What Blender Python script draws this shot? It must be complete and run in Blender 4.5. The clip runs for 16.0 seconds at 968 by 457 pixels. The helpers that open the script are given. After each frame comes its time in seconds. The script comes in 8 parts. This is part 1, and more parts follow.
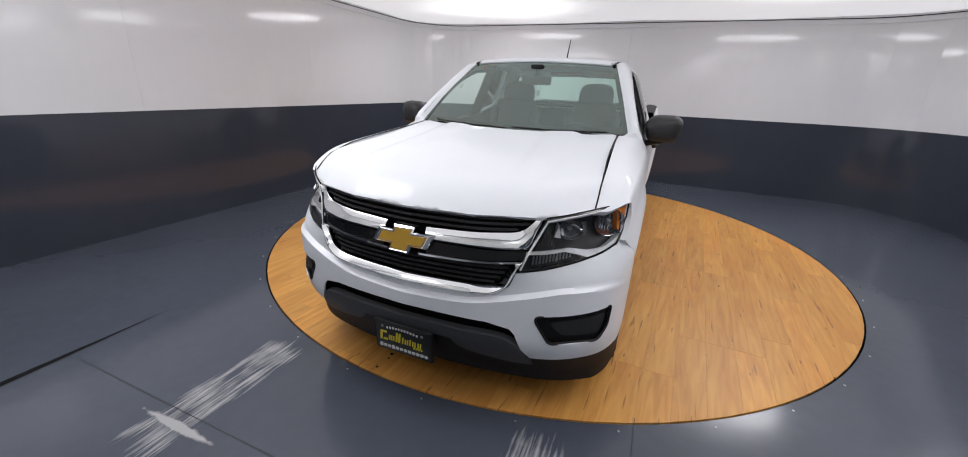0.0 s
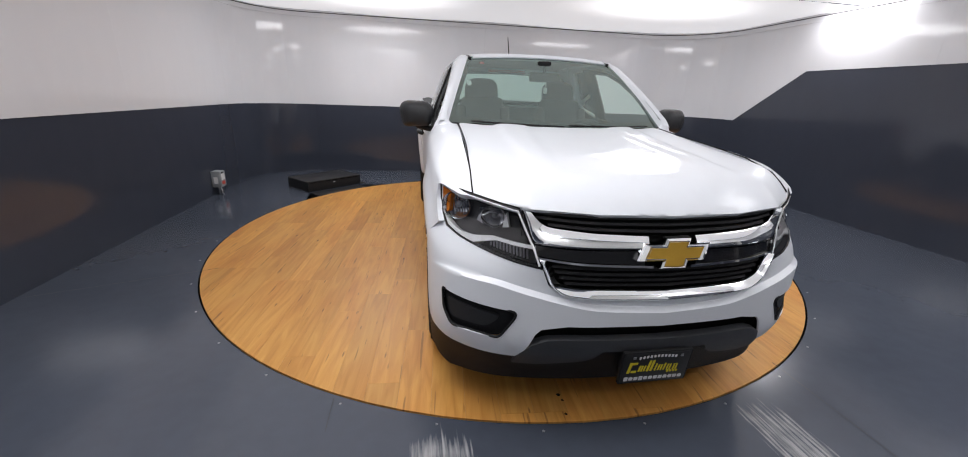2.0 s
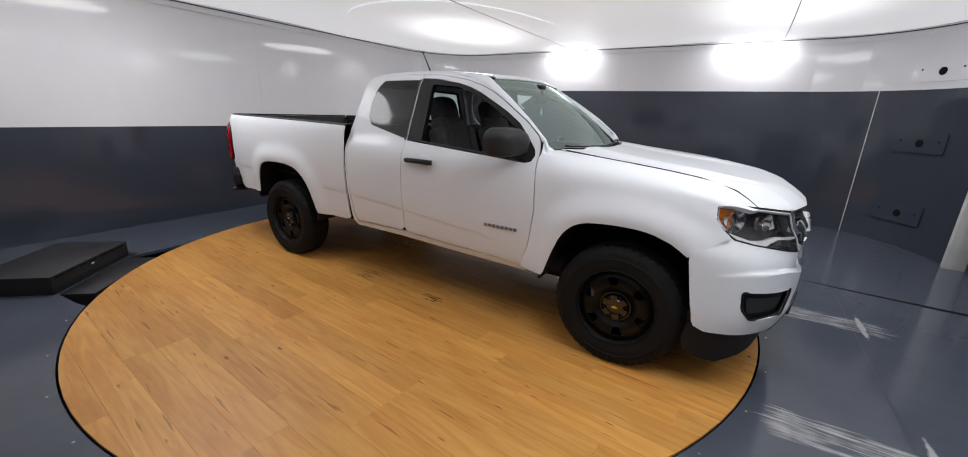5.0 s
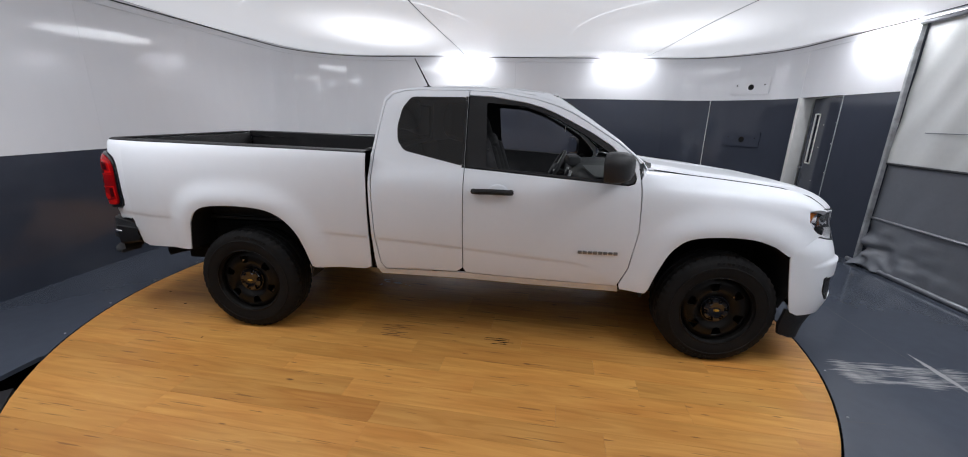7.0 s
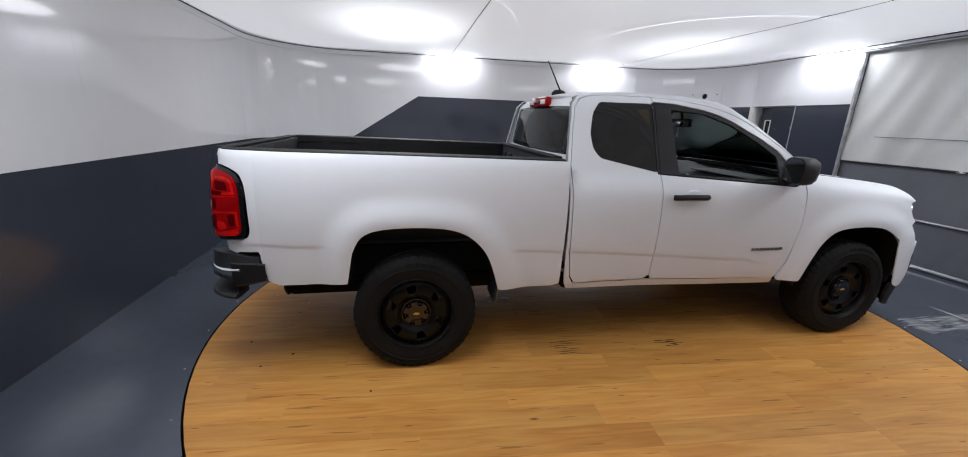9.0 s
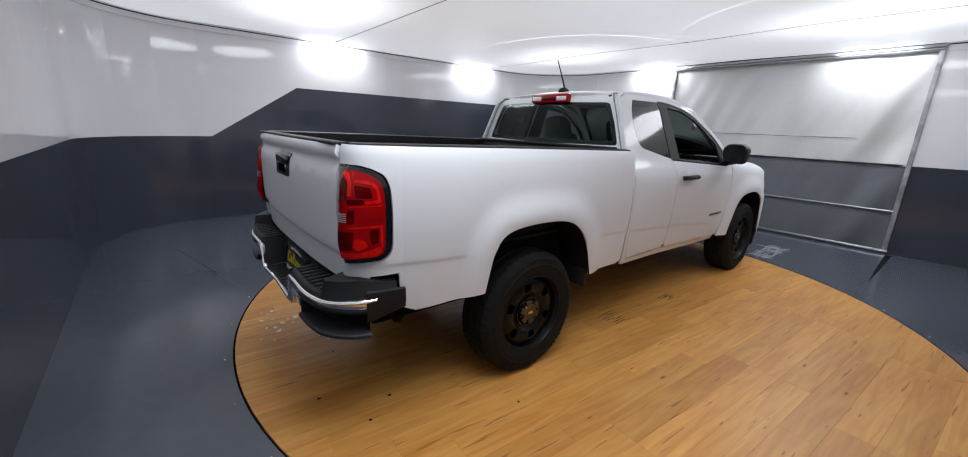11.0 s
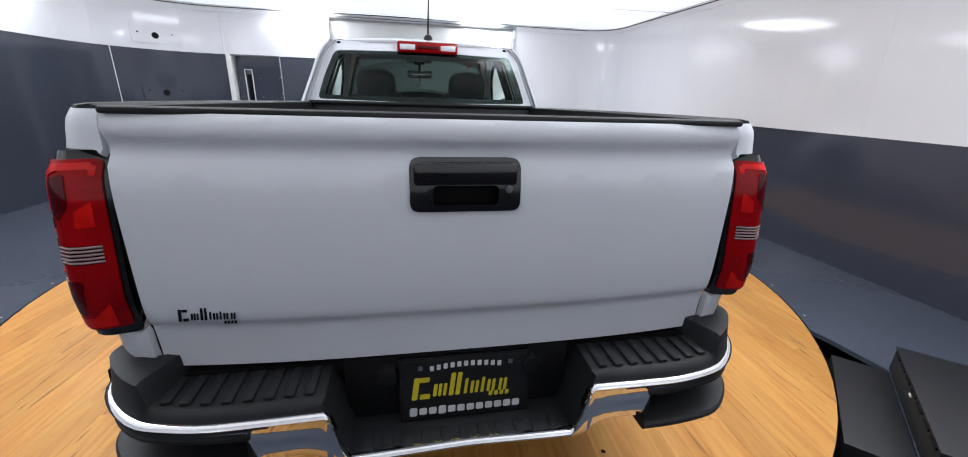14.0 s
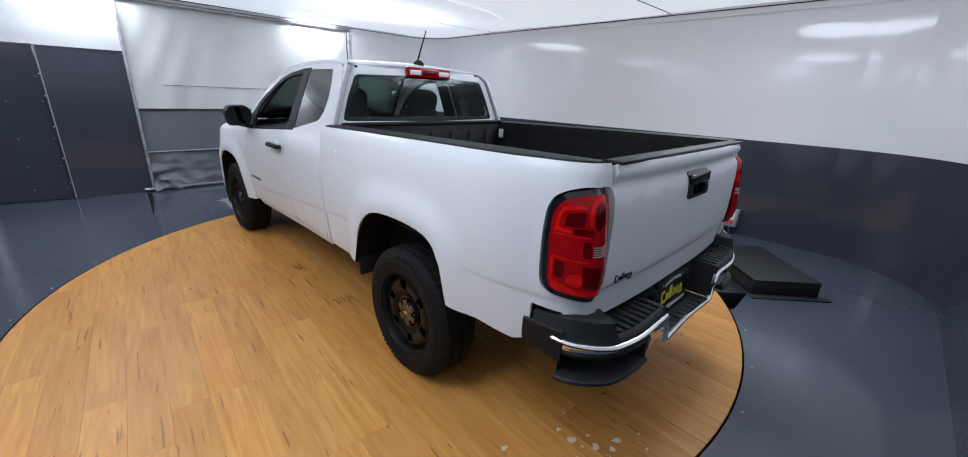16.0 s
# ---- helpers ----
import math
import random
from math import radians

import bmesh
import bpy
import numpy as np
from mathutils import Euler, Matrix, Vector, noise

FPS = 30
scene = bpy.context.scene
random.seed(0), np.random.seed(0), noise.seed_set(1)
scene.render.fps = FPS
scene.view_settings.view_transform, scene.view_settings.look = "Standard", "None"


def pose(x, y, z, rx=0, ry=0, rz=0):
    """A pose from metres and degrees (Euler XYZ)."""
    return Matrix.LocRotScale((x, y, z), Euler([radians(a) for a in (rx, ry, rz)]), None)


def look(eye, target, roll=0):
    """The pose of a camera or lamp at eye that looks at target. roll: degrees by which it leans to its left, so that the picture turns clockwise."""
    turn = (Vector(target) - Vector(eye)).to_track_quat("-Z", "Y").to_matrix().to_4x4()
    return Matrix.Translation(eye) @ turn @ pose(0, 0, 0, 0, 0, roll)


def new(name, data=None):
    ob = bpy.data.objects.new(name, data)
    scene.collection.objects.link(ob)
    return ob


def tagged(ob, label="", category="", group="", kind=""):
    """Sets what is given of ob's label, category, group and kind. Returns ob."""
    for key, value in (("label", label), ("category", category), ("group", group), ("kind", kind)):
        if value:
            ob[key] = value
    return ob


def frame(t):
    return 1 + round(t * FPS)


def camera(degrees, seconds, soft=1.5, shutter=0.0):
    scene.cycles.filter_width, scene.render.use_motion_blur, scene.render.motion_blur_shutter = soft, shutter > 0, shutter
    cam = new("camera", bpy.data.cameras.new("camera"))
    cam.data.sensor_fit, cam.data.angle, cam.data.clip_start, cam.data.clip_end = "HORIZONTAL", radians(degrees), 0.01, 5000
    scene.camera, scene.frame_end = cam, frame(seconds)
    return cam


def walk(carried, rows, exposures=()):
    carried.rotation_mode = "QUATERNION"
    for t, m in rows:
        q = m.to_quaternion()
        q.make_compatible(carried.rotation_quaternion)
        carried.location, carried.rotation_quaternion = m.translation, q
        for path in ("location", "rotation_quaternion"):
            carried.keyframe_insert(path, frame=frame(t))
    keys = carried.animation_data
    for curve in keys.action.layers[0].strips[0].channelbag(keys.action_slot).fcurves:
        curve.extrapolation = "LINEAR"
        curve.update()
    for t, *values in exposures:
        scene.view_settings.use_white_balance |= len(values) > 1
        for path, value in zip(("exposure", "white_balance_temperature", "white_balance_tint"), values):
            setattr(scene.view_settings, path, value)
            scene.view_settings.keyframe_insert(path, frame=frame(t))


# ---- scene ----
cam = camera(100.8, 16.0, soft=1.0)
PATH = [
    (0, (0.941, -3.888, 1.512), (0.222, -2.145, 0.845), 2.3),
    (0.5, (0.437, -3.899, 1.483), (-0.063, -2.08, 0.818), 2.8),
    (1, (-0.011, -3.937, 1.457), (-0.25, -2.057, 0.816), 2.4),
    (1.5, (-0.516, -3.948, 1.457), (-0.432, -2.054, 0.821), 2.3),
    (2, (-0.985, -3.827, 1.438), (-0.654, -1.96, 0.802), 2.2),
    (2.5, (-1.433, -3.704, 1.439), (-0.809, -1.912, 0.806), 2.1),
    (3, (-1.865, -3.477, 1.433), (-0.997, -1.791, 0.797), 2.3),
    (3.5, (-2.26, -3.181, 1.526), (-1.198, -1.608, 0.895), 2.2),
    (4, (-2.66, -2.848, 1.505), (-1.369, -1.452, 0.887), 2.3),
    (4.5, (-2.937, -2.486, 1.472), (-1.463, -1.281, 0.858), 2.1),
    (4.7, (-3.034, -2.333, 1.46), (-1.494, -1.201, 0.873), 2.1),
    (6.8, (-3.431, -0.528, 1.556), (-1.524, -0.29, 1.003), 1.5),
    (7, (-3.424, -0.335, 1.566), (-1.508, -0.146, 1.025), 1.3),
    (7.5, (-3.345, 0.179, 1.537), (-1.42, 0.245, 1.001), 1.6),
    (8, (-3.312, 0.668, 1.571), (-1.387, 0.636, 1.025), 1.5),
    (8.2, (-3.306, 0.868, 1.575), (-1.385, 0.803, 1.034), 1.4),
    (10.3, (-2.788, 2.808, 1.487), (-1.142, 1.785, 0.994), 2.5),
    (10.5, (-2.721, 2.94, 1.495), (-1.113, 1.857, 1.004), 2.2),
    (11, (-2.405, 3.272, 1.44), (-0.911, 2.036, 0.949), 2.3),
    (11.5, (-2.02, 3.479, 1.38), (-0.683, 2.073, 0.894), 2.2),
    (12, (-1.579, 3.554, 1.35), (-0.481, 1.974, 0.807), 2.0),
    (12.5, (-1.193, 3.596, 1.356), (-0.439, 1.848, 0.741), 1.9),
    (13, (-0.798, 3.62, 1.367), (-0.534, 1.738, 0.745), 2.3),
    (13.5, (-0.331, 3.623, 1.394), (-0.413, 1.727, 0.764), 1.8),
    (14, (0.127, 3.613, 1.4), (-0.233, 1.75, 0.769), 1.9),
    (14.5, (0.548, 3.588, 1.381), (-0.087, 1.798, 0.752), 1.9),
    (15, (1.003, 3.545, 1.425), (0.095, 1.88, 0.788), 2.0),
    (15.5, (1.514, 3.476, 1.493), (0.316, 2.007, 0.852), 2.4),
    (16, (1.995, 3.331, 1.553), (0.654, 1.989, 0.919), 2.4),
]
walk(cam, [(t, look(eye, target, roll)) for t, eye, target, roll in PATH], exposures=[(0, -0.08, 6850, 12), (1.5, -0.11, 6850, 12), (2.2, -0.12, 6900, 12), (3.0, -0.24, 6950, 12), (4.5, -0.24, 6900, 11), (7.0, -0.27, 6550, 10), (7.5, -0.20, 6500, 10), (8.1, -0.36, 6550, 10), (10.3, -0.20, 6550, 10), (11.0, -0.28, 6550, 10), (12.0, -0.24, 6250, 9), (12.8, -0.02, 6200, 8), (13.5, 0.15, 6150, 7), (14.2, 0.42, 6450, 10), (15.0, 0.28, 6450, 10), (16.0, -0.08, 6050, 8)])

# ---- light and exposure ----
world = bpy.data.worlds.new("world")
scene.world = world
world.use_nodes = True
world.node_tree.nodes["Background"].inputs[0].default_value = (0.6, 0.65, 0.7, 1)
world.node_tree.nodes["Background"].inputs[1].default_value = 0.05
scene.view_settings.exposure = 0.0

CEIL = 2.63
GLOWS = [(2.40, 1.75, 1.02), (2.40, -2.3, 0.80), (-1.55, 2.35, 1.08), (-1.6, -2.4, 1.00)]


def area_lamp(name, at, aim, sx, sy, watts, colour=(1.0, 0.98, 0.96)):
    data = bpy.data.lights.new(name, "AREA")
    data.shape, data.size, data.size_y, data.energy, data.color = "RECTANGLE", sx, sy, watts, colour
    ob = new(name, data)
    ob.matrix_world = look(at, aim)
    return ob


# ---- building helpers ----
def join(ob, parent):
    """Hangs a part under its thing or part, three levels deep at most."""
    if parent is not None:
        deep = parent.parent is not None and parent.parent.parent is not None
        ob.parent = parent.parent if deep else parent


def mesh_object(name, verts, faces, material, parent=None, label="", smooth=True, angle=35):
    me = bpy.data.meshes.new(name)
    me.from_pydata([tuple(v) for v in verts], [], [tuple(f) for f in faces])
    me.validate()
    if material is not None:
        me.materials.append(material)
    if smooth:
        me.polygons.foreach_set("use_smooth", [True] * len(me.polygons))
        me.set_sharp_from_angle(angle=radians(angle))
    ob = new(name, me)
    join(ob, parent)
    return tagged(ob, label)


def part(name, bm, material, parent, label="", angle=35, smooth=True):
    """Links a bmesh as one mesh object under a thing or a part."""
    me = bpy.data.meshes.new(name)
    bm.to_mesh(me)
    bm.free()
    me.materials.append(material)
    if smooth:
        me.polygons.foreach_set("use_smooth", [True] * len(me.polygons))
        me.set_sharp_from_angle(angle=radians(angle))
    ob = new(name, me)
    join(ob, parent)
    return tagged(ob, label)


def smooth_curve(points):
    """A monotone smooth function through (a, b) points."""
    xs = np.array([p[0] for p in points], float)
    ys = np.array([p[1] for p in points], float)
    h, d = np.diff(xs), np.diff(ys) / np.diff(xs)
    m = np.r_[d[0], (d[:-1] + d[1:]) / 2, d[-1]]
    for i in range(1, len(m) - 1):
        if d[i - 1] * d[i] <= 0:
            m[i] = 0
        else:
            w1, w2 = 2 * h[i] + h[i - 1], h[i] + 2 * h[i - 1]
            m[i] = (w1 + w2) / (w1 / d[i - 1] + w2 / d[i])

    def f(a):
        a = np.clip(np.asarray(a, float), xs[0], xs[-1])
        i = np.clip(np.searchsorted(xs, a) - 1, 0, len(h) - 1)
        t = (a - xs[i]) / h[i]
        return ((1 + 2 * t) * (1 - t) ** 2 * ys[i] + t * (1 - t) ** 2 * h[i] * m[i]
                + t * t * (3 - 2 * t) * ys[i + 1] + t * t * (t - 1) * h[i] * m[i + 1])
    return f


def step01(a):
    a = np.clip(a, 0, 1)
    return a * a * (3 - 2 * a)


def in_polygon(px, py, poly):
    inside = np.zeros(len(px), bool)
    n = len(poly)
    for i in range(n):
        (x1, y1), (x2, y2) = poly[i], poly[(i + 1) % n]
        cross = (y1 > py) != (y2 > py)
        with np.errstate(divide="ignore", invalid="ignore"):
            inside ^= cross & (px < (x2 - x1) * (py - y1) / (y2 - y1 + 1e-12) + x1)
    return inside


def rounded(poly, radius, n=4):
    """A polygon with its corners rounded."""
    out = []
    m = len(poly)
    for i in range(m):
        p, a, b = (Vector(poly[k % m]) for k in (i, i - 1, i + 1))
        ra = min(radius, (a - p).length * 0.45)
        rb = min(radius, (b - p).length * 0.45)
        s, e = p + (a - p).normalized() * ra, p + (b - p).normalized() * rb
        for k in range(n + 1):
            t = k / n
            q = s * (1 - t) ** 2 + p * (2 * t * (1 - t)) + e * t * t
            out.append((q.x, q.y))
    return out


def dense(poly, step):
    out = []
    for i in range(len(poly)):
        a, b = np.array(poly[i]), np.array(poly[(i + 1) % len(poly)])
        n = max(1, int(np.ceil(np.linalg.norm(b - a) / step)))
        out += [tuple(a + (b - a) * k / n) for k in range(n)]
    return out


def fill(outline, holes=(), step=0.04, extra=()):
    """A triangulated flat region: 2D points, triangles and boundary loops."""
    from mathutils.geometry import delaunay_2d_cdt
    loops = [dense(outline, step)] + [dense(h, step) for h in holes]
    pts, edges, marks = [], [], []
    for loop in loops:
        base = len(pts)
        pts += loop
        edges += [(base + k, base + (k + 1) % len(loop)) for k in range(len(loop))]
        marks.append(range(base, base + len(loop)))
    if len(extra):
        e = np.array(extra, float)
        keep = in_polygon(e[:, 0], e[:, 1], loops[0])
        for h in loops[1:]:
            keep &= ~in_polygon(e[:, 0], e[:, 1], h)
        bb = np.array(pts)
        e = e[keep]
        e = e[[np.min(np.hypot(*(bb - q).T)) > 0.004 for q in e]] if len(e) else e
        pts = pts + [tuple(q) for q in e]
    b = np.array(pts)
    lo, hi = b.min(0), b.max(0)
    gx, gy = np.meshgrid(np.arange(lo[0] + step / 2, hi[0], step), np.arange(lo[1] + step / 2, hi[1], step))
    g = np.c_[gx.ravel(), gy.ravel()]
    if len(g):
        keep = in_polygon(g[:, 0], g[:, 1], loops[0])
        for h in loops[1:]:
            keep &= ~in_polygon(g[:, 0], g[:, 1], h)
        g = g[keep]
        if len(g):
            near = np.array([np.min(np.hypot(*(b - q).T)) for q in g])
            g = g[near > step * 0.45]
            pts = pts + [tuple(q) for q in g]
    v, _, f, *_ = delaunay_2d_cdt([Vector(p) for p in pts], edges, [], 0, 1e-5)
    v = np.array([tuple(p) for p in v])
    c = np.array([v[list(t)].mean(0) for t in f])
    keep = in_polygon(c[:, 0], c[:, 1], loops[0])
    for h in loops[1:]:
        keep &= ~in_polygon(c[:, 0], c[:, 1], h)
    return v, [tuple(t) for t, k in zip(f, keep) if k]


def panel(name, outline, place, material, parent, holes=(), step=0.04, flange=0.014, centre=(0, 0, 0.8), label="", angle=50, extra=()):
    """A thin shell over the outline, laid into space by place(a, b), with its edges turned in."""
    v, tris = fill(outline, holes, step, extra)
    p = np.stack([np.broadcast_to(np.asarray(q, float), len(v)) for q in place(v[:, 0], v[:, 1])], 1)
    bm = bmesh.new()
    vs = [bm.verts.new(q) for q in p]
    for t in tris:
        bm.faces.new([vs[k] for k in t])
    bm.normal_update()
    cx, cy, cz = centre
    out = 0.0
    for fc in bm.faces:
        m = fc.calc_center_median()
        out += fc.normal.dot(Vector((m.x - cx, (m.y - cy), m.z - cz))) * fc.calc_area()
    if out < 0:
        bmesh.ops.reverse_faces(bm, faces=bm.faces[:])
        bm.normal_update()
    if flange:
        bm.verts.index_update()
        edge = [e for e in bm.edges if len(e.link_faces) == 1]
        far = {}
        for e in edge:
            for q in e.verts:
                if q not in far:
                    far[q] = bm.verts.new(q.co - q.normal * flange)
        for e in edge:
            a, b = e.verts
            lp = e.link_faces[0]
            ls = list(lp.verts)
            i = ls.index(a)
            if ls[(i + 1) % len(ls)] == b:
                bm.faces.new((b, a, far[a], far[b]))
            else:
                bm.faces.new((a, b, far[b], far[a]))
    for q in [q for q in bm.verts if not q.link_faces]:
        bm.verts.remove(q)
    return part(name, bm, material, parent, label, angle)


def box_mesh(bm, cx, cy, cz, sx, sy, sz, bevel=0.0, turn=None, seg=2):
    """Adds a bevelled box to a bmesh."""
    made = bmesh.ops.create_cube(bm, size=1.0)["verts"]
    bmesh.ops.scale(bm, verts=made, vec=(sx, sy, sz))
    if bevel:
        es = list({e for q in made for e in q.link_edges})
        r = bmesh.ops.bevel(bm, geom=es, offset=bevel, segments=seg, affect="EDGES", profile=0.5)
        made = list({q for f in r["faces"] for q in f.verts} | {q for q in made if q.is_valid})
    m = Matrix.Translation((cx, cy, cz)) @ (turn.to_4x4() if turn is not None else Matrix())
    bmesh.ops.transform(bm, matrix=m, verts=made)
    return made


def box(name, c, s, material, parent=None, bevel=0.004, label="", turn=None):
    bm = bmesh.new()
    box_mesh(bm, *c, *s, bevel, turn)
    return part(name, bm, material, parent, label)


def tube(bm, path, radius, sides=10, closed=False, flat=1.0):
    """Adds a tube along a path to a bmesh."""
    path = [Vector(p) for p in path]
    n = len(path)
    rings = []
    up = None
    for i, p in enumerate(path):
        a = path[i - 1] if (i or closed) else p
        b = path[(i + 1) % n] if (i < n - 1 or closed) else p
        d = (b - a).normalized()
        if up is None:
            up = Vector((0, 0, 1)) if abs(d.z) < 0.9 else Vector((1, 0, 0))
        side = d.cross(up).normalized()
        up = side.cross(d).normalized()
        r = radius(i / max(1, n - 1)) if callable(radius) else radius
        rings.append([bm.verts.new(p + side * math.cos(t) * r + up * math.sin(t) * r * flat)
                      for t in (2 * math.pi * k / sides for k in range(sides))])
    for i in range(n if closed else n - 1):
        r0, r1 = rings[i], rings[(i + 1) % n]
        for k in range(sides):
            bm.faces.new((r0[k], r0[(k + 1) % sides], r1[(k + 1) % sides], r1[k]))
    if not closed:
        bm.faces.new(rings[0][::-1])
        bm.faces.new(rings[-1])
    return rings


def lathe(profile, n=48, close=True):
    """A bmesh turned round the x axis from (r, x) points."""
    bm = bmesh.new()
    rings = []
    for r, x in profile:
        rings.append([bm.verts.new((x, r * math.cos(2 * math.pi * k / n), r * math.sin(2 * math.pi * k / n))) for k in range(n)])
    m = len(rings)
    for i in range(m if close else m - 1):
        a, b = rings[i], rings[(i + 1) % m]
        for k in range(n):
            bm.faces.new((a[k], b[k], b[(k + 1) % n], a[(k + 1) % n]))
    bmesh.ops.recalc_face_normals(bm, faces=bm.faces[:])
    return bm


def thing(name, label, category, group="", at=(0, 0, 0)):
    ob = new(name)
    ob.location = at
    ob.empty_display_size = 0.1
    return tagged(ob, label, category, group)


# ---- materials ----
def material(name, base, rough=0.5, metal=0.0, coat=0.0, vary=0.0, vscale=3.0, bump=0.0, bscale=60.0, rvary=0.0, stretch=(1, 1, 1), spec=0.5, tint=None):
    """A surface with two scales of variation in colour and gloss, and a fine relief."""
    m = bpy.data.materials.new(name)
    m.use_nodes = True
    t = m.node_tree
    p = t.nodes["Principled BSDF"]
    p.inputs["Base Color"].default_value = (*base, 1)
    p.inputs["Roughness"].default_value = rough
    p.inputs["Metallic"].default_value = metal
    p.inputs["Coat Weight"].default_value = coat
    p.inputs["Coat Roughness"].default_value = 0.045
    p.inputs["Specular IOR Level"].default_value = spec
    co = t.nodes.new("ShaderNodeTexCoord")
    mp = t.nodes.new("ShaderNodeMapping")
    mp.inputs["Scale"].default_value = stretch
    t.links.new(co.outputs["Object"], mp.inputs[0])
    if vary or rvary:
        big, fine = t.nodes.new("ShaderNodeTexNoise"), t.nodes.new("ShaderNodeTexNoise")
        big.inputs["Scale"].default_value, fine.inputs["Scale"].default_value = vscale, vscale * 14
        big.inputs["Detail"].default_value = fine.inputs["Detail"].default_value = 4
        t.links.new(mp.outputs[0], big.inputs[0])
        t.links.new(mp.outputs[0], fine.inputs[0])
        both = t.nodes.new("ShaderNodeMath")
        both.operation = "MULTIPLY_ADD"
        both.inputs[1].default_value = 0.4
        t.links.new(fine.outputs[0], both.inputs[0])
        t.links.new(big.outputs[0], both.inputs[2])
        if vary:
            ramp = t.nodes.new("ShaderNodeMapRange")
            ramp.inputs["From Min"].default_value, ramp.inputs["From Max"].default_value = 0.4, 1.0
            mix = t.nodes.new("ShaderNodeMix")
            mix.data_type = "RGBA"
            mix.inputs["A"].default_value = (*(c * (1 - vary) for c in base), 1)
            mix.inputs["B"].default_value = (*((c * (1 + vary) for c in base) if tint is None else tint), 1)
            t.links.new(both.outputs[0], ramp.inputs[0])
            t.links.new(ramp.outputs[0], mix.inputs["Factor"])
            t.links.new(mix.outputs["Result"], p.inputs["Base Color"])
        if rvary:
            rr = t.nodes.new("ShaderNodeMapRange")
            rr.inputs["From Min"].default_value, rr.inputs["From Max"].default_value = 0.4, 1.0
            rr.inputs["To Min"].default_value, rr.inputs["To Max"].default_value = max(0.02, rough - rvary), rough + rvary
            t.links.new(both.outputs[0], rr.inputs[0])
            t.links.new(rr.outputs[0], p.inputs["Roughness"])
    if bump:
        nz = t.nodes.new("ShaderNodeTexNoise")
        nz.inputs["Scale"].default_value = bscale
        nz.inputs["Detail"].default_value = 3
        t.links.new(mp.outputs[0], nz.inputs[0])
        bp = t.nodes.new("ShaderNodeBump")
        bp.inputs["Strength"].default_value = bump
        bp.inputs["Distance"].default_value = 0.01
        t.links.new(nz.outputs[0], bp.inputs["Height"])
        t.links.new(bp.outputs[0], p.inputs["Normal"])
    return m


def glass(name, colour, gloss=0.02, film=1.5, sheen=(1, 1, 1)):
    """A thin pane: tinted see-through with a mirror film by Fresnel."""
    m = bpy.data.materials.new(name)
    m.use_nodes = True
    t = m.node_tree
    t.nodes.remove(t.nodes["Principled BSDF"])
    tr, gl = t.nodes.new("ShaderNodeBsdfTransparent"), t.nodes.new("ShaderNodeBsdfGlossy")
    tr.inputs[0].default_value = (*colour, 1)
    gl.inputs["Color"].default_value = (*sheen, 1)
    gl.inputs["Roughness"].default_value = gloss
    fr = t.nodes.new("ShaderNodeFresnel")
    fr.inputs[0].default_value = film
    mix = t.nodes.new("ShaderNodeMixShader")
    t.links.new(fr.outputs[0], mix.inputs[0])
    t.links.new(tr.outputs[0], mix.inputs[1])
    t.links.new(gl.outputs[0], mix.inputs[2])
    t.links.new(mix.outputs[0], t.nodes["Material Output"].inputs[0])
    return m


M_PAINT = material("white_car_paint", (0.748, 0.772, 0.806), 0.65, coat=0.40, vary=0.02, vscale=1.5, spec=0.12)
M_BLACK = material("black_plastic", (0.009, 0.009, 0.010), 0.55, spec=0.3, vary=0.25, vscale=6, bump=0.25, bscale=700)
M_GREYPL = material("grey_plastic", (0.019, 0.020, 0.022), 0.5, spec=0.4, vary=0.2, vscale=5, bump=0.2, bscale=600)
M_SKID = material("dark_grey_panel", (0.045, 0.047, 0.052), 0.5, vary=0.15, vscale=5, bump=0.15, bscale=600)
M_LAMPBED = material("dark_lamp_housing", (0.060, 0.058, 0.062), 0.25, metal=0.0, vary=0.3, vscale=18)
M_GLOSSBLACK = material("gloss_black", (0.006, 0.006, 0.007), 0.15, coat=0.6, vary=0.2)
M_DARK = material("underbody_black", (0.006, 0.006, 0.006), 0.9, vary=0.3, vscale=8, spec=0.2)
M_CHROME = material("chrome", (0.82, 0.83, 0.84), 0.06, metal=1.0, rvary=0.03, vscale=6)
M_DULL = material("dull_steel", (0.35, 0.36, 0.38), 0.35, metal=1.0, vary=0.15, vscale=9)
M_RUBBER = material("tyre_rubber", (0.006, 0.006, 0.0062), 0.75, vary=0.35, vscale=7, bump=0.2, bscale=260, tint=(0.010, 0.0095, 0.0095), spec=0.22)
M_RIM = material("black_steel_rim", (0.006, 0.0058, 0.0056), 0.34, vary=0.35, vscale=9, rvary=0.10, tint=(0.009, 0.008, 0.007), spec=0.18)
M_GOLD = material("gold_emblem", (0.62, 0.36, 0.05), 0.35, metal=0.4, vary=0.08)
M_GLASS = glass("windscreen_glass", (0.76, 0.95, 0.88), film=2.45, sheen=(0.84, 1.0, 0.94))
M_TINT = glass("tinted_glass", (0.045, 0.046, 0.050), gloss=0.06, film=1.40)
M_TINTREAR = glass("rear_glass", (0.60, 0.73, 0.69), film=1.25)
M_CLEAR = glass("lamp_lens", (0.93, 0.94, 0.95))
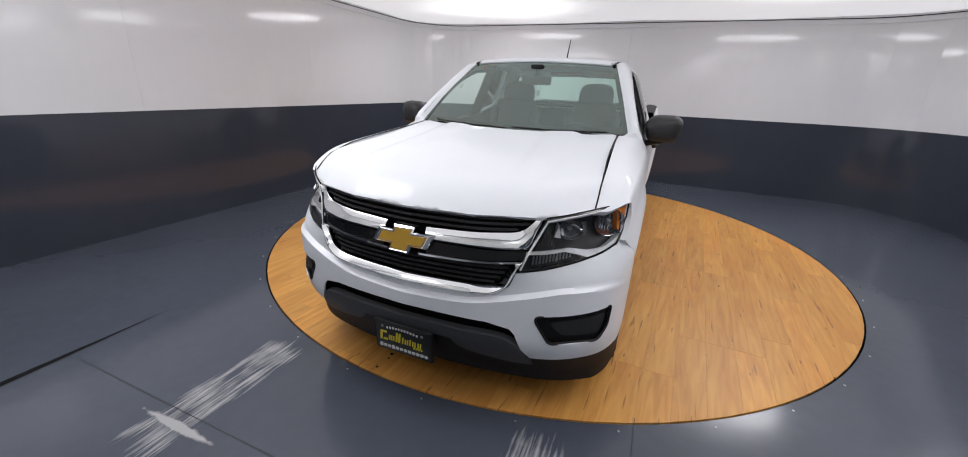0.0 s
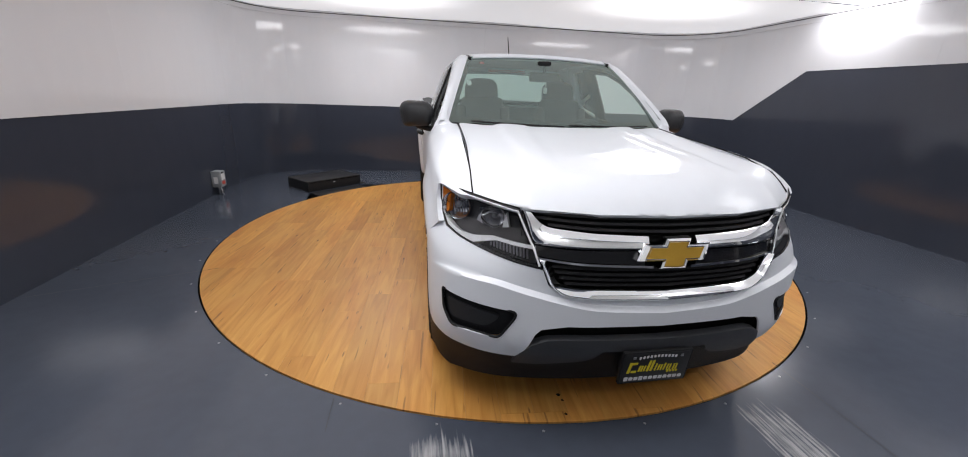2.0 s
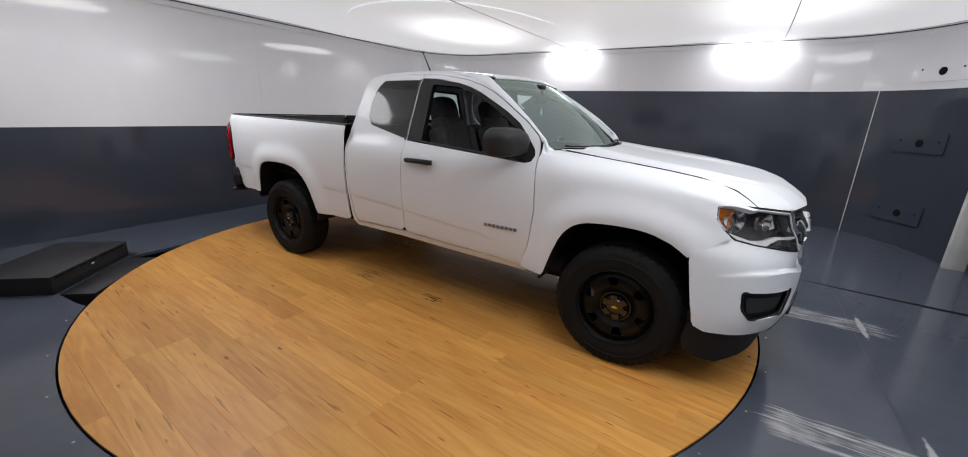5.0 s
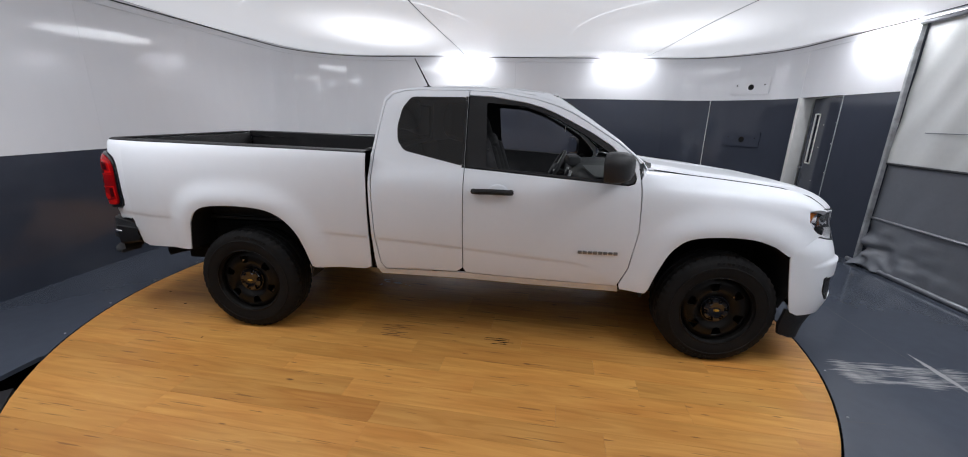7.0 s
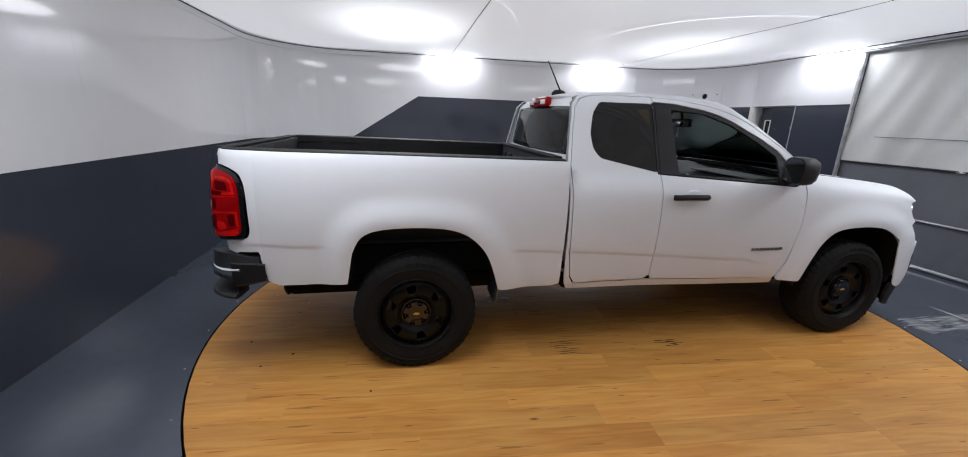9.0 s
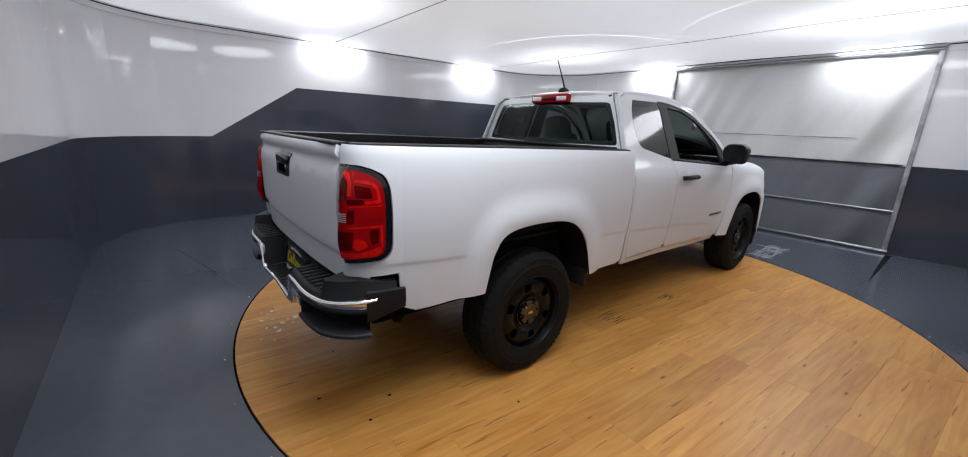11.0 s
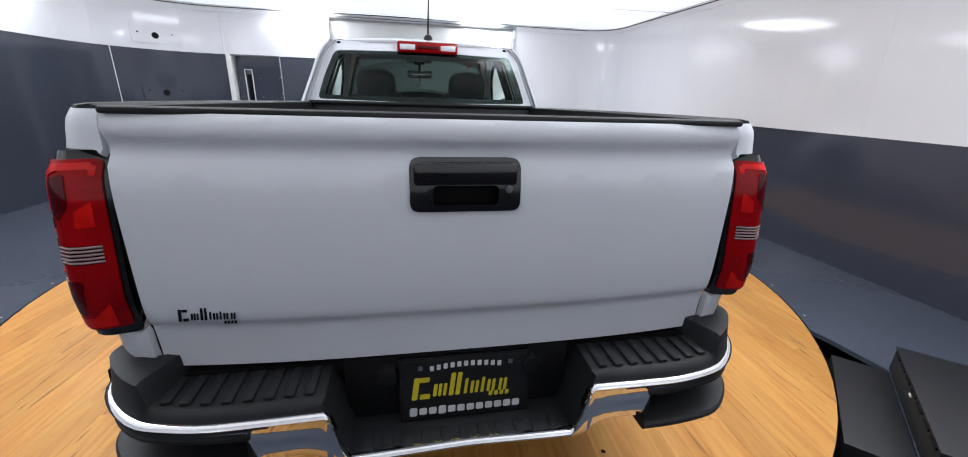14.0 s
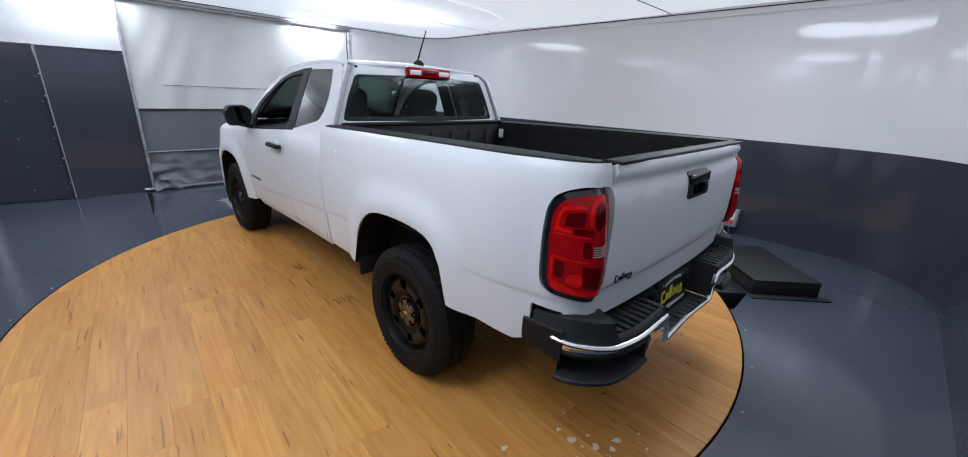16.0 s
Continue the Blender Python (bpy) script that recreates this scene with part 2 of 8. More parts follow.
M_FABRIC = material("seat_fabric", (0.050, 0.050, 0.053), 0.9, vary=0.3, vscale=20, bump=0.4, bscale=500)
M_DASH = material("dash_plastic", (0.07, 0.072, 0.076), 0.6, vary=0.2, vscale=10, bump=0.2, bscale=500)
M_DASHTOP = material("dash_top", (0.13, 0.135, 0.135), 0.6, vary=0.1, vscale=6)
M_LIGHTGREY = material("light_trim", (0.32, 0.33, 0.33), 0.6, vary=0.1, vscale=6)
M_RED = material("red_lens", (0.30, 0.002, 0.004), 0.07, coat=0.12, spec=0.2, vary=0.35, vscale=9)
M_DARKRED = material("dark_red_lens", (0.085, 0.0006, 0.0015), 0.08, coat=0.12, spec=0.2, vary=0.5, vscale=11)
M_BRIGHTRED = material("bright_red_reflector", (0.62, 0.007, 0.005), 0.10, coat=0.12, spec=0.2, vary=0.3, vscale=30)
M_BOWL = material("reflector_chrome", (0.52, 0.52, 0.54), 0.10, metal=0.95, vary=0.35, vscale=40)
M_SILVER = material("lamp_silver", (0.78, 0.78, 0.79), 0.30, metal=0.15, vary=0.1, vscale=25)
M_AMBER = material("amber_lens", (0.75, 0.22, 0.02), 0.15, coat=1.0, vary=0.15, vscale=30)
M_REVERSE = material("reversing_lens", (0.34, 0.20, 0.20), 0.25, coat=0.6, vary=0.1, vscale=30)
M_SCUFF = material("brown_scuff", (0.16, 0.07, 0.025), 0.6, vary=0.5, vscale=25)
M_FLAKE = material("dried_paint", (0.70, 0.62, 0.50), 0.6, vary=0.2, vscale=30)
M_YELLOW = material("yellow_print", (0.75, 0.62, 0.03), 0.5, vary=0.05)
M_WHITEPRINT = material("white_print", (0.75, 0.75, 0.75), 0.5, vary=0.05)
M_WALLWHITE = material("white_wall_panel", (0.70, 0.705, 0.725), 0.075, vary=0.03, vscale=0.6, rvary=0.03, bump=0.16, bscale=1.5, stretch=(1, 1, 0.3))
M_WALLDARK = material("dark_wall_paint", (0.043, 0.049, 0.066), 0.11, vary=0.08, vscale=0.5, rvary=0.03, bump=0.09, bscale=1.2, stretch=(1, 1, 0.5))
M_CEIL = material("ceiling_sheet", (0.75, 0.755, 0.765), 0.45, vary=0.03, vscale=0.7, bump=0.02, bscale=4)
M_RAIL = material("worn_rail", (0.30, 0.31, 0.32), 0.5, vary=0.55, vscale=9, bump=0.2, bscale=40)
M_SEAM = material("ceiling_seam", (0.22, 0.22, 0.24), 0.6, vary=0.2, vscale=5)
M_JOINT = material("floor_joint", (0.020, 0.021, 0.025), 0.6, vary=0.3, vscale=6)
M_FLOOR = None
M_CURTAINW = material("white_vinyl", (0.62, 0.63, 0.62), 0.4, vary=0.06, vscale=1.5, bump=0.05, bscale=6)
M_CURTAING = material("grey_vinyl", (0.14, 0.15, 0.17), 0.42, vary=0.1, vscale=2, bump=0.05, bscale=8)
M_WHITETRIM = material("white_trim", (0.62, 0.62, 0.60), 0.5, vary=0.1, vscale=4)
M_BLACKBOX = material("black_carpet_board", (0.011, 0.011, 0.012), 0.75, vary=0.4, vscale=4, bump=0.2, bscale=90)
M_LID = material("grey_painted_lid", (0.013, 0.013, 0.015), 0.5, vary=0.15, vscale=3, rvary=0.05)
M_GREYBOX = material("grey_enamel", (0.30, 0.32, 0.33), 0.45, vary=0.08, vscale=8)
M_REDLABEL = material("red_label", (0.6, 0.08, 0.05), 0.5, vary=0.1)

# ---- the room ----
WX0, WX1, WY0, WY1 = -3.70, 4.49, -4.22, 3.90
R_NW, R_NE, R_SE, R_SW = 1.0, 1.25, 1.42, 0.6
BAND_LOW, BAND_HIGH = 1.165, 1.91
TABLE_C, TABLE_R = (-0.092, 0.31), 2.75


def arc(cx, cy, r, a0, a1, n=10):
    return [(cx + r * math.cos(radians(a0 + (a1 - a0) * k / n)), cy + r * math.sin(radians(a0 + (a1 - a0) * k / n))) for k in range(n + 1)]


def wall_strip(name, path, z0, z1, material, thick, out, parent=None, label="", kind="structure", proud=0.0, wave=0.0):
    """A wall along a plan path, from height z0 to z1 (numbers or functions of the place along it); out: side of its thickness."""
    path = [Vector(p) for p in path]
    n = len(path)
    s = [0.0]
    for a, b in zip(path, path[1:]):
        s.append(s[-1] + (b - a).length)
    f0 = z0 if callable(z0) else (lambda p: z0)
    f1 = z1 if callable(z1) else (lambda p: z1)
    verts, faces = [], []
    for i, p in enumerate(path):
        a, b = path[max(0, i - 1)], path[min(n - 1, i + 1)]
        d = (b - a).normalized()
        nrm = Vector((d.y, -d.x)) * out
        near, far = p - nrm * (proud + wave * math.sin(math.pi * i / max(1, n - 1)) * (0.4 + math.sin(3.7 * path[0].x + 2.3 * path[0].y))), p + nrm * thick
        for q in (near, far):
            verts += [(q.x, q.y, f0(p)), (q.x, q.y, f1(p))]
    for i in range(n - 1):
        a, b = 4 * i, 4 * i + 4
        faces += [(a, b, b + 1, a + 1), (a + 2, a + 3, b + 3, b + 2), (a + 1, b + 1, b + 3, a + 3), (a, a + 2, b + 2, b)]
    faces += [(0, 1, 3, 2), (4 * n - 4, 4 * n - 2, 4 * n - 1, 4 * n - 3)]
    ob = mesh_object(name, verts, faces, material, parent, label, angle=30)
    return tagged(ob, kind=kind) if parent is None else ob


def line(a, b, n=8):
    return [(a[0] + (b[0] - a[0]) * k / n, a[1] + (b[1] - a[1]) * k / n) for k in range(n + 1)]


# The plan runs anticlockwise seen from above, so outside lies to its right.
P_EAST = line((WX1, WY0 + R_SE), (WX1, 1.43), 8) + line((WX1, 1.43), (WX1, 2.6), 6)[1:] + line((WX1, 2.6), (WX1, WY1 - R_NE), 2)[1:]
P_NE = arc(WX1 - R_NE, WY1 - R_NE, R_NE, 0, 90, 12)
P_NORTH = line((WX1 - R_NE, WY1), (WX0 + R_NW, WY1), 10)
P_NW = arc(WX0 + R_NW, WY1 - R_NW, R_NW, 90, 180, 12)
P_WEST = line((WX0, WY1 - R_NW), (WX0, WY0 + R_SW), 10)
P_SW = arc(WX0 + R_SW, WY0 + R_SW, R_SW, 180, 270, 10)
P_SE = arc(WX1 - R_SE, WY0 + R_SE, R_SE, -90, 0, 12)
CURT0, CURT1, DOOR0, DOOR1 = -1.84, 1.41, 2.23, 3.05
P_S1 = line((WX0 + R_SW, WY0), (CURT0, WY0), 3)
P_S2 = line((CURT1, WY0), (DOOR0, WY0), 3)
P_S3 = line((DOOR1, WY0), (WX1 - R_SE, WY0), 1)
P_DOOR = line((DOOR0, WY0), (DOOR1, WY0), 2)


def band_east(p):
    return BAND_LOW + (BAND_HIGH - BAND_LOW) * min(1, max(0, (2.6 - p.y) / (2.6 - 1.43)))


WALL_TOP = CEIL + 0.12


def sheets(path, width):
    """Cuts a plan path into sheets about as wide as asked, with hairline gaps between them."""
    pts = [Vector(p) for p in path]
    s = [0.0]
    for a, b in zip(pts, pts[1:]):
        s.append(s[-1] + (b - a).length)

    def at(d):
        k = max(0, min(len(pts) - 2, int(np.searchsorted(s, d)) - 1))
        t = (d - s[k]) / (s[k + 1] - s[k])
        q = pts[k].lerp(pts[k + 1], t)
        return (q.x, q.y)
    n = max(1, round(s[-1] / width))
    out = []
    for k in range(n):
        a, b = s[-1] * k / n + (0.0005 if k else 0), s[-1] * (k + 1) / n - (0.0005 if k < n - 1 else 0)
        ds = sorted(set([a, b] + [d for d in s if a + 1e-3 < d < b - 1e-3] + [a + (b - a) * j / 8 for j in range(1, 8)]))
        out.append([at(d) for d in ds])
    return out


for nm, pth, band in (("wall_east", P_EAST, band_east), ("wall_corner_northeast", P_NE, BAND_LOW), ("wall_north", P_NORTH, BAND_LOW),
                      ("wall_corner_northwest", P_NW, BAND_LOW), ("wall_west", P_WEST, BAND_LOW), ("wall_corner_southwest", P_SW, BAND_LOW),
                      ("wall_south_a", P_S1, BAND_LOW), ("wall_south_b", P_S2, BAND_HIGH), ("wall_south_c", P_S3, BAND_HIGH),
                      ("wall_corner_southeast", P_SE, BAND_HIGH)):
    w = wall_strip(nm, pth, -0.02, WALL_TOP, M_WALLDARK, 0.12, 1, label="dark blue-grey painted wall with glossy white upper panels")
    for piece in sheets(pth, 2.44):
        wall_strip("upper_panel", piece, band, WALL_TOP - 0.01, M_WALLWHITE, 0.003, 1, parent=w, proud=0.006, label="glossy white wall panel", wave=0.0035)
lint = wall_strip("wall_south_over_door", P_DOOR, BAND_HIGH, WALL_TOP, M_WALLDARK, 0.12, 1, label="white panelled wall above the door")
wall_strip("upper_panel", P_DOOR, BAND_HIGH + 0.004, WALL_TOP - 0.01, M_WALLWHITE, 0.003, 1, parent=lint, proud=0.006, label="glossy white wall panel")

for pth in (P_EAST, P_NE, P_NORTH, P_NW, P_WEST, P_SW, P_S1, P_S2, P_DOOR, P_S3, P_SE):
    wall_strip("trim_cornice", pth, CEIL - 0.095, CEIL + 0.02, M_WALLWHITE, -0.002, 1, proud=0.013, label="white cornice strip under the ceiling")
    wall_strip("trim_ceiling_gap", pth, CEIL - 0.030, CEIL - 0.019, M_DARK, -0.004, 1, proud=0.017, label="dark gap between wall and ceiling sheet")

PLAN = P_EAST + P_NE[1:] + P_NORTH[1:] + P_NW[1:] + P_WEST[1:] + P_SW[1:] + line((WX0 + R_SW, WY0), (WX1 - R_SE, WY0), 6)[1:] + P_SE[1:-1]

M_CEIL.node_tree.nodes["Principled BSDF"].inputs["Emission Color"].default_value = (0.93, 0.965, 1.04, 1)
M_CEIL.node_tree.nodes["Principled BSDF"].inputs["Emission Strength"].default_value = 0.58  # even glow added over the whole sheet as fill light

# Ceiling: one sheet that sags a little between its fixings.
def ceiling_sag(x, y):
    return CEIL + 0.012 * np.sin(x * 2.1 + 0.7) * np.cos(y * 1.7)


v2, t2 = fill(PLAN, (), 0.15)
zc = ceiling_sag(v2[:, 0], v2[:, 1])
n2 = len(v2)
cverts = [(x, y, z) for (x, y), z in zip(v2, zc)] + [(x, y, CEIL + 0.08) for x, y in v2]
ceiling = mesh_object("ceiling", cverts, [tuple(t) for t in t2] + [tuple(k + n2 for k in t) for t in t2], M_CEIL, None, "white sheet ceiling with faint seams")
tagged(ceiling, kind="structure")
# taped seams across the sheet and the dark gap along its rim
for ys in (0.86, -2.35):
    bm = bmesh.new()
    rows_ = []
    for xs_ in np.linspace(WX0 + 0.03, WX1 - 0.03, 60):
        yw = ys + 0.008 * math.sin(1.3 * xs_)
        rows_.append([bm.verts.new((xs_, yw + d, float(ceiling_sag(xs_, yw)) - h)) for d, h in ((-0.006, -0.004), (-0.005, 0.007), (0.005, 0.007), (0.006, -0.004))])
    for ra, rb in zip(rows_, rows_[1:]):
        for j in range(3):
            bm.faces.new((ra[j], ra[j + 1], rb[j + 1], rb[j]))
    tagged(part("trim_ceiling_seam", bm, M_SEAM, None, "grey seam between two ceiling sheets"), kind="structure")


def floor_paint():
    """Glossy grey floor paint with rubbed tyre tracks worn to pale primer near the entry."""
    m = material("grey_floor_paint", (0.066, 0.077, 0.100), 0.15, vary=0.12, vscale=0.9, rvary=0.04, bump=0.02, bscale=1.6)
    t = m.node_tree
    p = t.nodes["Principled BSDF"]
    co = t.nodes.new("ShaderNodeTexCoord")
    sep = t.nodes.new("ShaderNodeSeparateXYZ")
    t.links.new(co.outputs["Object"], sep.inputs[0])

    def op(kind, a, b=None, c=None):
        n = t.nodes.new("ShaderNodeMath")
        n.operation = kind
        for k, v in enumerate((a, b, c)):
            if v is None:
                continue
            if isinstance(v, (int, float)):
                n.inputs[k].default_value = v
            else:
                t.links.new(v, n.inputs[k])
        return n.outputs[0]

    def near(v, c, h):
        return op("MAXIMUM", op("SUBTRACT", 1.0, op("DIVIDE", op("ABSOLUTE", op("SUBTRACT", v, c)), h)), 0.0)
    x, y = sep.outputs[0], sep.outputs[1]
    track = op("MINIMUM", op("MULTIPLY", op("MAXIMUM", near(x, -0.90, 0.22), near(x, 0.68, 0.22)), 1.8), 1.0)
    along = op("MULTIPLY", op("MINIMUM", op("MULTIPLY", near(y, -2.86, 0.66), 2.0), 1.0), 0.67)
    mp = t.nodes.new("ShaderNodeMapping")
    mp.inputs["Scale"].default_value = (48, 2.4, 1)
    t.links.new(co.outputs["Object"], mp.inputs[0])
    nz = t.nodes.new("ShaderNodeTexNoise")
    nz.inputs["Scale"].default_value, nz.inputs["Detail"].default_value = 1.6, 6
    t.links.new(mp.outputs[0], nz.inputs[0])
    nz3 = t.nodes.new("ShaderNodeTexNoise")
    nz3.inputs["Scale"].default_value, nz3.inputs["Detail"].default_value = 5.0, 4
    t.links.new(co.outputs["Object"], nz3.inputs[0])
    streak = op("SUBTRACT", op("ADD", op("ADD", op("MULTIPLY", track, along), nz.outputs[0]), op("MULTIPLY", nz3.outputs[0], 0.5)), 1.29)
    cross = op("MULTIPLY", near(y, -3.11, 0.040), op("MAXIMUM", near(x, -0.86, 0.36), near(x, 0.68, 0.36)))
    nz2 = t.nodes.new("ShaderNodeTexNoise")
    nz2.inputs["Scale"].default_value, nz2.inputs["Detail"].default_value = 22, 5
    t.links.new(co.outputs["Object"], nz2.inputs[0])
    cross = op("SUBTRACT", op("ADD", op("MULTIPLY", cross, 1.5), op("MULTIPLY", nz2.outputs[0], 0.9)), 0.95)
    mask = t.nodes.new("ShaderNodeMapRange")
    mask.inputs["From Max"].default_value = 0.28
    t.links.new(op("MAXIMUM", streak, cross), mask.inputs[0])
    mix = t.nodes.new("ShaderNodeMix")
    mix.data_type = "RGBA"
    old = p.inputs["Base Color"].links[0].from_socket
    t.links.new(mask.outputs[0], mix.inputs["Factor"])
    t.links.new(old, mix.inputs["A"])
    mix.inputs["B"].default_value = (0.37, 0.37, 0.375, 1)
    t.links.new(mix.outputs["Result"], p.inputs["Base Color"])
    return m


M_FLOOR = floor_paint()

# Floor: painted steel plates round the turntable, with a shallow pit beside it.
ring = arc(TABLE_C[0], TABLE_C[1], TABLE_R + 0.009, 0, 360, 160)[:-1]
# The pit opens into the ring gap, so the two make one hole.
a_pit0 = math.degrees(math.atan2(1.80 - TABLE_C[1], -2.42 - TABLE_C[0])) % 360
a_pit1 = math.degrees(math.atan2(2.72 - TABLE_C[1], -1.50 - TABLE_C[0])) % 360
lo_a, hi_a = min(a_pit0, a_pit1), max(a_pit0, a_pit1)
hole = []
rr = TABLE_R + 0.009
for k in range(160):
    a = k * 360 / 160
    if not (lo_a < a < hi_a):
        hole.append((TABLE_C[0] + rr * math.cos(radians(a)), TABLE_C[1] + rr * math.sin(radians(a))))
    elif not any(abs(q[0] + 1.90) < 1e-6 for q in hole):
        hole += [(-1.46, 2.735), (-1.90, 2.732), (-2.50, 2.173), (-2.47, 1.86)]
big = [(WX0 - 0.12, WY0 - 1.6), (WX1 + 0.12, WY0 - 1.6), (WX1 + 0.12, WY1 + 0.12), (WX0 - 0.12, WY1 + 0.12)]
v2, t2 = fill(big, (hole,), 0.3)
n2 = len(v2)
fverts = [(x, y, 0.0) for x, y in v2] + [(x, y, -0.03) for x, y in v2]
ff = [tuple(t) for t in t2] + [tuple(k + n2 for k in t[::-1]) for t in t2]
count = {}
for t in t2:
    for a, b in ((t[0], t[1]), (t[1], t[2]), (t[2], t[0])):
        count[(min(a, b), max(a, b))] = count.get((min(a, b), max(a, b)), 0) + 1
ff += [(a, b, b + n2, a + n2) for (a, b), c in count.items() if c == 1]
floor = tagged(mesh_object("floor", fverts, ff, M_FLOOR, None, "glossy dark grey painted floor with worn tyre tracks"), kind="structure")
under = mesh_object("floor_pit", [(-4, -4.2, -0.16), (4.6, -4.2, -0.16), (4.6, 4, -0.16), (-4, 4, -0.16)], [(0, 1, 2, 3)], M_DARK, None, "black pit under the floor")
tagged(under, kind="structure")

# ---- lamps behind the ceiling sheet ----
def glow_panel(x, y, rx, ry, strength):
    """A lamp behind the translucent ceiling: a lit patch that fades out to its rim."""
    m = bpy.data.materials.new("lit_ceiling_sheet")
    m.use_nodes = True
    t = m.node_tree
    p = t.nodes["Principled BSDF"]
    p.inputs["Base Color"].default_value = (0.75, 0.755, 0.765, 1)
    p.inputs["Roughness"].default_value = 0.45
    p.inputs["Emission Color"].default_value = (0.93, 0.965, 1.04, 1)
    co = t.nodes.new("ShaderNodeTexCoord")
    mp = t.nodes.new("ShaderNodeMapping")
    mp.inputs["Scale"].default_value = (1 / rx, 1 / ry, 0)
    ln = t.nodes.new("ShaderNodeVectorMath")
    ln.operation = "LENGTH"
    fall = t.nodes.new("ShaderNodeMapRange")
    fall.interpolation_type = "SMOOTHERSTEP"
    fall.inputs["From Min"].default_value, fall.inputs["From Max"].default_value = 1.0, 0.0
    t.links.new(co.outputs["Object"], mp.inputs[0])
    t.links.new(mp.outputs[0], ln.inputs[0])
    t.links.new(ln.outputs["Value"], fall.inputs[0])
    core = t.nodes.new("ShaderNodeMath")
    core.operation = "POWER"
    core.inputs[1].default_value = 1.35
    t.links.new(fall.outputs[0], core.inputs[0])
    c2 = t.nodes.new("ShaderNodeMath")
    c2.operation = "MULTIPLY"
    c2.inputs[1].default_value = 1.0 * strength
    t.links.new(core.outputs[0], c2.inputs[0])
    base = t.nodes.new("ShaderNodeMath")
    base.operation = "ADD"
    base.inputs[1].default_value = 0.58
    t.links.new(c2.outputs[0], base.inputs[0])
    t.links.new(base.outputs[0], p.inputs["Emission Strength"])
    vs, fs = [(0, 0, ceiling_sag(x, y) - CEIL - 0.004)], []
    for j in range(1, 7):
        for k in range(48):
            px, py = rx * j / 6 * math.cos(2 * math.pi * k / 48), ry * j / 6 * math.sin(2 * math.pi * k / 48)
            vs.append((px, py, ceiling_sag(x + px, y + py) - CEIL - 0.004))
            k2 = (k + 1) % 48
            fs += [(0, 1 + k2, 1 + k)] if j == 1 else [(49 + 48 * (j - 2) + k - 48, 49 + 48 * (j - 2) + k2 - 48, 49 + 48 * (j - 2) + k2, 49 + 48 * (j - 2) + k)]
    ob = mesh_object("ceiling_light", vs, fs, m, None, "lamp glowing softly through the white ceiling sheet")
    ob.location = (x, y, CEIL)
    return tagged(ob, category="ceiling light", group="lamps behind the ceiling")


for gx, gy, gs in GLOWS:
    glow_panel(gx, gy, 1.95, 1.45, gs)
    bulb = area_lamp("ceiling_lamp", (gx, gy, CEIL - 0.035), (gx, gy + 0.001, 0), 1.45, 0.95, 30 * gs, (0.93, 0.965, 1.04))
    bulb.data.shape = "ELLIPSE"
# Lamps in the slot between ceiling and wall that wash the top of the white panels.
for k, (gx, gy, ax, ay) in enumerate([(WX1 - 0.20, 0.83, 1, 0), (WX1 - 0.20, -2.0, 1, 0), (1.72, WY0 + 0.20, 0, -1), (-1.25, WY0 + 0.20, 0, -1)]):
    ob = area_lamp("wall_wash_lamp", (gx, gy, CEIL - 0.035), (gx + 0.16 * ax, gy + 0.16 * ay, CEIL - 0.36), 0.80, 0.10, 11, (0.94, 0.97, 1.04))

# ---- turntable ----
def clip_circle(poly, cx, cy, r, n=96):
    out = poly
    for k in range(n):
        a = 2 * math.pi * k / n
        nx, ny = math.cos(a), math.sin(a)
        src, out = out, []
        for i in range(len(src)):
            p, q = src[i], src[(i + 1) % len(src)]
            dp = (p[0] - cx) * nx + (p[1] - cy) * ny - r
            dq = (q[0] - cx) * nx + (q[1] - cy) * ny - r
            if dp <= 0:
                out.append(p)
            if (dp < 0 < dq) or (dq < 0 < dp):
                t = dp / (dp - dq)
                out.append((p[0] + (q[0] - p[0]) * t, p[1] + (q[1] - p[1]) * t))
        if len(out) < 3:
            return []
    return out


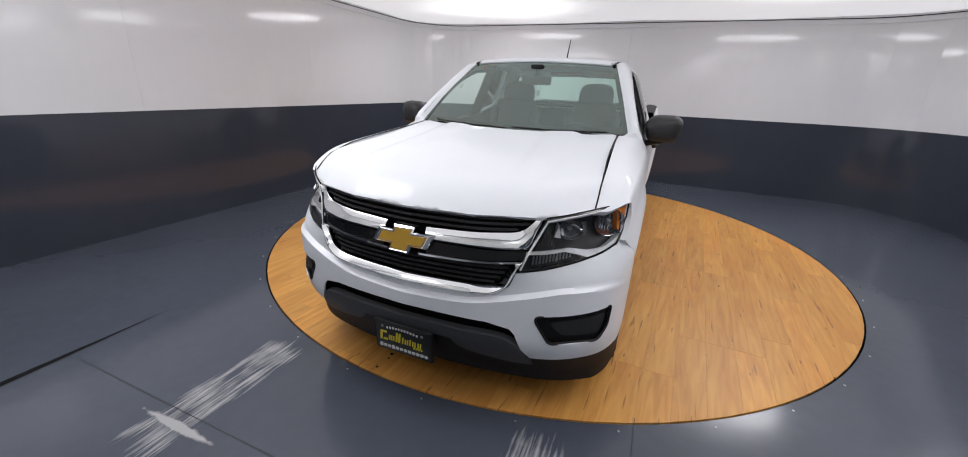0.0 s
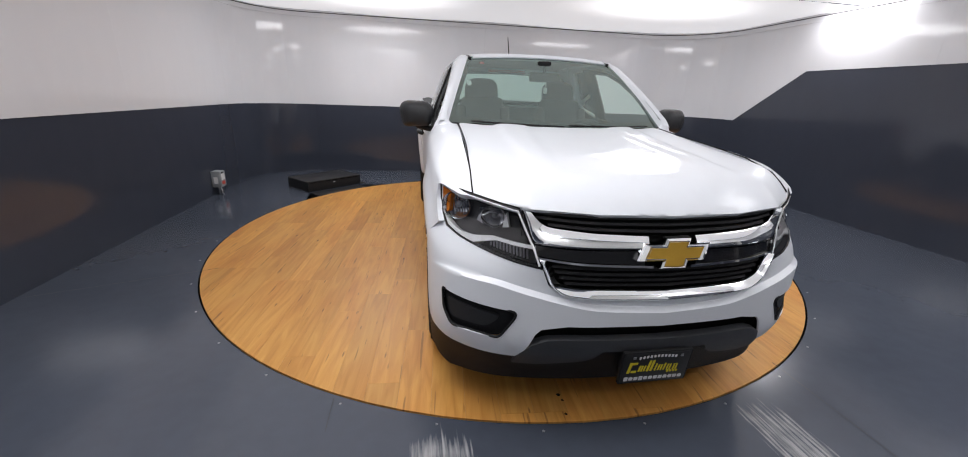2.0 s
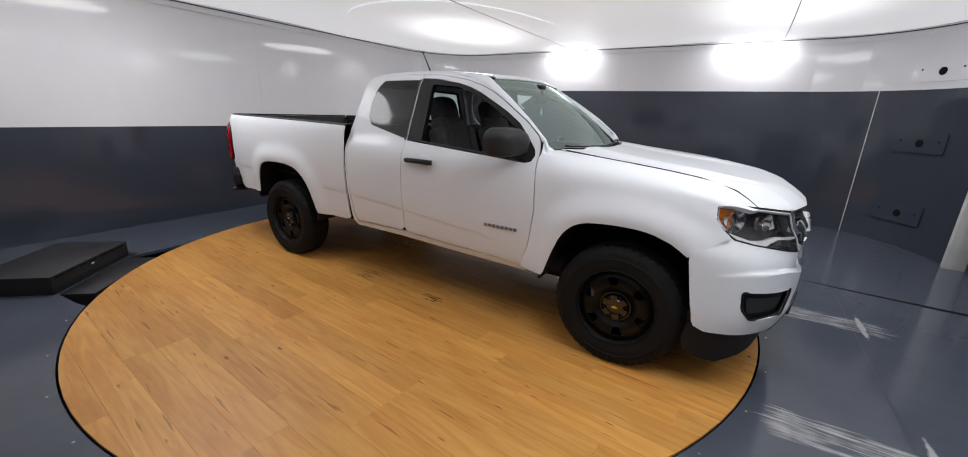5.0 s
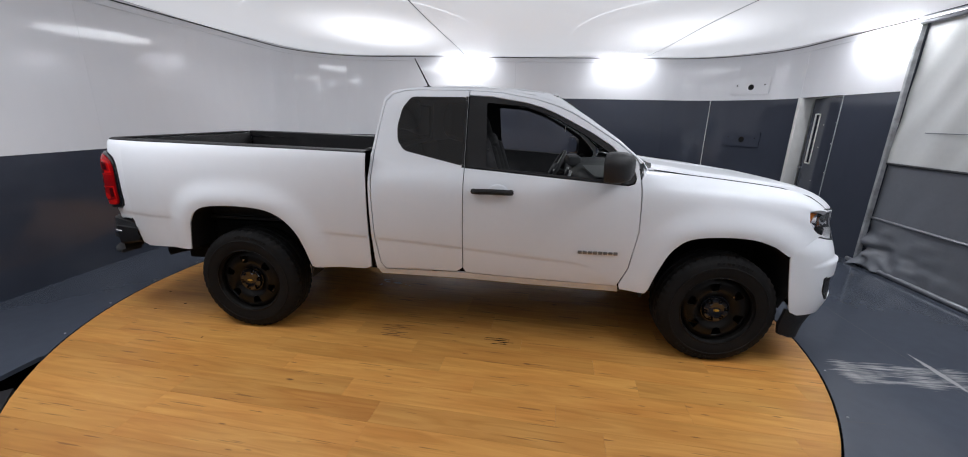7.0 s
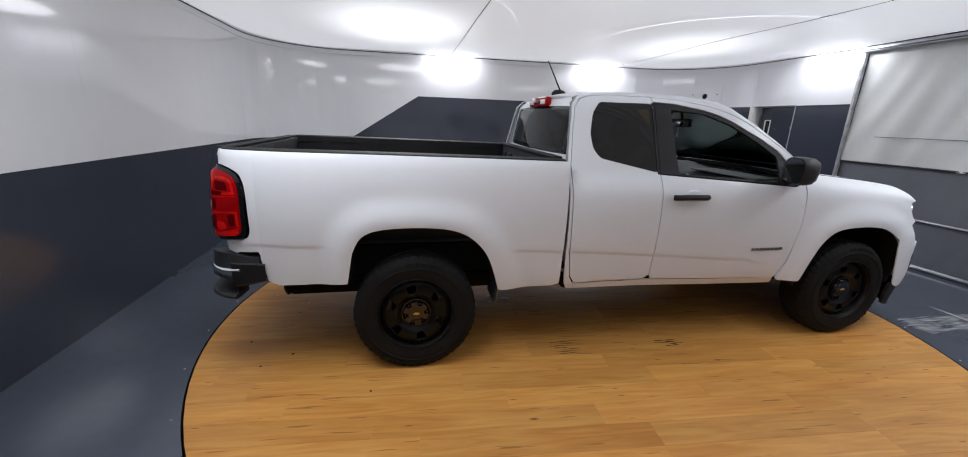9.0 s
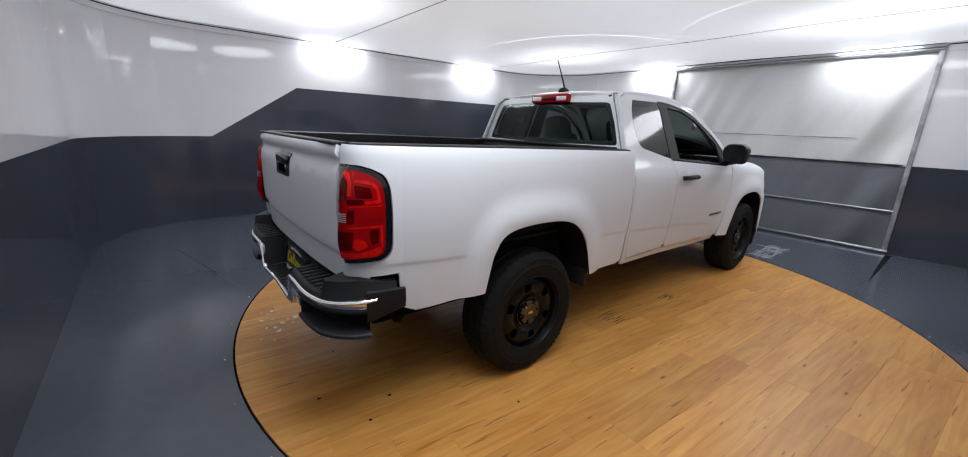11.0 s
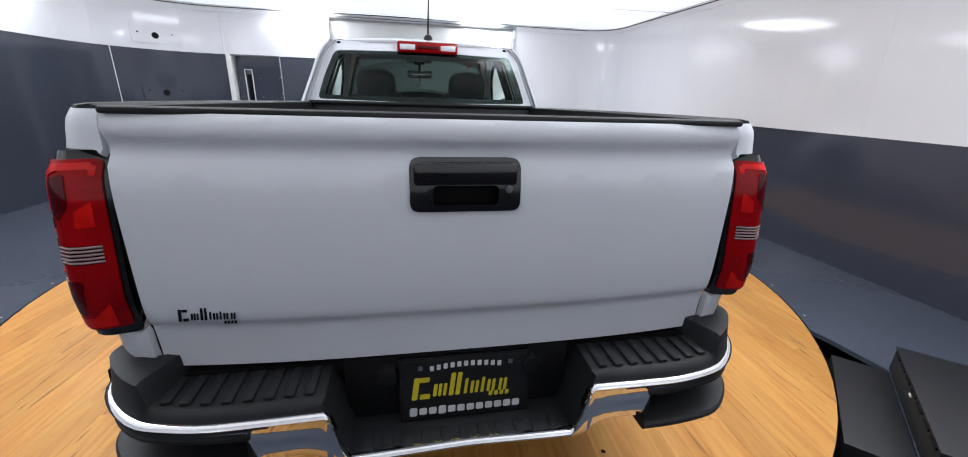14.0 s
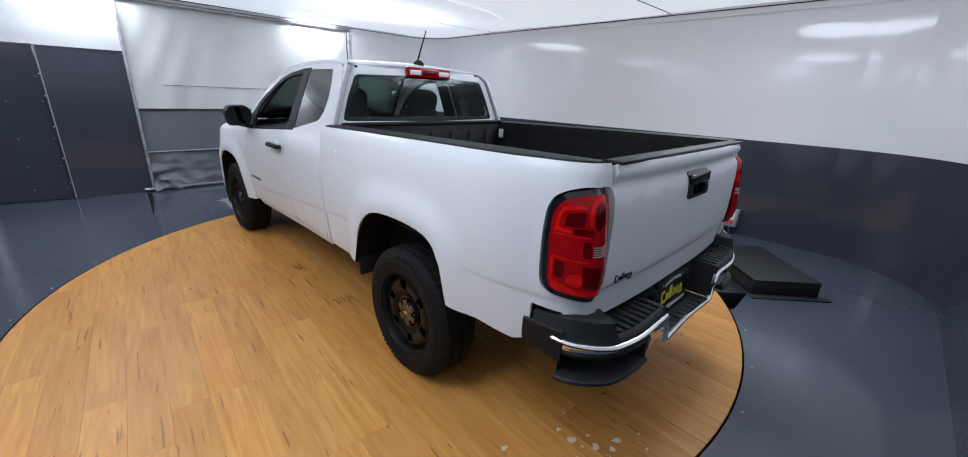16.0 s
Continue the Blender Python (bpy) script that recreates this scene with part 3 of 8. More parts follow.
def wood(name):
    m = bpy.data.materials.new(name)
    m.use_nodes = True
    t = m.node_tree
    p = t.nodes["Principled BSDF"]
    co, inf = t.nodes.new("ShaderNodeTexCoord"), t.nodes.new("ShaderNodeObjectInfo")
    off = t.nodes.new("ShaderNodeVectorMath")
    off.operation = "MULTIPLY_ADD"
    off.inputs[1].default_value = (1, 1, 1)
    comb = t.nodes.new("ShaderNodeCombineXYZ")
    mul = t.nodes.new("ShaderNodeMath")
    mul.operation = "MULTIPLY"
    mul.inputs[1].default_value = 37.0
    t.links.new(inf.outputs["Random"], mul.inputs[0])
    for k in range(3):
        t.links.new(mul.outputs[0], comb.inputs[k])
    t.links.new(co.outputs["Object"], off.inputs[0])
    t.links.new(comb.outputs[0], off.inputs[2])
    mp = t.nodes.new("ShaderNodeMapping")
    mp.inputs["Scale"].default_value = (9.0, 0.75, 1)
    t.links.new(off.outputs[0], mp.inputs[0])
    grain = t.nodes.new("ShaderNodeTexNoise")
    grain.inputs["Scale"].default_value, grain.inputs["Detail"].default_value, grain.inputs["Distortion"].default_value = 2.2, 7, 1.4
    t.links.new(mp.outputs[0], grain.inputs[0])
    mp2 = t.nodes.new("ShaderNodeMapping")
    mp2.inputs["Scale"].default_value = (5.0, 1.6, 1)
    t.links.new(off.outputs[0], mp2.inputs[0])
    knot = t.nodes.new("ShaderNodeTexVoronoi")
    knot.inputs["Scale"].default_value = 1.15
    t.links.new(mp2.outputs[0], knot.inputs[0])
    kr = t.nodes.new("ShaderNodeMapRange")
    kr.inputs["From Min"].default_value, kr.inputs["From Max"].default_value = 0.020, 0.060
    t.links.new(knot.outputs["Distance"], kr.inputs[0])
    # small dark flecks between the knots
    mp3 = t.nodes.new("ShaderNodeMapping")
    mp3.inputs["Scale"].default_value = (16.0, 3.2, 1)
    t.links.new(off.outputs[0], mp3.inputs[0])
    fleck = t.nodes.new("ShaderNodeTexVoronoi")
    fleck.inputs["Scale"].default_value = 0.9
    t.links.new(mp3.outputs[0], fleck.inputs[0])
    fr = t.nodes.new("ShaderNodeMapRange")
    fr.inputs["From Min"].default_value, fr.inputs["From Max"].default_value, fr.inputs["To Min"].default_value = 0.035, 0.085, 0.22
    t.links.new(fleck.outputs["Distance"], fr.inputs[0])
    least = t.nodes.new("ShaderNodeMath")
    least.operation = "MINIMUM"
    t.links.new(kr.outputs[0], least.inputs[0])
    t.links.new(fr.outputs[0], least.inputs[1])
    ramp = t.nodes.new("ShaderNodeValToRGB")
    e = ramp.color_ramp.elements
    e[0].position, e[0].color = 0.30, (0.490, 0.224, 0.050, 1)
    e[1].position, e[1].color = 0.70, (0.640, 0.335, 0.092, 1)
    mid = e.new(0.5)
    mid.color = (0.575, 0.280, 0.070, 1)
    t.links.new(grain.outputs[0], ramp.inputs[0])
    dark = t.nodes.new("ShaderNodeMix")
    dark.data_type, dark.blend_type = "RGBA", "MIX"
    dark.inputs["A"].default_value = (0.15, 0.062, 0.02, 1)
    t.links.new(least.outputs[0], dark.inputs["Factor"])
    t.links.new(ramp.outputs[0], dark.inputs["B"])
    # slow drift between honey and reddish brown along a plank
    drift = t.nodes.new("ShaderNodeTexNoise")
    drift.inputs["Scale"].default_value, drift.inputs["Detail"].default_value = 0.9, 3
    t.links.new(mp2.outputs[0], drift.inputs[0])
    dr = t.nodes.new("ShaderNodeMapRange")
    dr.inputs["From Min"].default_value, dr.inputs["From Max"].default_value, dr.inputs["To Max"].default_value = 0.42, 0.72, 0.75
    t.links.new(drift.outputs[0], dr.inputs[0])
    rust = t.nodes.new("ShaderNodeMix")
    rust.data_type, rust.blend_type = "RGBA", "MULTIPLY"
    rust.inputs["B"].default_value = (0.90, 0.76, 0.66, 1)
    t.links.new(dr.outputs[0], rust.inputs["Factor"])
    t.links.new(dark.outputs["Result"], rust.inputs["A"])
    # fine dark cracks along the grain, in patches
    mp4 = t.nodes.new("ShaderNodeMapping")
    mp4.inputs["Scale"].default_value = (42.0, 2.6, 1)
    t.links.new(off.outputs[0], mp4.inputs[0])
    crack = t.nodes.new("ShaderNodeTexNoise")
    crack.inputs["Scale"].default_value, crack.inputs["Detail"].default_value = 1.0, 2
    t.links.new(mp4.outputs[0], crack.inputs[0])
    cr = t.nodes.new("ShaderNodeMapRange")
    cr.inputs["From Min"].default_value, cr.inputs["From Max"].default_value, cr.inputs["To Max"].default_value = 0.67, 0.71, 0.70
    t.links.new(crack.outputs[0], cr.inputs[0])
    split = t.nodes.new("ShaderNodeMix")
    split.data_type, split.blend_type = "RGBA", "MIX"
    split.inputs["B"].default_value = (0.20, 0.085, 0.025, 1)
    t.links.new(cr.outputs[0], split.inputs["Factor"])
    t.links.new(rust.outputs["Result"], split.inputs["A"])
    tone = t.nodes.new("ShaderNodeHueSaturation")
    tv = t.nodes.new("ShaderNodeMapRange")
    tv.inputs["To Min"].default_value, tv.inputs["To Max"].default_value = 0.93, 1.14
    t.links.new(inf.outputs["Random"], tv.inputs[0])
    t.links.new(tv.outputs[0], tone.inputs["Value"])
    t.links.new(split.outputs["Result"], tone.inputs["Color"])
    t.links.new(tone.outputs[0], p.inputs["Base Color"])
    p.inputs["Specular IOR Level"].default_value = 0.34
    rr = t.nodes.new("ShaderNodeMapRange")
    rr.inputs["To Min"].default_value, rr.inputs["To Max"].default_value = 0.32, 0.46
    t.links.new(grain.outputs[0], rr.inputs[0])
    t.links.new(rr.outputs[0], p.inputs["Roughness"])
    bp = t.nodes.new("ShaderNodeBump")
    bp.inputs["Strength"].default_value, bp.inputs["Distance"].default_value = 0.08, 0.004
    t.links.new(grain.outputs[0], bp.inputs["Height"])
    t.links.new(bp.outputs[0], p.inputs["Normal"])
    return m


M_WOOD = wood("honey_wood_laminate")
turntable = thing("turntable", "round turntable covered with honey-coloured wood planks", "turntable")
bm = lathe([(0.02, -0.09), (TABLE_R, -0.09), (TABLE_R, -0.0125), (0.02, -0.0125)], 128)
bmesh.ops.transform(bm, matrix=Matrix.Translation((TABLE_C[0], TABLE_C[1], 0)) @ Matrix.Rotation(radians(-90), 4, "Y"), verts=bm.verts[:])
part("deck", bm, M_DARK, turntable, "black steel deck edge")
PLANK_W, PLANK_L, PLANK_TURN = 0.165, 1.22, -4.0
GAPW = 0.0003
rng = random.Random(4)
ca, sa = math.cos(radians(PLANK_TURN)), math.sin(radians(PLANK_TURN))
rows = int(TABLE_R / PLANK_W) + 2
for i in range(-rows, rows + 1):
    x0 = i * PLANK_W
    shift = rng.choice([0.0, 0.4, 0.8, 0.2, 0.6]) * PLANK_L
    for j in range(-4, 4):
        y0 = j * PLANK_L + shift
        rect = [(x0 + GAPW, y0 + GAPW), (x0 + PLANK_W - GAPW, y0 + GAPW), (x0 + PLANK_W - GAPW, y0 + PLANK_L - GAPW), (x0 + GAPW, y0 + PLANK_L - GAPW)]
        rect = clip_circle(rect, 0, 0, TABLE_R - 0.004)
        if len(rect) < 3:
            continue
        area = 0.5 * abs(sum(rect[k][0] * rect[k - 1][1] - rect[k - 1][0] * rect[k][1] for k in range(len(rect))))
        if area < 0.002:
            continue
        n = len(rect)
        mx, my = sum(p[0] for p in rect) / n, sum(p[1] for p in rect) / n
        vs = [(p[0] - mx, p[1] - my, -0.012) for p in rect] + [(p[0] - mx, p[1] - my, -0.0004) for p in rect]
        ins = [(p[0] - mx - 0.0004 * np.sign(p[0] - mx), p[1] - my - 0.0004 * np.sign(p[1] - my), 0.0) for p in rect]
        vs += ins
        fs = [tuple(range(2 * n, 3 * n))]
        for k in range(n):
            k2 = (k + 1) % n
            fs += [(k, k2, n + k2, n + k), (n + k, n + k2, 2 * n + k2, 2 * n + k)]
        pl = mesh_object("plank", vs, fs, M_WOOD, turntable, smooth=False)
        pl.location = (TABLE_C[0] + ca * mx - sa * my, TABLE_C[1] + sa * mx + ca * my, 0)
        pl.rotation_euler = (0, 0, radians(PLANK_TURN))

# ---- pickup truck ----
# x across (its right side is -x), y along (front is -y), z up.
truck = thing("pickup_truck", "white extended-cab pickup truck with black steel wheels parked on the turntable", "pickup truck")
AX_F, AX_R, HUB_Z, TYRE_R = -1.629, 1.629, 0.370, 0.378

cab_section = smooth_curve([(0.36, 0.78), (0.44, 0.845), (0.52, 0.876), (0.62, 0.892), (0.72, 0.902), (0.85, 0.912), (0.98, 0.915), (1.08, 0.910), (1.15, 0.897),
                            (1.20, 0.872), (1.25, 0.842), (1.30, 0.822), (1.50, 0.742), (1.64, 0.684), (1.69, 0.652), (1.73, 0.61), (1.76, 0.55)])
bed_section = smooth_curve([(0.45, 0.865), (0.55, 0.887), (0.70, 0.903), (0.85, 0.914), (1.00, 0.920), (1.15, 0.915), (1.24, 0.905), (1.30, 0.892), (1.335, 0.872), (1.37, 0.84)])
crease_z = smooth_curve([(-0.90, 0.585), (-0.68, 0.645), (-0.44, 0.663), (0.07, 0.708), (0.63, 0.748), (0.99, 0.768), (2.20, 0.825), (2.70, 0.845)])
ARCH_F = [(-1.17, 0.50), (-1.215, 0.64), (-1.28, 0.775), (-1.38, 0.855), (-1.56, 0.880), (-1.75, 0.872), (-1.88, 0.83), (-1.975, 0.75), (-2.01, 0.64), (-2.01, 0.52), (-1.975, 0.43)]
ARCH_R = [(1.125, 0.52), (1.178, 0.70), (1.252, 0.82), (1.375, 0.905), (1.56, 0.935), (1.81, 0.928), (1.93, 0.885), (1.985, 0.79), (2.01, 0.60)]


def rounded_line(pts, n=4):
    """The same points joined by a smooth line."""
    p = np.array([pts[0]] + list(pts) + [pts[-1]], float)
    out = []
    for a, b, c, d in zip(p, p[1:], p[2:], p[3:]):
        for t in np.arange(n) / n:
            out.append(tuple(0.5 * (2 * b + (c - a) * t + (2 * a - 5 * b + 4 * c - d) * t * t + (3 * b - 3 * c + d - a) * t ** 3)))
    return out + [tuple(pts[-1])]


ARC_F, ARC_R = rounded_line(ARCH_F), rounded_line(ARCH_R)


def arch_distance(y, z, arch):
    """How far a place lies from the line of a wheel arch."""
    best = np.full(np.shape(y), 9.0)
    for (y1, z1), (y2, z2) in zip(arch, arch[1:]):
        dy, dz = y2 - y1, z2 - z1
        t = np.clip(((y - y1) * dy + (z - z1) * dz) / (dy * dy + dz * dz), 0, 1)
        best = np.minimum(best, np.hypot(y - y1 - t * dy, z - z1 - t * dz))
    return best


def flare(y, z):
    f = np.minimum(arch_distance(y, z, ARC_F), arch_distance(y, z, ARC_R))
    return 0.032 * (1 - step01((f - 0.035) / 0.16)) - 0.004 * (1 - step01(f / 0.012))


def crease(y, z):
    far = np.minimum(arch_distance(y, z, ARC_F), arch_distance(y, z, ARC_R))
    return 0.0050 * step01((crease_z(y) - z + 0.006) / 0.012) * step01((far - 0.1) / 0.12) * step01((y + 0.9) / 0.25)


def side_cab(s):
    return lambda y, z: (s * (cab_section(z) + flare(y, z) - crease(y, z)), y, z)


def side_bed(s):
    return lambda y, z: (s * (bed_section(z - 0.022 * step01((y - 0.7) / 2)) + flare(y, z) - crease(y, z) - 0.055 * step01((y - 2.2) / 0.45) ** 1.5), y, z)


# Front fender: v follows the section round from the side to the bonnet seam.
fend_x = smooth_curve([(0.36, 0.86), (0.46, 0.885), (0.60, 0.897), (0.75, 0.905), (0.90, 0.913), (1.02, 0.914), (1.10, 0.908), (1.17, 0.884), (1.235, 0.828), (1.30, 0.745), (1.34, 0.695)])
fend_z = smooth_curve([(0.36, 0.36), (0.90, 0.90), (1.02, 1.015), (1.10, 1.085), (1.17, 1.14), (1.235, 1.178), (1.30, 1.205), (1.34, 1.215)])
fend_drop = smooth_curve([(-2.35, -0.16), (-2.15, -0.09), (-1.95, -0.045), (-1.6, -0.005), (-1.3, 0.022), (-1.0, 0.045)])
front_in = smooth_curve([(-2.40, 0.205), (-2.20, 0.070), (-2.05, 0.020), (-1.85, 0.002), (-1.6, 0.0), (-1.0, 0.0)])


def side_fender(s):
    def place(y, v):
        z = fend_z(v) + fend_drop(y) * step01((v - 0.9) / 0.3)
        x = fend_x(v) + flare(y, fend_z(v)) - front_in(y) * step01((v - 0.7) / 0.4) * (1 - step01((v - 1.08) / 0.2)) + 0.043 * step01((-1.1 - y) / 1.1) * step01((v - 1.1) / 0.2)
        # flush with the door at its rear edge
        x = x + step01((y + 1.32) / 0.26) * step01((v - 1.02) / 0.1) * (1 - step01((v - 1.26) / 0.06)) * np.maximum(0, cab_section(z) - fend_x(v))
        nose = np.maximum(0, 1 - (y - np.interp(v, [1.10, 1.325], [-2.05, -2.232])) / 0.24).clip(0, 1) ** 2.4 * step01((v - 1.10) / 0.2)
        return s * x, y, z - 0.052 * nose
    return place


def mirror_pair(build):
    for s in (-1, 1):
        build(s)


CREASE = [(y, float(crease_z(y)) + d) for y in np.arange(-0.95, 2.7, 0.03) for d in (0.012, 0.002, -0.008, -0.016)]


DOOR_FRONT = [(-1.046, 1.295), (-1.054, 1.23), (-1.062, 1.10), (-1.07, 0.88), (-1.035, 0.63), (-0.985, 0.505)]
# the line between the front door's upper frame and the roof rail, from the pillar foot to the rear edge
DOOR_TOP = [(-1.020, 1.334), (-0.915, 1.418), (-0.715, 1.543), (-0.625, 1.594), (-0.525, 1.636), (-0.385, 1.677), (-0.15, 1.716), (0.0535, 1.726)]
SASH_EDGE = [(0.050, 1.694), (-0.10, 1.687), (-0.312, 1.654), (-0.42, 1.627), (-0.514, 1.590), (-0.634, 1.532), (-0.752, 1.472), (-0.868, 1.400), (-0.947, 1.322), (-1.015, 1.246), (-1.026, 1.215), (-1.014, 1.186), (-0.975, 1.174)]
FDOOR = [(0.0535, 1.238), (0.0535, 0.56), (0.035, 0.528), (-0.42, 0.508), (-0.975, 0.492)] + [(y + 0.004, z) for y, z in DOOR_FRONT[::-1]] + DOOR_TOP + [(0.0535, 1.699), (-0.10, 1.692), (-0.313, 1.659), (-0.422, 1.632), (-0.517, 1.595), (-0.637, 1.537), (-0.755, 1.477), (-0.872, 1.405), (-0.952, 1.326), (-1.020, 1.249), (-1.031, 1.214), (-1.017, 1.181), (-0.976, 1.167), (-0.90, 1.172), (-0.42, 1.205)]
RDOOR = [(0.0592, 1.726), (0.0592, 0.56), (0.10, 0.532), (0.598, 0.525), (0.630, 0.57), (0.657, 0.75), (0.669, 1.12), (0.667, 1.30), (0.642, 1.49), (0.614, 1.647), (0.573, 1.695), (0.50, 1.718), (0.40, 1.726)]
QWIN = rounded([(0.445, 1.682), (0.50, 1.61), (0.526, 1.49), (0.516, 1.395), (0.468, 1.335), (0.070, 1.250), (0.070, 1.685)], 0.025)
SASH = SASH_EDGE + [(-0.90, 1.180), (-0.42, 1.213), (0.050, 1.246)]
FWIN = rounded([(-0.065, 1.652), (-0.085, 1.245), (-0.42, 1.225), (-0.845, 1.197), (-0.868, 1.24), (-0.862, 1.362), (-0.713, 1.460), (-0.515, 1.566), (-0.313, 1.633)], 0.02)
RAIL = [(0.677, 1.31), (0.690, 1.29), (0.660, 1.49), (0.630, 1.67), (0.585, 1.716), (0.51, 1.731), (0.40, 1.740), (0.10, 1.745), (-0.20, 1.728), (-0.38, 1.703), (-0.53, 1.660), (-0.72, 1.553), (-0.92, 1.427), (-1.068, 1.308),
        (-1.052, 1.300), (-1.024, 1.3385), (-0.918, 1.422), (-0.718, 1.547), (-0.627, 1.598), (-0.527, 1.640), (-0.386, 1.681), (-0.15, 1.720), (0.055, 1.7305), (0.40, 1.7305), (0.503, 1.7225), (0.577, 1.699), (0.619, 1.650), (0.647, 1.49), (0.672, 1.30)]
LOWCORNER = [(0.672, 1.31), (0.675, 1.12), (0.663, 0.75), (0.637, 0.57), (0.606, 0.516), (0.665, 0.516), (0.674, 0.60), (0.682, 0.75), (0.690, 1.12), (0.690, 1.31)]


def build_side(s):
    tag = side_cab(s)
    panel("front_door", FDOOR, tag, M_PAINT, truck, step=0.035, centre=(0, -0.5, 0.8), label="white front door skin", extra=CREASE)
    fd = panel("door_sash", SASH, lambda y, z: (s * (cab_section(z) - 0.006), y, z), M_BLACK, truck, holes=(FWIN,), step=0.035, centre=(0, -0.5, 1.2), label="black window frame of the open front window")
    rd = panel("rear_door", RDOOR, tag, M_PAINT, truck, holes=(QWIN,), step=0.035, centre=(0, 0.3, 0.9), label="white rear access door skin", extra=CREASE)
    panel("quarter_window", [(y * 0.995 + 0.0015, z * 0.998 + 0.003) for y, z in QWIN], lambda y, z: (s * (cab_section(z) - 0.002), y, z), M_TINT, rd, step=0.05, flange=0, centre=(0, 0.3, 0.9), label="dark tinted glass").visible_shadow = False
    zs_t = np.linspace(1.240, 1.688, 10)
    mesh_object("window_trim", [(s * (float(cab_section(z)) + d), y, float(z)) for z in zs_t for y, d in ((0.0596, -0.01), (0.0596, 0.0016), (0.0755, 0.0016), (0.0755, -0.01))],
                [(4 * k + j, 4 * k + j + 1, 4 * k + j + 5, 4 * k + j + 4) for k in range(9) for j in range(3)], M_BLACK, rd, "black trim strip")
    panel("cab_rail", RAIL, tag, M_PAINT, truck, step=0.03, centre=(0, -0.2, 1.0), label="white roof rail and pillar")
    panel("cab_corner", LOWCORNER, tag, M_PAINT, truck, step=0.03, centre=(0, 0.2, 0.9))
    # sill below the doors
    SILL = [(0.66, 0.512), (0.10, 0.520), (-0.42, 0.498), (-0.99, 0.484), (-1.0, 0.435), (-0.42, 0.452), (0.10, 0.472), (0.64, 0.475)]
    panel("sill", SILL, lambda y, z: (s * (cab_section(z) - 0.012), y, z), M_PAINT, truck, step=0.03, centre=(0, -0.2, 0.8), label="white rocker sill")
    # front fender
    FEN = [(-1.15, 0.47), (-0.995, 0.478)] + [(y - 0.002, z) for y, z in DOOR_FRONT[::-1]][:-2] + [(-1.058, 1.21), (-1.078, 1.30), (-1.12, 1.325), (-1.6, 1.325), (-1.95, 1.325), (-2.10, 1.325), (-2.240, 1.325), (-2.213, 1.29), (-2.172, 1.262), (-2.112, 1.208), (-2.055, 1.135), (-2.060, 1.02), (-2.096, 0.95), (-2.140, 0.905), (-1.965, 0.775)] + rounded_line(ARCH_F[6::-1])
    panel("front_fender", FEN, side_fender(s), M_PAINT, truck, step=0.03, centre=(0, -1.4, 0.7), label="white front fender with flared arch", flange=0.026)
    # bed side
    top = [(0.705, 1.318), (1.2, 1.328), (1.9, 1.34), (2.482, 1.348)]
    BED = [(0.705, 0.53)] + top + [(2.482, 1.29), (2.482, 1.00), (2.482, 0.745), (2.455, 0.615), (2.40, 0.590), (2.02, 0.60)] + rounded_line(ARCH_R[-2::-1]) + [(1.10, 0.512), (0.75, 0.512)]
    panel("bed_side", BED, side_bed(s), M_PAINT, truck, step=0.035, centre=(0, 1.6, 0.7), label="white cargo bed side with flared arch", extra=CREASE)
    # wheel housings
    for arch, ax in ((ARC_F, AX_F), (ARC_R, AX_R)):
        vs, fs = [], []
        for (y, z) in arch:
            vs += [(s * 0.925, y, z), (s * 0.48, y, z + 0.01)]
        for k in range(len(arch) - 1):
            fs.append((2 * k, 2 * k + 1, 2 * k + 3, 2 * k + 2))
        mesh_object("wheel_housing", vs, fs, M_DARK, truck, "black wheel housing liner")
    # handle with its recess
    bm = bmesh.new()
    tube(bm, [(s * 0.925, 0.0 - 0.012, 1.103), (s * 0.945, -0.03, 1.105), (s * 0.952, -0.13, 1.108), (s * 0.945, -0.235, 1.105), (s * 0.925, -0.26, 1.103)], 0.019, 10, flat=0.95)
    h = part("door_handle", bm, M_BLACK, truck, "black door handle")
    bm = bmesh.new()
    bmesh.ops.create_uvsphere(bm, u_segments=20, v_segments=10, radius=1.0)
    bmesh.ops.transform(bm, matrix=Matrix.Translation((s * 0.905, -0.17, 1.108)) @ Matrix.Diagonal((0.012, 0.062, 0.042, 1)), verts=bm.verts[:])
    part("handle_recess", bm, M_PAINT, h, "white hollow behind the handle")
    # door mirror
    MIR = rounded([(-0.07, -0.075), (0.10, -0.085), (0.125, 0.04), (0.09, 0.085), (-0.05, 0.085), (-0.095, 0.03)], 0.035, 5)
    bm = bmesh.new()
    rings = []
    cx, cz = s * 0.955, 1.290
    for d, k in ((-0.10, 0.5), (-0.085, 0.78), (-0.05, 0.95), (0.0, 1.0), (0.035, 0.97), (0.045, 0.92)):
        rings.append([bm.verts.new((cx + s * p[0] * 1.12 * k, -0.875 + d * 1.1 + 0.38 * p[0] * k, cz + p[1] * 1.06 * k)) for p in MIR])
    for a, b in zip(rings, rings[1:]):
        for k in range(len(a)):
            bm.faces.new((a[k], a[(k + 1) % len(a)], b[(k + 1) % len(a)], b[k]))
    bm.faces.new(rings[0])
    bm.faces.new(rings[-1])
    bmesh.ops.recalc_face_normals(bm, faces=bm.faces[:])
    mir = part("door_mirror", bm, M_GREYPL, truck, "black door mirror housing", angle=60)
    bm = bmesh.new()
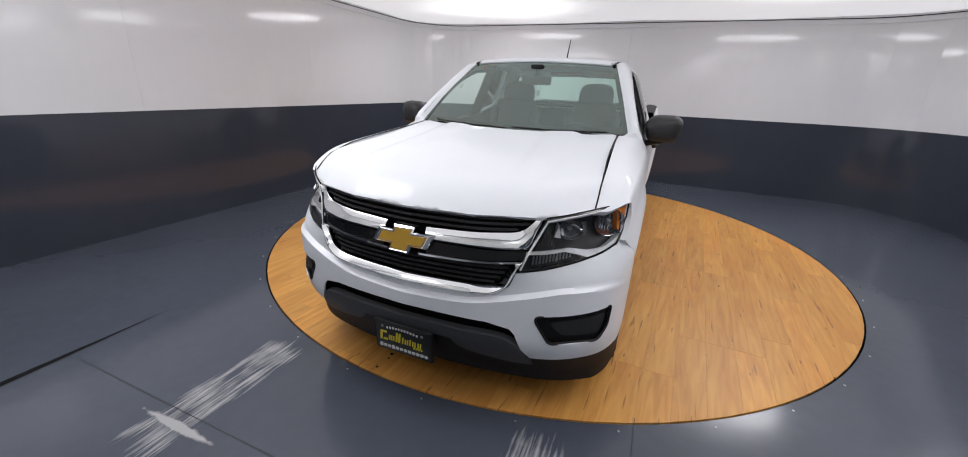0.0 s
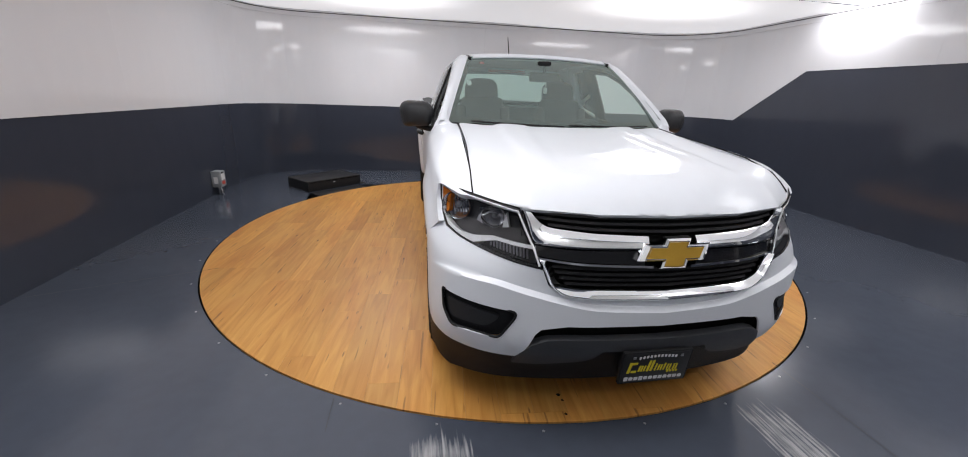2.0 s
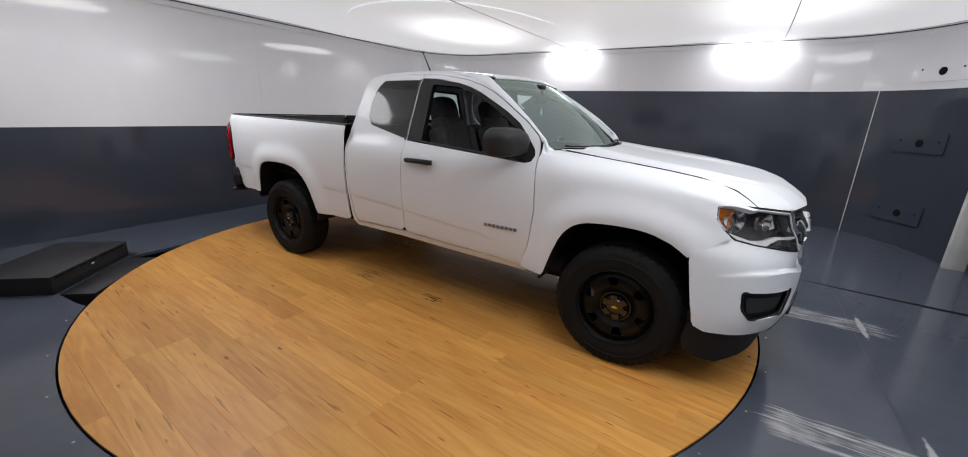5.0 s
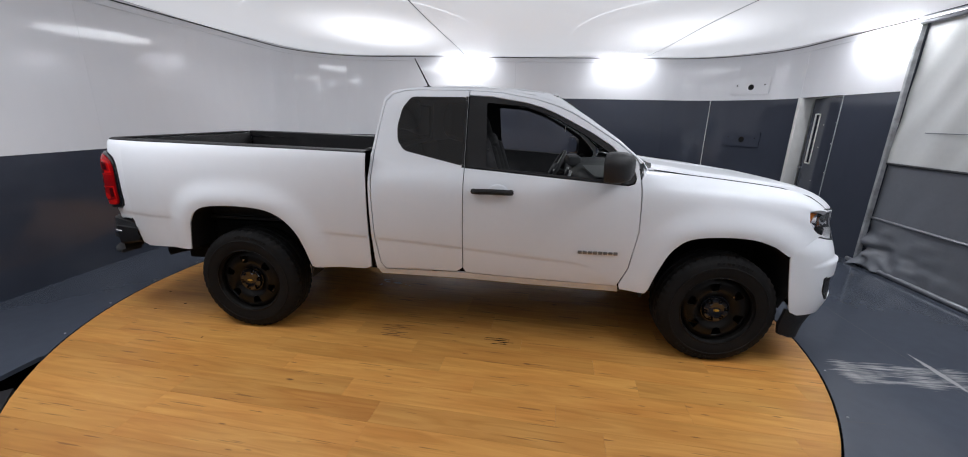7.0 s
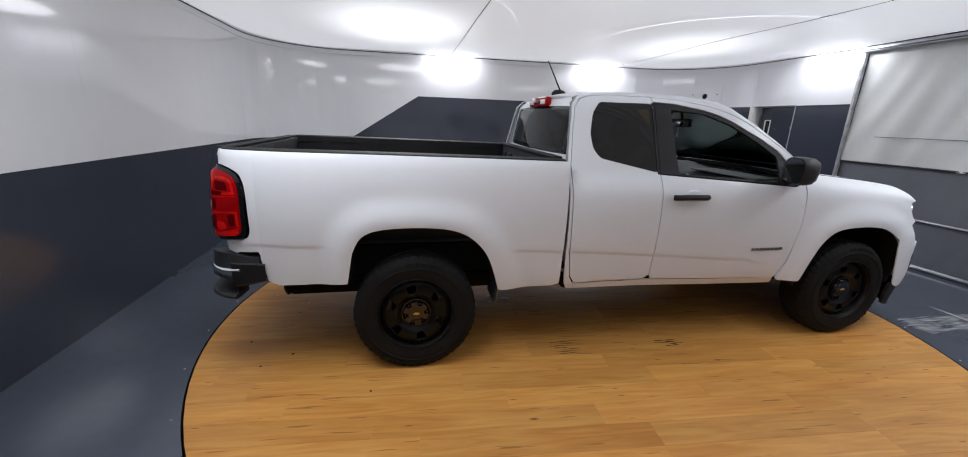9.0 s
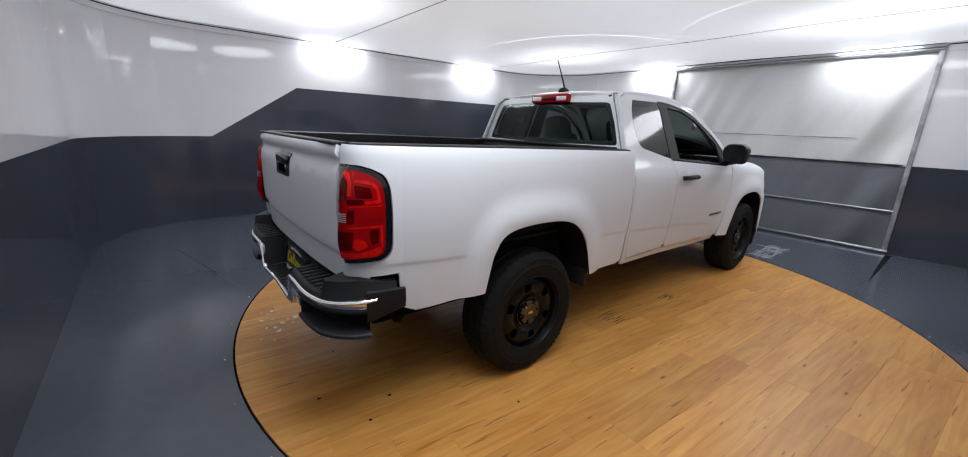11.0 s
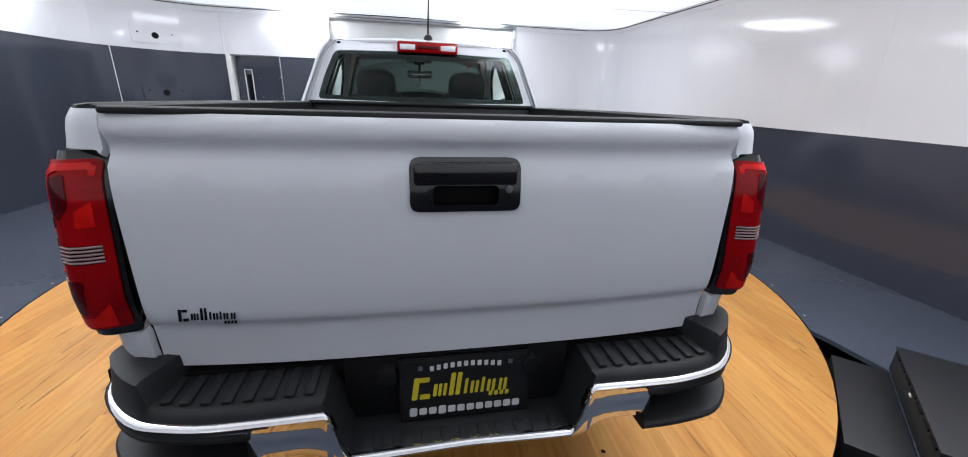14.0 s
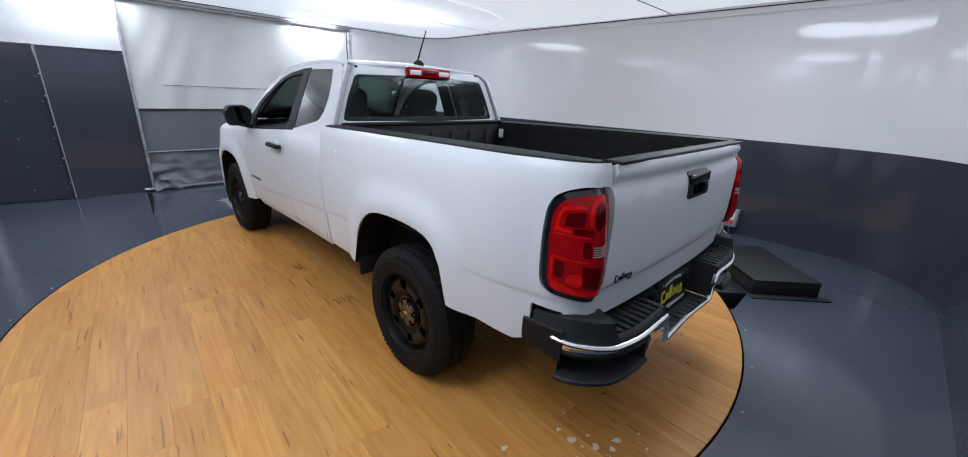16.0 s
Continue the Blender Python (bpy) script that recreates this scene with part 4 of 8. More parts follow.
    bm.faces.new([bm.verts.new((cx + s * p[0] * 1.02, -0.875 + 0.0525 + 0.35 * p[0], cz + p[1] * 0.90)) for p in MIR])
    part("mirror_glass", bm, M_CHROME, mir, "mirror glass")
    bm = bmesh.new()
    tube(bm, [(s * 0.82, -0.91, 1.19), (s * 0.89, -0.91, 1.197), (s * 0.97, -0.895, 1.215)], 0.03, 10, flat=0.7)
    part("mirror_arm", bm, M_BLACK, mir)


mirror_pair(build_side)

# --- bonnet ---
head_plan = (smooth_curve([(0, 0), (0.3, 0.299), (0.56, 0.545), (0.74, 0.695), (0.89, 0.805), (1.0, 0.861), (1.09, 0.888), (1.2, 0.906)]),
             smooth_curve([(0, -2.505), (0.3, -2.482), (0.56, -2.40), (0.74, -2.297), (0.89, -2.18), (1.0, -2.085), (1.09, -2.0), (1.2, -1.89)]))
bump_plan = (smooth_curve([(0, 0), (0.3, 0.30), (0.6, 0.598), (0.77, 0.748), (0.95, 0.872), (1.15, 0.93), (1.24, 0.937)]),
             smooth_curve([(0, -2.545), (0.3, -2.525), (0.6, -2.46), (0.77, -2.385), (0.95, -2.25), (1.15, -2.06), (1.24, -1.97)]))


FOLD = smooth_curve([(0, 0.626), (0.275, 0.638), (0.45, 0.671), (0.55, 0.694), (0.73, 0.727), (0.9, 0.728), (1.1, 0.700), (1.25, 0.69)])


def front_place(depth=0.0):
    """Places (u, z) on the nose: u runs across it in metres from the middle."""
    def f(u, z):
        a, s = np.abs(u), np.sign(u)
        k = 1 - step01((z - 0.74) / 0.24)
        x = bump_plan[0](a) * k + head_plan[0](a) * (1 - k)
        y = bump_plan[1](a) * k + head_plan[1](a) * (1 - k)
        # the lower bumper tucks under, a fold runs along its middle
        fold = FOLD(a)
        tuck = 0.10 * step01((0.50 - z) / 0.3) + 0.026 * step01((z - fold) / 0.016) * (1 - step01((z - fold - 0.05) / 0.16)) * step01((1.16 - a) / 0.25)
        x = x + 0.008 * step01((z - 0.76) / 0.06) * step01((a - 0.94) / 0.12) * (1 - step01((z - 0.93) / 0.05))
        return s * (x - 0.10 * tuck), y + depth + tuck * (1 - 0.5 * step01((a - 0.8) / 0.3)), z
    return f


hood_top = smooth_curve([(-2.52, 1.118), (-2.30, 1.135), (-2.1, 1.152), (-1.9, 1.172), (-1.6, 1.205), (-1.3, 1.245), (-1.0, 1.275)])


def hood_place(x, y):
    a = np.abs(x)
    d = np.maximum(0, y - np.interp(a, [0, 0.3, 0.545, 0.66, 0.72, 0.762], [-2.497, -2.474, -2.40, -2.318, -2.27, -2.225]))
    z = hood_top(y) - 0.005 * (a / 0.7) ** 2.5
    ridge = step01((0.50 - a) / 0.06) * (1 - 0.55 * step01((0.30 - a - 0.10 * (y + 1.2)) / 0.05))
    z = z + 0.016 * ridge * step01((y + 2.38) / 0.5) - 0.004
    z = z - 0.095 * np.maximum(0, 1 - d / 0.24) ** 2.4
    return x, y, z


HOOD = [(0.0, -1.285), (0.3, -1.265), (0.55, -1.20), (0.68, -1.13), (0.706, -1.16), (0.718, -1.6), (0.741, -1.95), (0.750, -2.12), (0.752, -2.228), (0.72, -2.27), (0.66, -2.318), (0.545, -2.40), (0.3, -2.474), (0.0, -2.497)]
HOOD = HOOD + [(-x, y) for x, y in HOOD[-2:0:-1]]
HROWS = [(sx * (0.435 + 0.022 * k), y) for sx in (-1, 1) for k in range(4) for y in np.arange(-2.2, -1.2, 0.03)]
HROWS += [(x, float(np.interp(abs(x), [0, 0.3, 0.545, 0.66, 0.72, 0.762], [-2.497, -2.474, -2.40, -2.318, -2.27, -2.225])) + d) for x in np.arange(-0.74, 0.745, 0.014) for d in (0.010, 0.024, 0.042, 0.066, 0.095, 0.13)]
panel("bonnet", HOOD, hood_place, M_PAINT, truck, step=0.03, centre=(0, -1.8, 0.5), label="white bonnet with two raised creases", flange=0.02, extra=HROWS)

# A black tube laid over each bonnet seam draws the shade of the gap.
for s in (-1, 1):
    bm = bmesh.new()
    line_ = [(0.7075, -1.17), (0.7125, -1.4), (0.7205, -1.6), (0.7315, -1.8), (0.7435, -1.95), (0.7525, -2.12), (0.7545, -2.18), (0.7545, -2.226)]
    pts_ = []
    for x, y in line_:
        q = hood_place(np.array(x), np.array(y))
        fq = side_fender(1)(np.array(y), np.array(1.322))
        pts_.append((s * float(q[0]), float(q[1]), max(float(q[2]), float(fq[2])) + 0.0022))
    tube(bm, pts_, 0.0034, 6)
    part("bonnet_seam_shade", bm, M_DARK, truck, "black strip put in for the shade between bonnet and fender")

# --- windscreen, pillars, roof, cab back ---


def ws_place(u, v):
    xt, xb = 0.572 * u, 0.765 * u
    bow = 0.018 * np.sin(np.pi * v)
    x = xb + (xt - xb) * v
    yt, yb = -0.50 - 0.055 * (1 - u ** 2), -1.075 - 0.165 * (1 - u ** 2)
    zt, zb = 1.708 + 0.022 * (1 - u ** 2), 1.255 - 0.012 * (1 - u ** 2)
    return x, yb + (yt - yb) * v - bow * 0.6, zb + (zt - zb) * v + bow


sq = [(-1, 0), (1, 0), (1, 1), (-1, 1)]
ws = panel("windscreen", sq, ws_place, M_GLASS, truck, step=0.1, flange=0, centre=(0, 0, 1.2), label="greenish clear windscreen")
ws.visible_shadow = False
# black border round the glass
inner = rounded([(-0.965, 0.085), (0, 0.070), (0.965, 0.085), (0.945, 0.940), (-0.945, 0.940)], 0.05)
panel("windscreen_header", [(-0.93, 0.957), (0.93, 0.957), (0.925, 1.015), (-0.925, 1.015)], lambda u, v: (lambda q: (q[0], q[1] - 0.003, q[2] + 0.006))(ws_place(u, v)), M_PAINT, truck, step=0.05, flange=0.01, centre=(0, 0, 1.2), label="white roof lip above the windscreen")
panel("windscreen_border", sq, lambda u, v: (lambda q: (q[0], q[1] + 0.004, q[2] - 0.004))(ws_place(u, v)), M_GLOSSBLACK, ws, holes=(inner,), step=0.08, flange=0, centre=(0, 0, 1.2))


def pillar(s):
    outer = [(-0.38, 1.703), (-0.53, 1.660), (-0.72, 1.553), (-0.92, 1.427), (-1.068, 1.308), (-1.10, 1.25)]
    vs, fs = [], []
    for k, (y, z) in enumerate(outer):
        v = [1.0, 0.93, 0.64, 0.34, 0.06, 0.0][k]
        a = np.array([s * (float(cab_section(z)) - 0.001), y, z])
        b = np.array([float(q) for q in ws_place(np.array(float(s)), np.array(v))])
        for t in (0, 0.35, 0.7, 1.0):
            p = a + (b - a) * t
            bulge = 0.022 * math.sin(math.pi * t)
            vs.append((p[0] + s * bulge * 0.4, p[1] - bulge * 0.6, p[2] + bulge * 0.7))
    for k in range(len(outer) - 1):
        for j in range(3):
            fs.append((4 * k + j, 4 * k + j + 1, 4 * k + j + 5, 4 * k + j + 4))
    pl = mesh_object("windscreen_pillar", vs, fs, M_PAINT, truck, "white windscreen pillar", angle=60)
    # its foot runs down into the fender
    vs, fs = [], []
    for k, t in enumerate(np.linspace(0, 1, 7)):
        q = side_fender(s)(np.array(-1.060 - 0.040 * t), np.array(1.19 + 0.125 * t))
        low = np.array([float(q[0]), float(q[1]) - 0.006, float(q[2]) - 0.004])
        high = np.array([s * float(cab_section(1.306)), -1.064, 1.306]) * (1 - t) + np.array([s * 0.768, -1.082, 1.268]) * t
        for u in (0, 0.5, 1):
            p = low + (high - low) * u
            vs.append((p[0] + s * 0.004 * math.sin(math.pi * u), p[1] - 0.006 * math.sin(math.pi * u), p[2]))
    for k in range(6):
        for j in range(2):
            fs.append((3 * k + j, 3 * k + j + 1, 3 * k + j + 4, 3 * k + j + 3))
    mesh_object("pillar_foot", vs, fs, M_PAINT, pl, angle=60)


mirror_pair(pillar)

roof_z = smooth_curve([(-0.58, 1.722), (-0.45, 1.748), (-0.2, 1.772), (0.1, 1.782), (0.35, 1.772), (0.50, 1.757), (0.59, 1.735)])


def roof_place(x, y):
    a = np.abs(x) / 0.62
    return x, y, roof_z(y) - 0.028 * a ** 2.2 - 0.010 * a ** 8


ROOF = [(0.545, -0.50), (0.535, 0.572), (0.3, 0.590), (-0.3, 0.590), (-0.535, 0.572), (-0.545, -0.50), (-0.3, -0.545), (0, -0.558), (0.3, -0.545)]
panel("roof", ROOF, roof_place, M_PAINT, truck, step=0.05, centre=(0, 0, 0), label="white roof panel")


def roof_edge(s):
    ys = [-0.50, -0.40, -0.2, 0.1, 0.40, 0.54, 0.58]
    zs = [1.672, 1.703, 1.728, 1.745, 1.738, 1.722, 1.715]
    vs, fs = [], []
    for y, z in zip(ys, zs):
        rz = float(roof_place(np.array(0.565), np.array(y))[2])
        xo = float(cab_section(z))
        vs += [(s * 0.545, y, rz + 0.001), (s * 0.552, y, rz - 0.014), (s * 0.572, y, rz - 0.014), (s * 0.579, y, rz - 0.001), (s * (0.579 + (xo - 0.579) * 0.6), y, (rz + z) / 2 + 0.008), (s * xo, y, z)]
    for k in range(len(ys) - 1):
        for j in range(5):
            fs.append((6 * k + j, 6 * k + j + 1, 6 * k + j + 7, 6 * k + j + 6))
    mesh_object("roof_rail", vs, fs, M_PAINT, truck, angle=40)
    bm = bmesh.new()
    tube(bm, [(s * 0.562, y, float(roof_place(np.array(0.565), np.array(y))[2]) - 0.006) for y in np.linspace(-0.535, 0.588, 12)], 0.0125, 6, flat=0.6)
    part("roof_strip", bm, M_BLACK, truck, "black roof channel strip")


mirror_pair(roof_edge)

back_y = smooth_curve([(0.50, 0.665), (0.9, 0.692), (1.29, 0.690), (1.49, 0.660), (1.62, 0.637), (1.67, 0.622), (1.715, 0.585), (1.75, 0.55)])


def back_place(x, z):
    a = np.abs(x) / 0.75
    return x, back_y(z) - 0.045 * a ** 2 * 0.5 - 0.02 * a ** 6, z


def half_w(z):
    return cab_section(z) - 0.012


zs_b = np.linspace(0.55, 1.715, 24)
BACK = [(float(half_w(z)), float(z)) for z in zs_b]
BACK = BACK + [(0.30, 1.742), (0, 1.747), (-0.30, 1.742)] + [(-x, z) for x, z in BACK[::-1]]
RWIN = rounded([(0.715, 1.345), (0.66, 1.50), (0.588, 1.652), (0, 1.668), (-0.588, 1.652), (-0.66, 1.50), (-0.715, 1.345), (0, 1.335)], 0.035)
panel("cab_back", BACK, back_place, M_PAINT, truck, holes=(RWIN,), step=0.05, centre=(0, 0, 1.2), label="white rear wall of the cab")
rw = panel("rear_window", [(x * 1.004, z * 1.002 - 0.003) for x, z in RWIN], lambda x, z: (lambda q: (q[0], q[1] - 0.003, q[2]))(back_place(x, z)), M_TINTREAR, truck, step=0.08, flange=0, centre=(0, 0, 1.2), label="tinted rear window")
rw.visible_shadow = False
panel("window_border", RWIN, lambda x, z: (lambda q: (q[0], q[1] - 0.006, q[2]))(back_place(x, z)), M_GLOSSBLACK, rw,
      holes=(rounded([(0.672, 1.372), (0.62, 1.50), (0.555, 1.632), (0, 1.645), (-0.555, 1.632), (-0.62, 1.50), (-0.672, 1.372)], 0.03),), step=0.06, flange=0, centre=(0, 0, 1.2))


# --- nose: bumper cover, grille, lamps ---
def both(half):
    """A closed outline over the whole nose from its half, which runs from the middle to the middle."""
    return half + [(-u, z) for u, z in half[::-1] if u > 1e-6]


FOG = rounded([(0.968, 0.634), (0.606, 0.617), (0.600, 0.595), (0.668, 0.486), (0.900, 0.478), (0.955, 0.54)], 0.02, 3)
FOGL = [(-u, z) for u, z in FOG[::-1]]
COVER = both([(0, 0.671), (0.28, 0.677), (0.36, 0.683), (0.43, 0.694), (0.478, 0.731), (0.505, 0.796), (0.62, 0.814), (0.745, 0.839), (0.87, 0.864), (0.955, 0.886), (0.988, 0.908), (1.09, 0.879), (1.228, 0.785), (1.233, 0.755),
              (1.214, 0.64), (1.192, 0.52), (1.168, 0.435), (1.150, 0.408), (1.09, 0.384), (0.85, 0.382), (0.70, 0.384), (0.588, 0.388), (0.55, 0.44), (0.518, 0.52), (0.495, 0.546), (0.395, 0.566), (0, 0.568)])
ROWS = [(u, float(FOLD(abs(u))) + d) for u in np.arange(-1.19, 1.2, 0.012) for d in (-0.012, 0.0, 0.008, 0.016, 0.028)]
panel("front_bumper", COVER, front_place(), M_PAINT, truck, holes=(FOG, FOGL), step=0.03, centre=(0, -1.8, 0.7), label="white front bumper cover", flange=0.008, extra=ROWS)
for s in (1, -1):
    out = [(s * u, z) for u, z in FOG]
    fg = panel("fog_pocket", [(s * 0.79 + (u - s * 0.79) * 1.08, 0.55 + (z - 0.55) * 1.12) for u, z in out], front_place(0.030), M_BLACK, truck, step=0.04, centre=(0, -1.8, 0.7), label="black blank in the fog lamp opening", flange=0)
    bm = bmesh.new()
    fp = front_place(0.002)
    rim = [tuple(float(q) for q in fp(np.array(s * u * 0.997), np.array(z))) for u, z in FOG]
    tube(bm, rim, 0.006, 6, closed=True)
    part("pocket_rim", bm, M_BLACK, fg)
    inn = rounded([(s * u, z) for u, z in [(0.925, 0.600), (0.665, 0.582), (0.672, 0.560), (0.72, 0.520), (0.90, 0.512)]], 0.02, 3)
    panel("pocket_blank", inn, front_place(0.016), M_GREYPL, fg, step=0.04, centre=(0, -1.8, 0.7), flange=0.025)
OPEN = both([(0, 0.60), (0.52, 0.60), (0.60, 0.56), (0.66, 0.40), (0, 0.40)])
panel("lower_intake", OPEN, front_place(0.07), M_DARK, truck, step=0.06, centre=(0, -1.8, 0.7), flange=0, label="dark lower air intake")
SKID = both([(0, 0.508), (0.40, 0.505), (0.47, 0.498), (0.532, 0.466), (0.578, 0.400), (0.588, 0.384), (0.60, 0.340), (0.50, 0.345), (0.30, 0.385), (0.262, 0.408), (0.235, 0.445), (0, 0.447)])
panel("skid_panel", SKID, front_place(-0.004), M_SKID, truck, step=0.04, centre=(0, -1.8, 0.7), flange=0.04, label="dark grey lower bumper panel")
DAM = both([(0, 0.46), (0.20, 0.46), (0.60, 0.392), (0.85, 0.388), (1.02, 0.392), (1.158, 0.425), (1.152, 0.31), (1.125, 0.245), (1.03, 0.212), (0.90, 0.190), (0.70, 0.205), (0.40, 0.225), (0, 0.23)])
panel("air_dam", DAM, front_place(0.018), M_BLACK, truck, step=0.04, centre=(0, -1.8, 0.7), flange=0.02, label="black plastic air dam")

GR_BACK = both([(0, 1.035), (0.56, 1.035), (0.61, 1.0), (0.545, 0.84), (0.49, 0.73), (0.43, 0.69), (0, 0.67)])
grille = panel("grille", GR_BACK, front_place(0.055), M_DARK, truck, step=0.06, centre=(0, -1.8, 0.7), flange=0, label="black grille with chrome bars")
fp = front_place(0.020)


def slat(z0, z1, half, lift=0.0):
    bm = bmesh.new()
    n = 24
    rows = []
    for k in range(n + 1):
        u = -half + 2 * half * k / n
        zz0, zz1 = z0 + lift * (u / half) ** 2, z1 + lift * (u / half) ** 2
        a = [float(q) for q in fp(np.array(u), np.array(zz0))]
        b = [float(q) for q in fp(np.array(u), np.array(zz1))]
        rows.append([bm.verts.new((a[0], a[1] + 0.03, a[2])), bm.verts.new(a), bm.verts.new((b[0], b[1] + 0.004, b[2])), bm.verts.new((b[0], b[1] + 0.03, b[2]))])
    for r0, r1 in zip(rows, rows[1:]):
        for j in range(3):
            bm.faces.new((r0[j], r0[j + 1], r1[j + 1], r1[j]))
    part("slat", bm, M_BLACK, grille)


for z0, h, lift in ((0.950, 0.49, 0.012), (0.976, 0.535, 0.010), (1.002, 0.555, 0.006)):
    slat(z0, z0 + 0.010, h, lift)
for z0, h in ((0.728, 0.41), (0.752, 0.435), (0.776, 0.452), (0.800, 0.465)):
    slat(z0, z0 + 0.011, h, 0.004)


def trim(name, outline, depth, mat, flange=0.03, label=""):
    return panel(name, outline, front_place(depth), mat, grille, step=0.03, centre=(0, -1.8, 0.75), flange=flange, label=label, angle=60)


def along_line(pts, n):
    """n + 1 points at even steps along a broken line."""
    p = np.array(pts, float)
    d = np.r_[0, np.cumsum(np.hypot(*np.diff(p, axis=0).T))]
    t = np.linspace(0, d[-1], n + 1)
    return np.c_[np.interp(t, d, p[:, 0]), np.interp(t, d, p[:, 1])]


def chrome_loft(name, low, high, profile, n, label, mirror=False, sign=1):
    """A moulding between two lines on the nose; profile: (share from low to high, depth)."""
    a, b = along_line(rounded_line(low, 5), n), along_line(rounded_line(high, 5), n)
    if mirror:
        a, b = (np.concatenate([q[:0:-1] * (-1, 1), q]) for q in (a, b))
    vs, fs = [], []
    m = len(profile)
    for p, q in zip(a, b):
        for f, d in profile:
            u, z = p + (q - p) * f
            vs.append(tuple(float(v) for v in front_place(d)(np.array(sign * u), np.array(z))))
    for i in range(len(a) - 1):
        for j in range(m - 1):
            fs.append((m * i + j, m * i + j + 1, m * i + m + j + 1, m * i + m + j))
    fs += [tuple(range(m)), tuple(range(m * (len(a) - 1), m * len(a)))]
    return mesh_object(name, vs, fs, M_CHROME, grille, label, angle=32)


for s in (1, -1):
    chrome_loft("upper_chrome_bar", [(0.106, 0.884), (0.25, 0.883), (0.41, 0.883), (0.50, 0.885), (0.548, 0.893), (0.570, 0.925), (0.588, 0.970), (0.606, 1.019)], [(0.100, 0.939), (0.30, 0.946), (0.415, 0.953), (0.47, 0.956), (0.505, 0.964), (0.535, 0.985), (0.550, 1.000), (0.562, 1.012)],
                [(0.02, 0.04), (0.0, 0.014), (0.08, 0.002), (0.26, -0.010), (0.36, -0.010), (0.95, 0.006), (1.0, 0.010), (0.98, 0.04)], 40, "chrome upper grille bar", sign=s)
    mid = [(s * u, z) for u, z in [(0.11, 0.881), (0.41, 0.880), (0.546, 0.886), (0.534, 0.848), (0.41, 0.838), (0.11, 0.829)]]
    trim("gloss_strip", mid, 0.010, M_GLOSSBLACK, 0.02)
    thin = [(s * u, z) for u, z in [(0.08, 0.829), (0.40, 0.837), (0.536, 0.847), (0.533, 0.839), (0.40, 0.829), (0.08, 0.820)]]
    trim("thin_chrome_line", thin, -0.002, M_CHROME, 0.02)
chrome_loft("lower_chrome_trim", [(0, 0.675), (0.15, 0.677), (0.277, 0.681), (0.36, 0.687), (0.427, 0.699), (0.472, 0.735), (0.500, 0.795), (0.524, 0.838)], [(0, 0.715), (0.15, 0.717), (0.277, 0.719), (0.36, 0.721), (0.405, 0.729), (0.446, 0.752), (0.470, 0.80), (0.492, 0.838)],
            [(0.02, 0.03), (0.0, -0.002), (0.06, -0.016), (0.22, -0.022), (0.32, -0.021), (0.92, 0.004), (1.0, 0.010), (0.99, 0.035)], 44, "chrome lower grille surround", mirror=True)
# emblem: a plain gold cross-bar in a chrome rim
EMB = [(-0.164, 0.852), (-0.134, 0.918), (-0.055, 0.918), (-0.045, 0.944), (0.068, 0.944), (0.058, 0.918), (0.164, 0.918), (0.134, 0.852), (0.055, 0.852), (0.045, 0.820), (-0.068, 0.820), (-0.058, 0.852)]
EMB = [(u * 0.94, 0.883 + (z - 0.883) * 0.95) for u, z in EMB]
bm = bmesh.new()
loops_ = []
for scale_, depth in ((1.02, 0.010), (1.0, -0.012), (0.97, -0.019), (0.86, -0.027), (0.80, -0.022)):
    loops_.append([bm.verts.new(tuple(float(q) for q in front_place(depth)(np.array(u * scale_), np.array(0.883 + (z - 0.883) * scale_)))) for u, z in EMB])
for ra, rb in zip(loops_, loops_[1:]):
    for k in range(len(EMB)):
        bm.faces.new((ra[k], ra[(k + 1) % len(EMB)], rb[(k + 1) % len(EMB)], rb[k]))
bm.faces.new(loops_[-1])
bmesh.ops.recalc_face_normals(bm, faces=bm.faces[:])
eb = part("emblem", bm, M_CHROME, grille, "gold emblem in a chrome rim", smooth=False)
EMBIN = [(-0.142, 0.861), (-0.119, 0.909), (-0.044, 0.909), (-0.035, 0.935), (0.056, 0.935), (0.047, 0.909), (0.142, 0.909), (0.119, 0.861), (0.044, 0.861), (0.035, 0.829), (-0.056, 0.829), (-0.047, 0.861)]
panel("emblem_face", [(u * 0.84, 0.883 + (z - 0.883) * 0.84) for u, z in EMBIN], front_place(-0.025), M_GOLD, eb, step=0.03, centre=(0, -1.8, 0.7), flange=0.006)

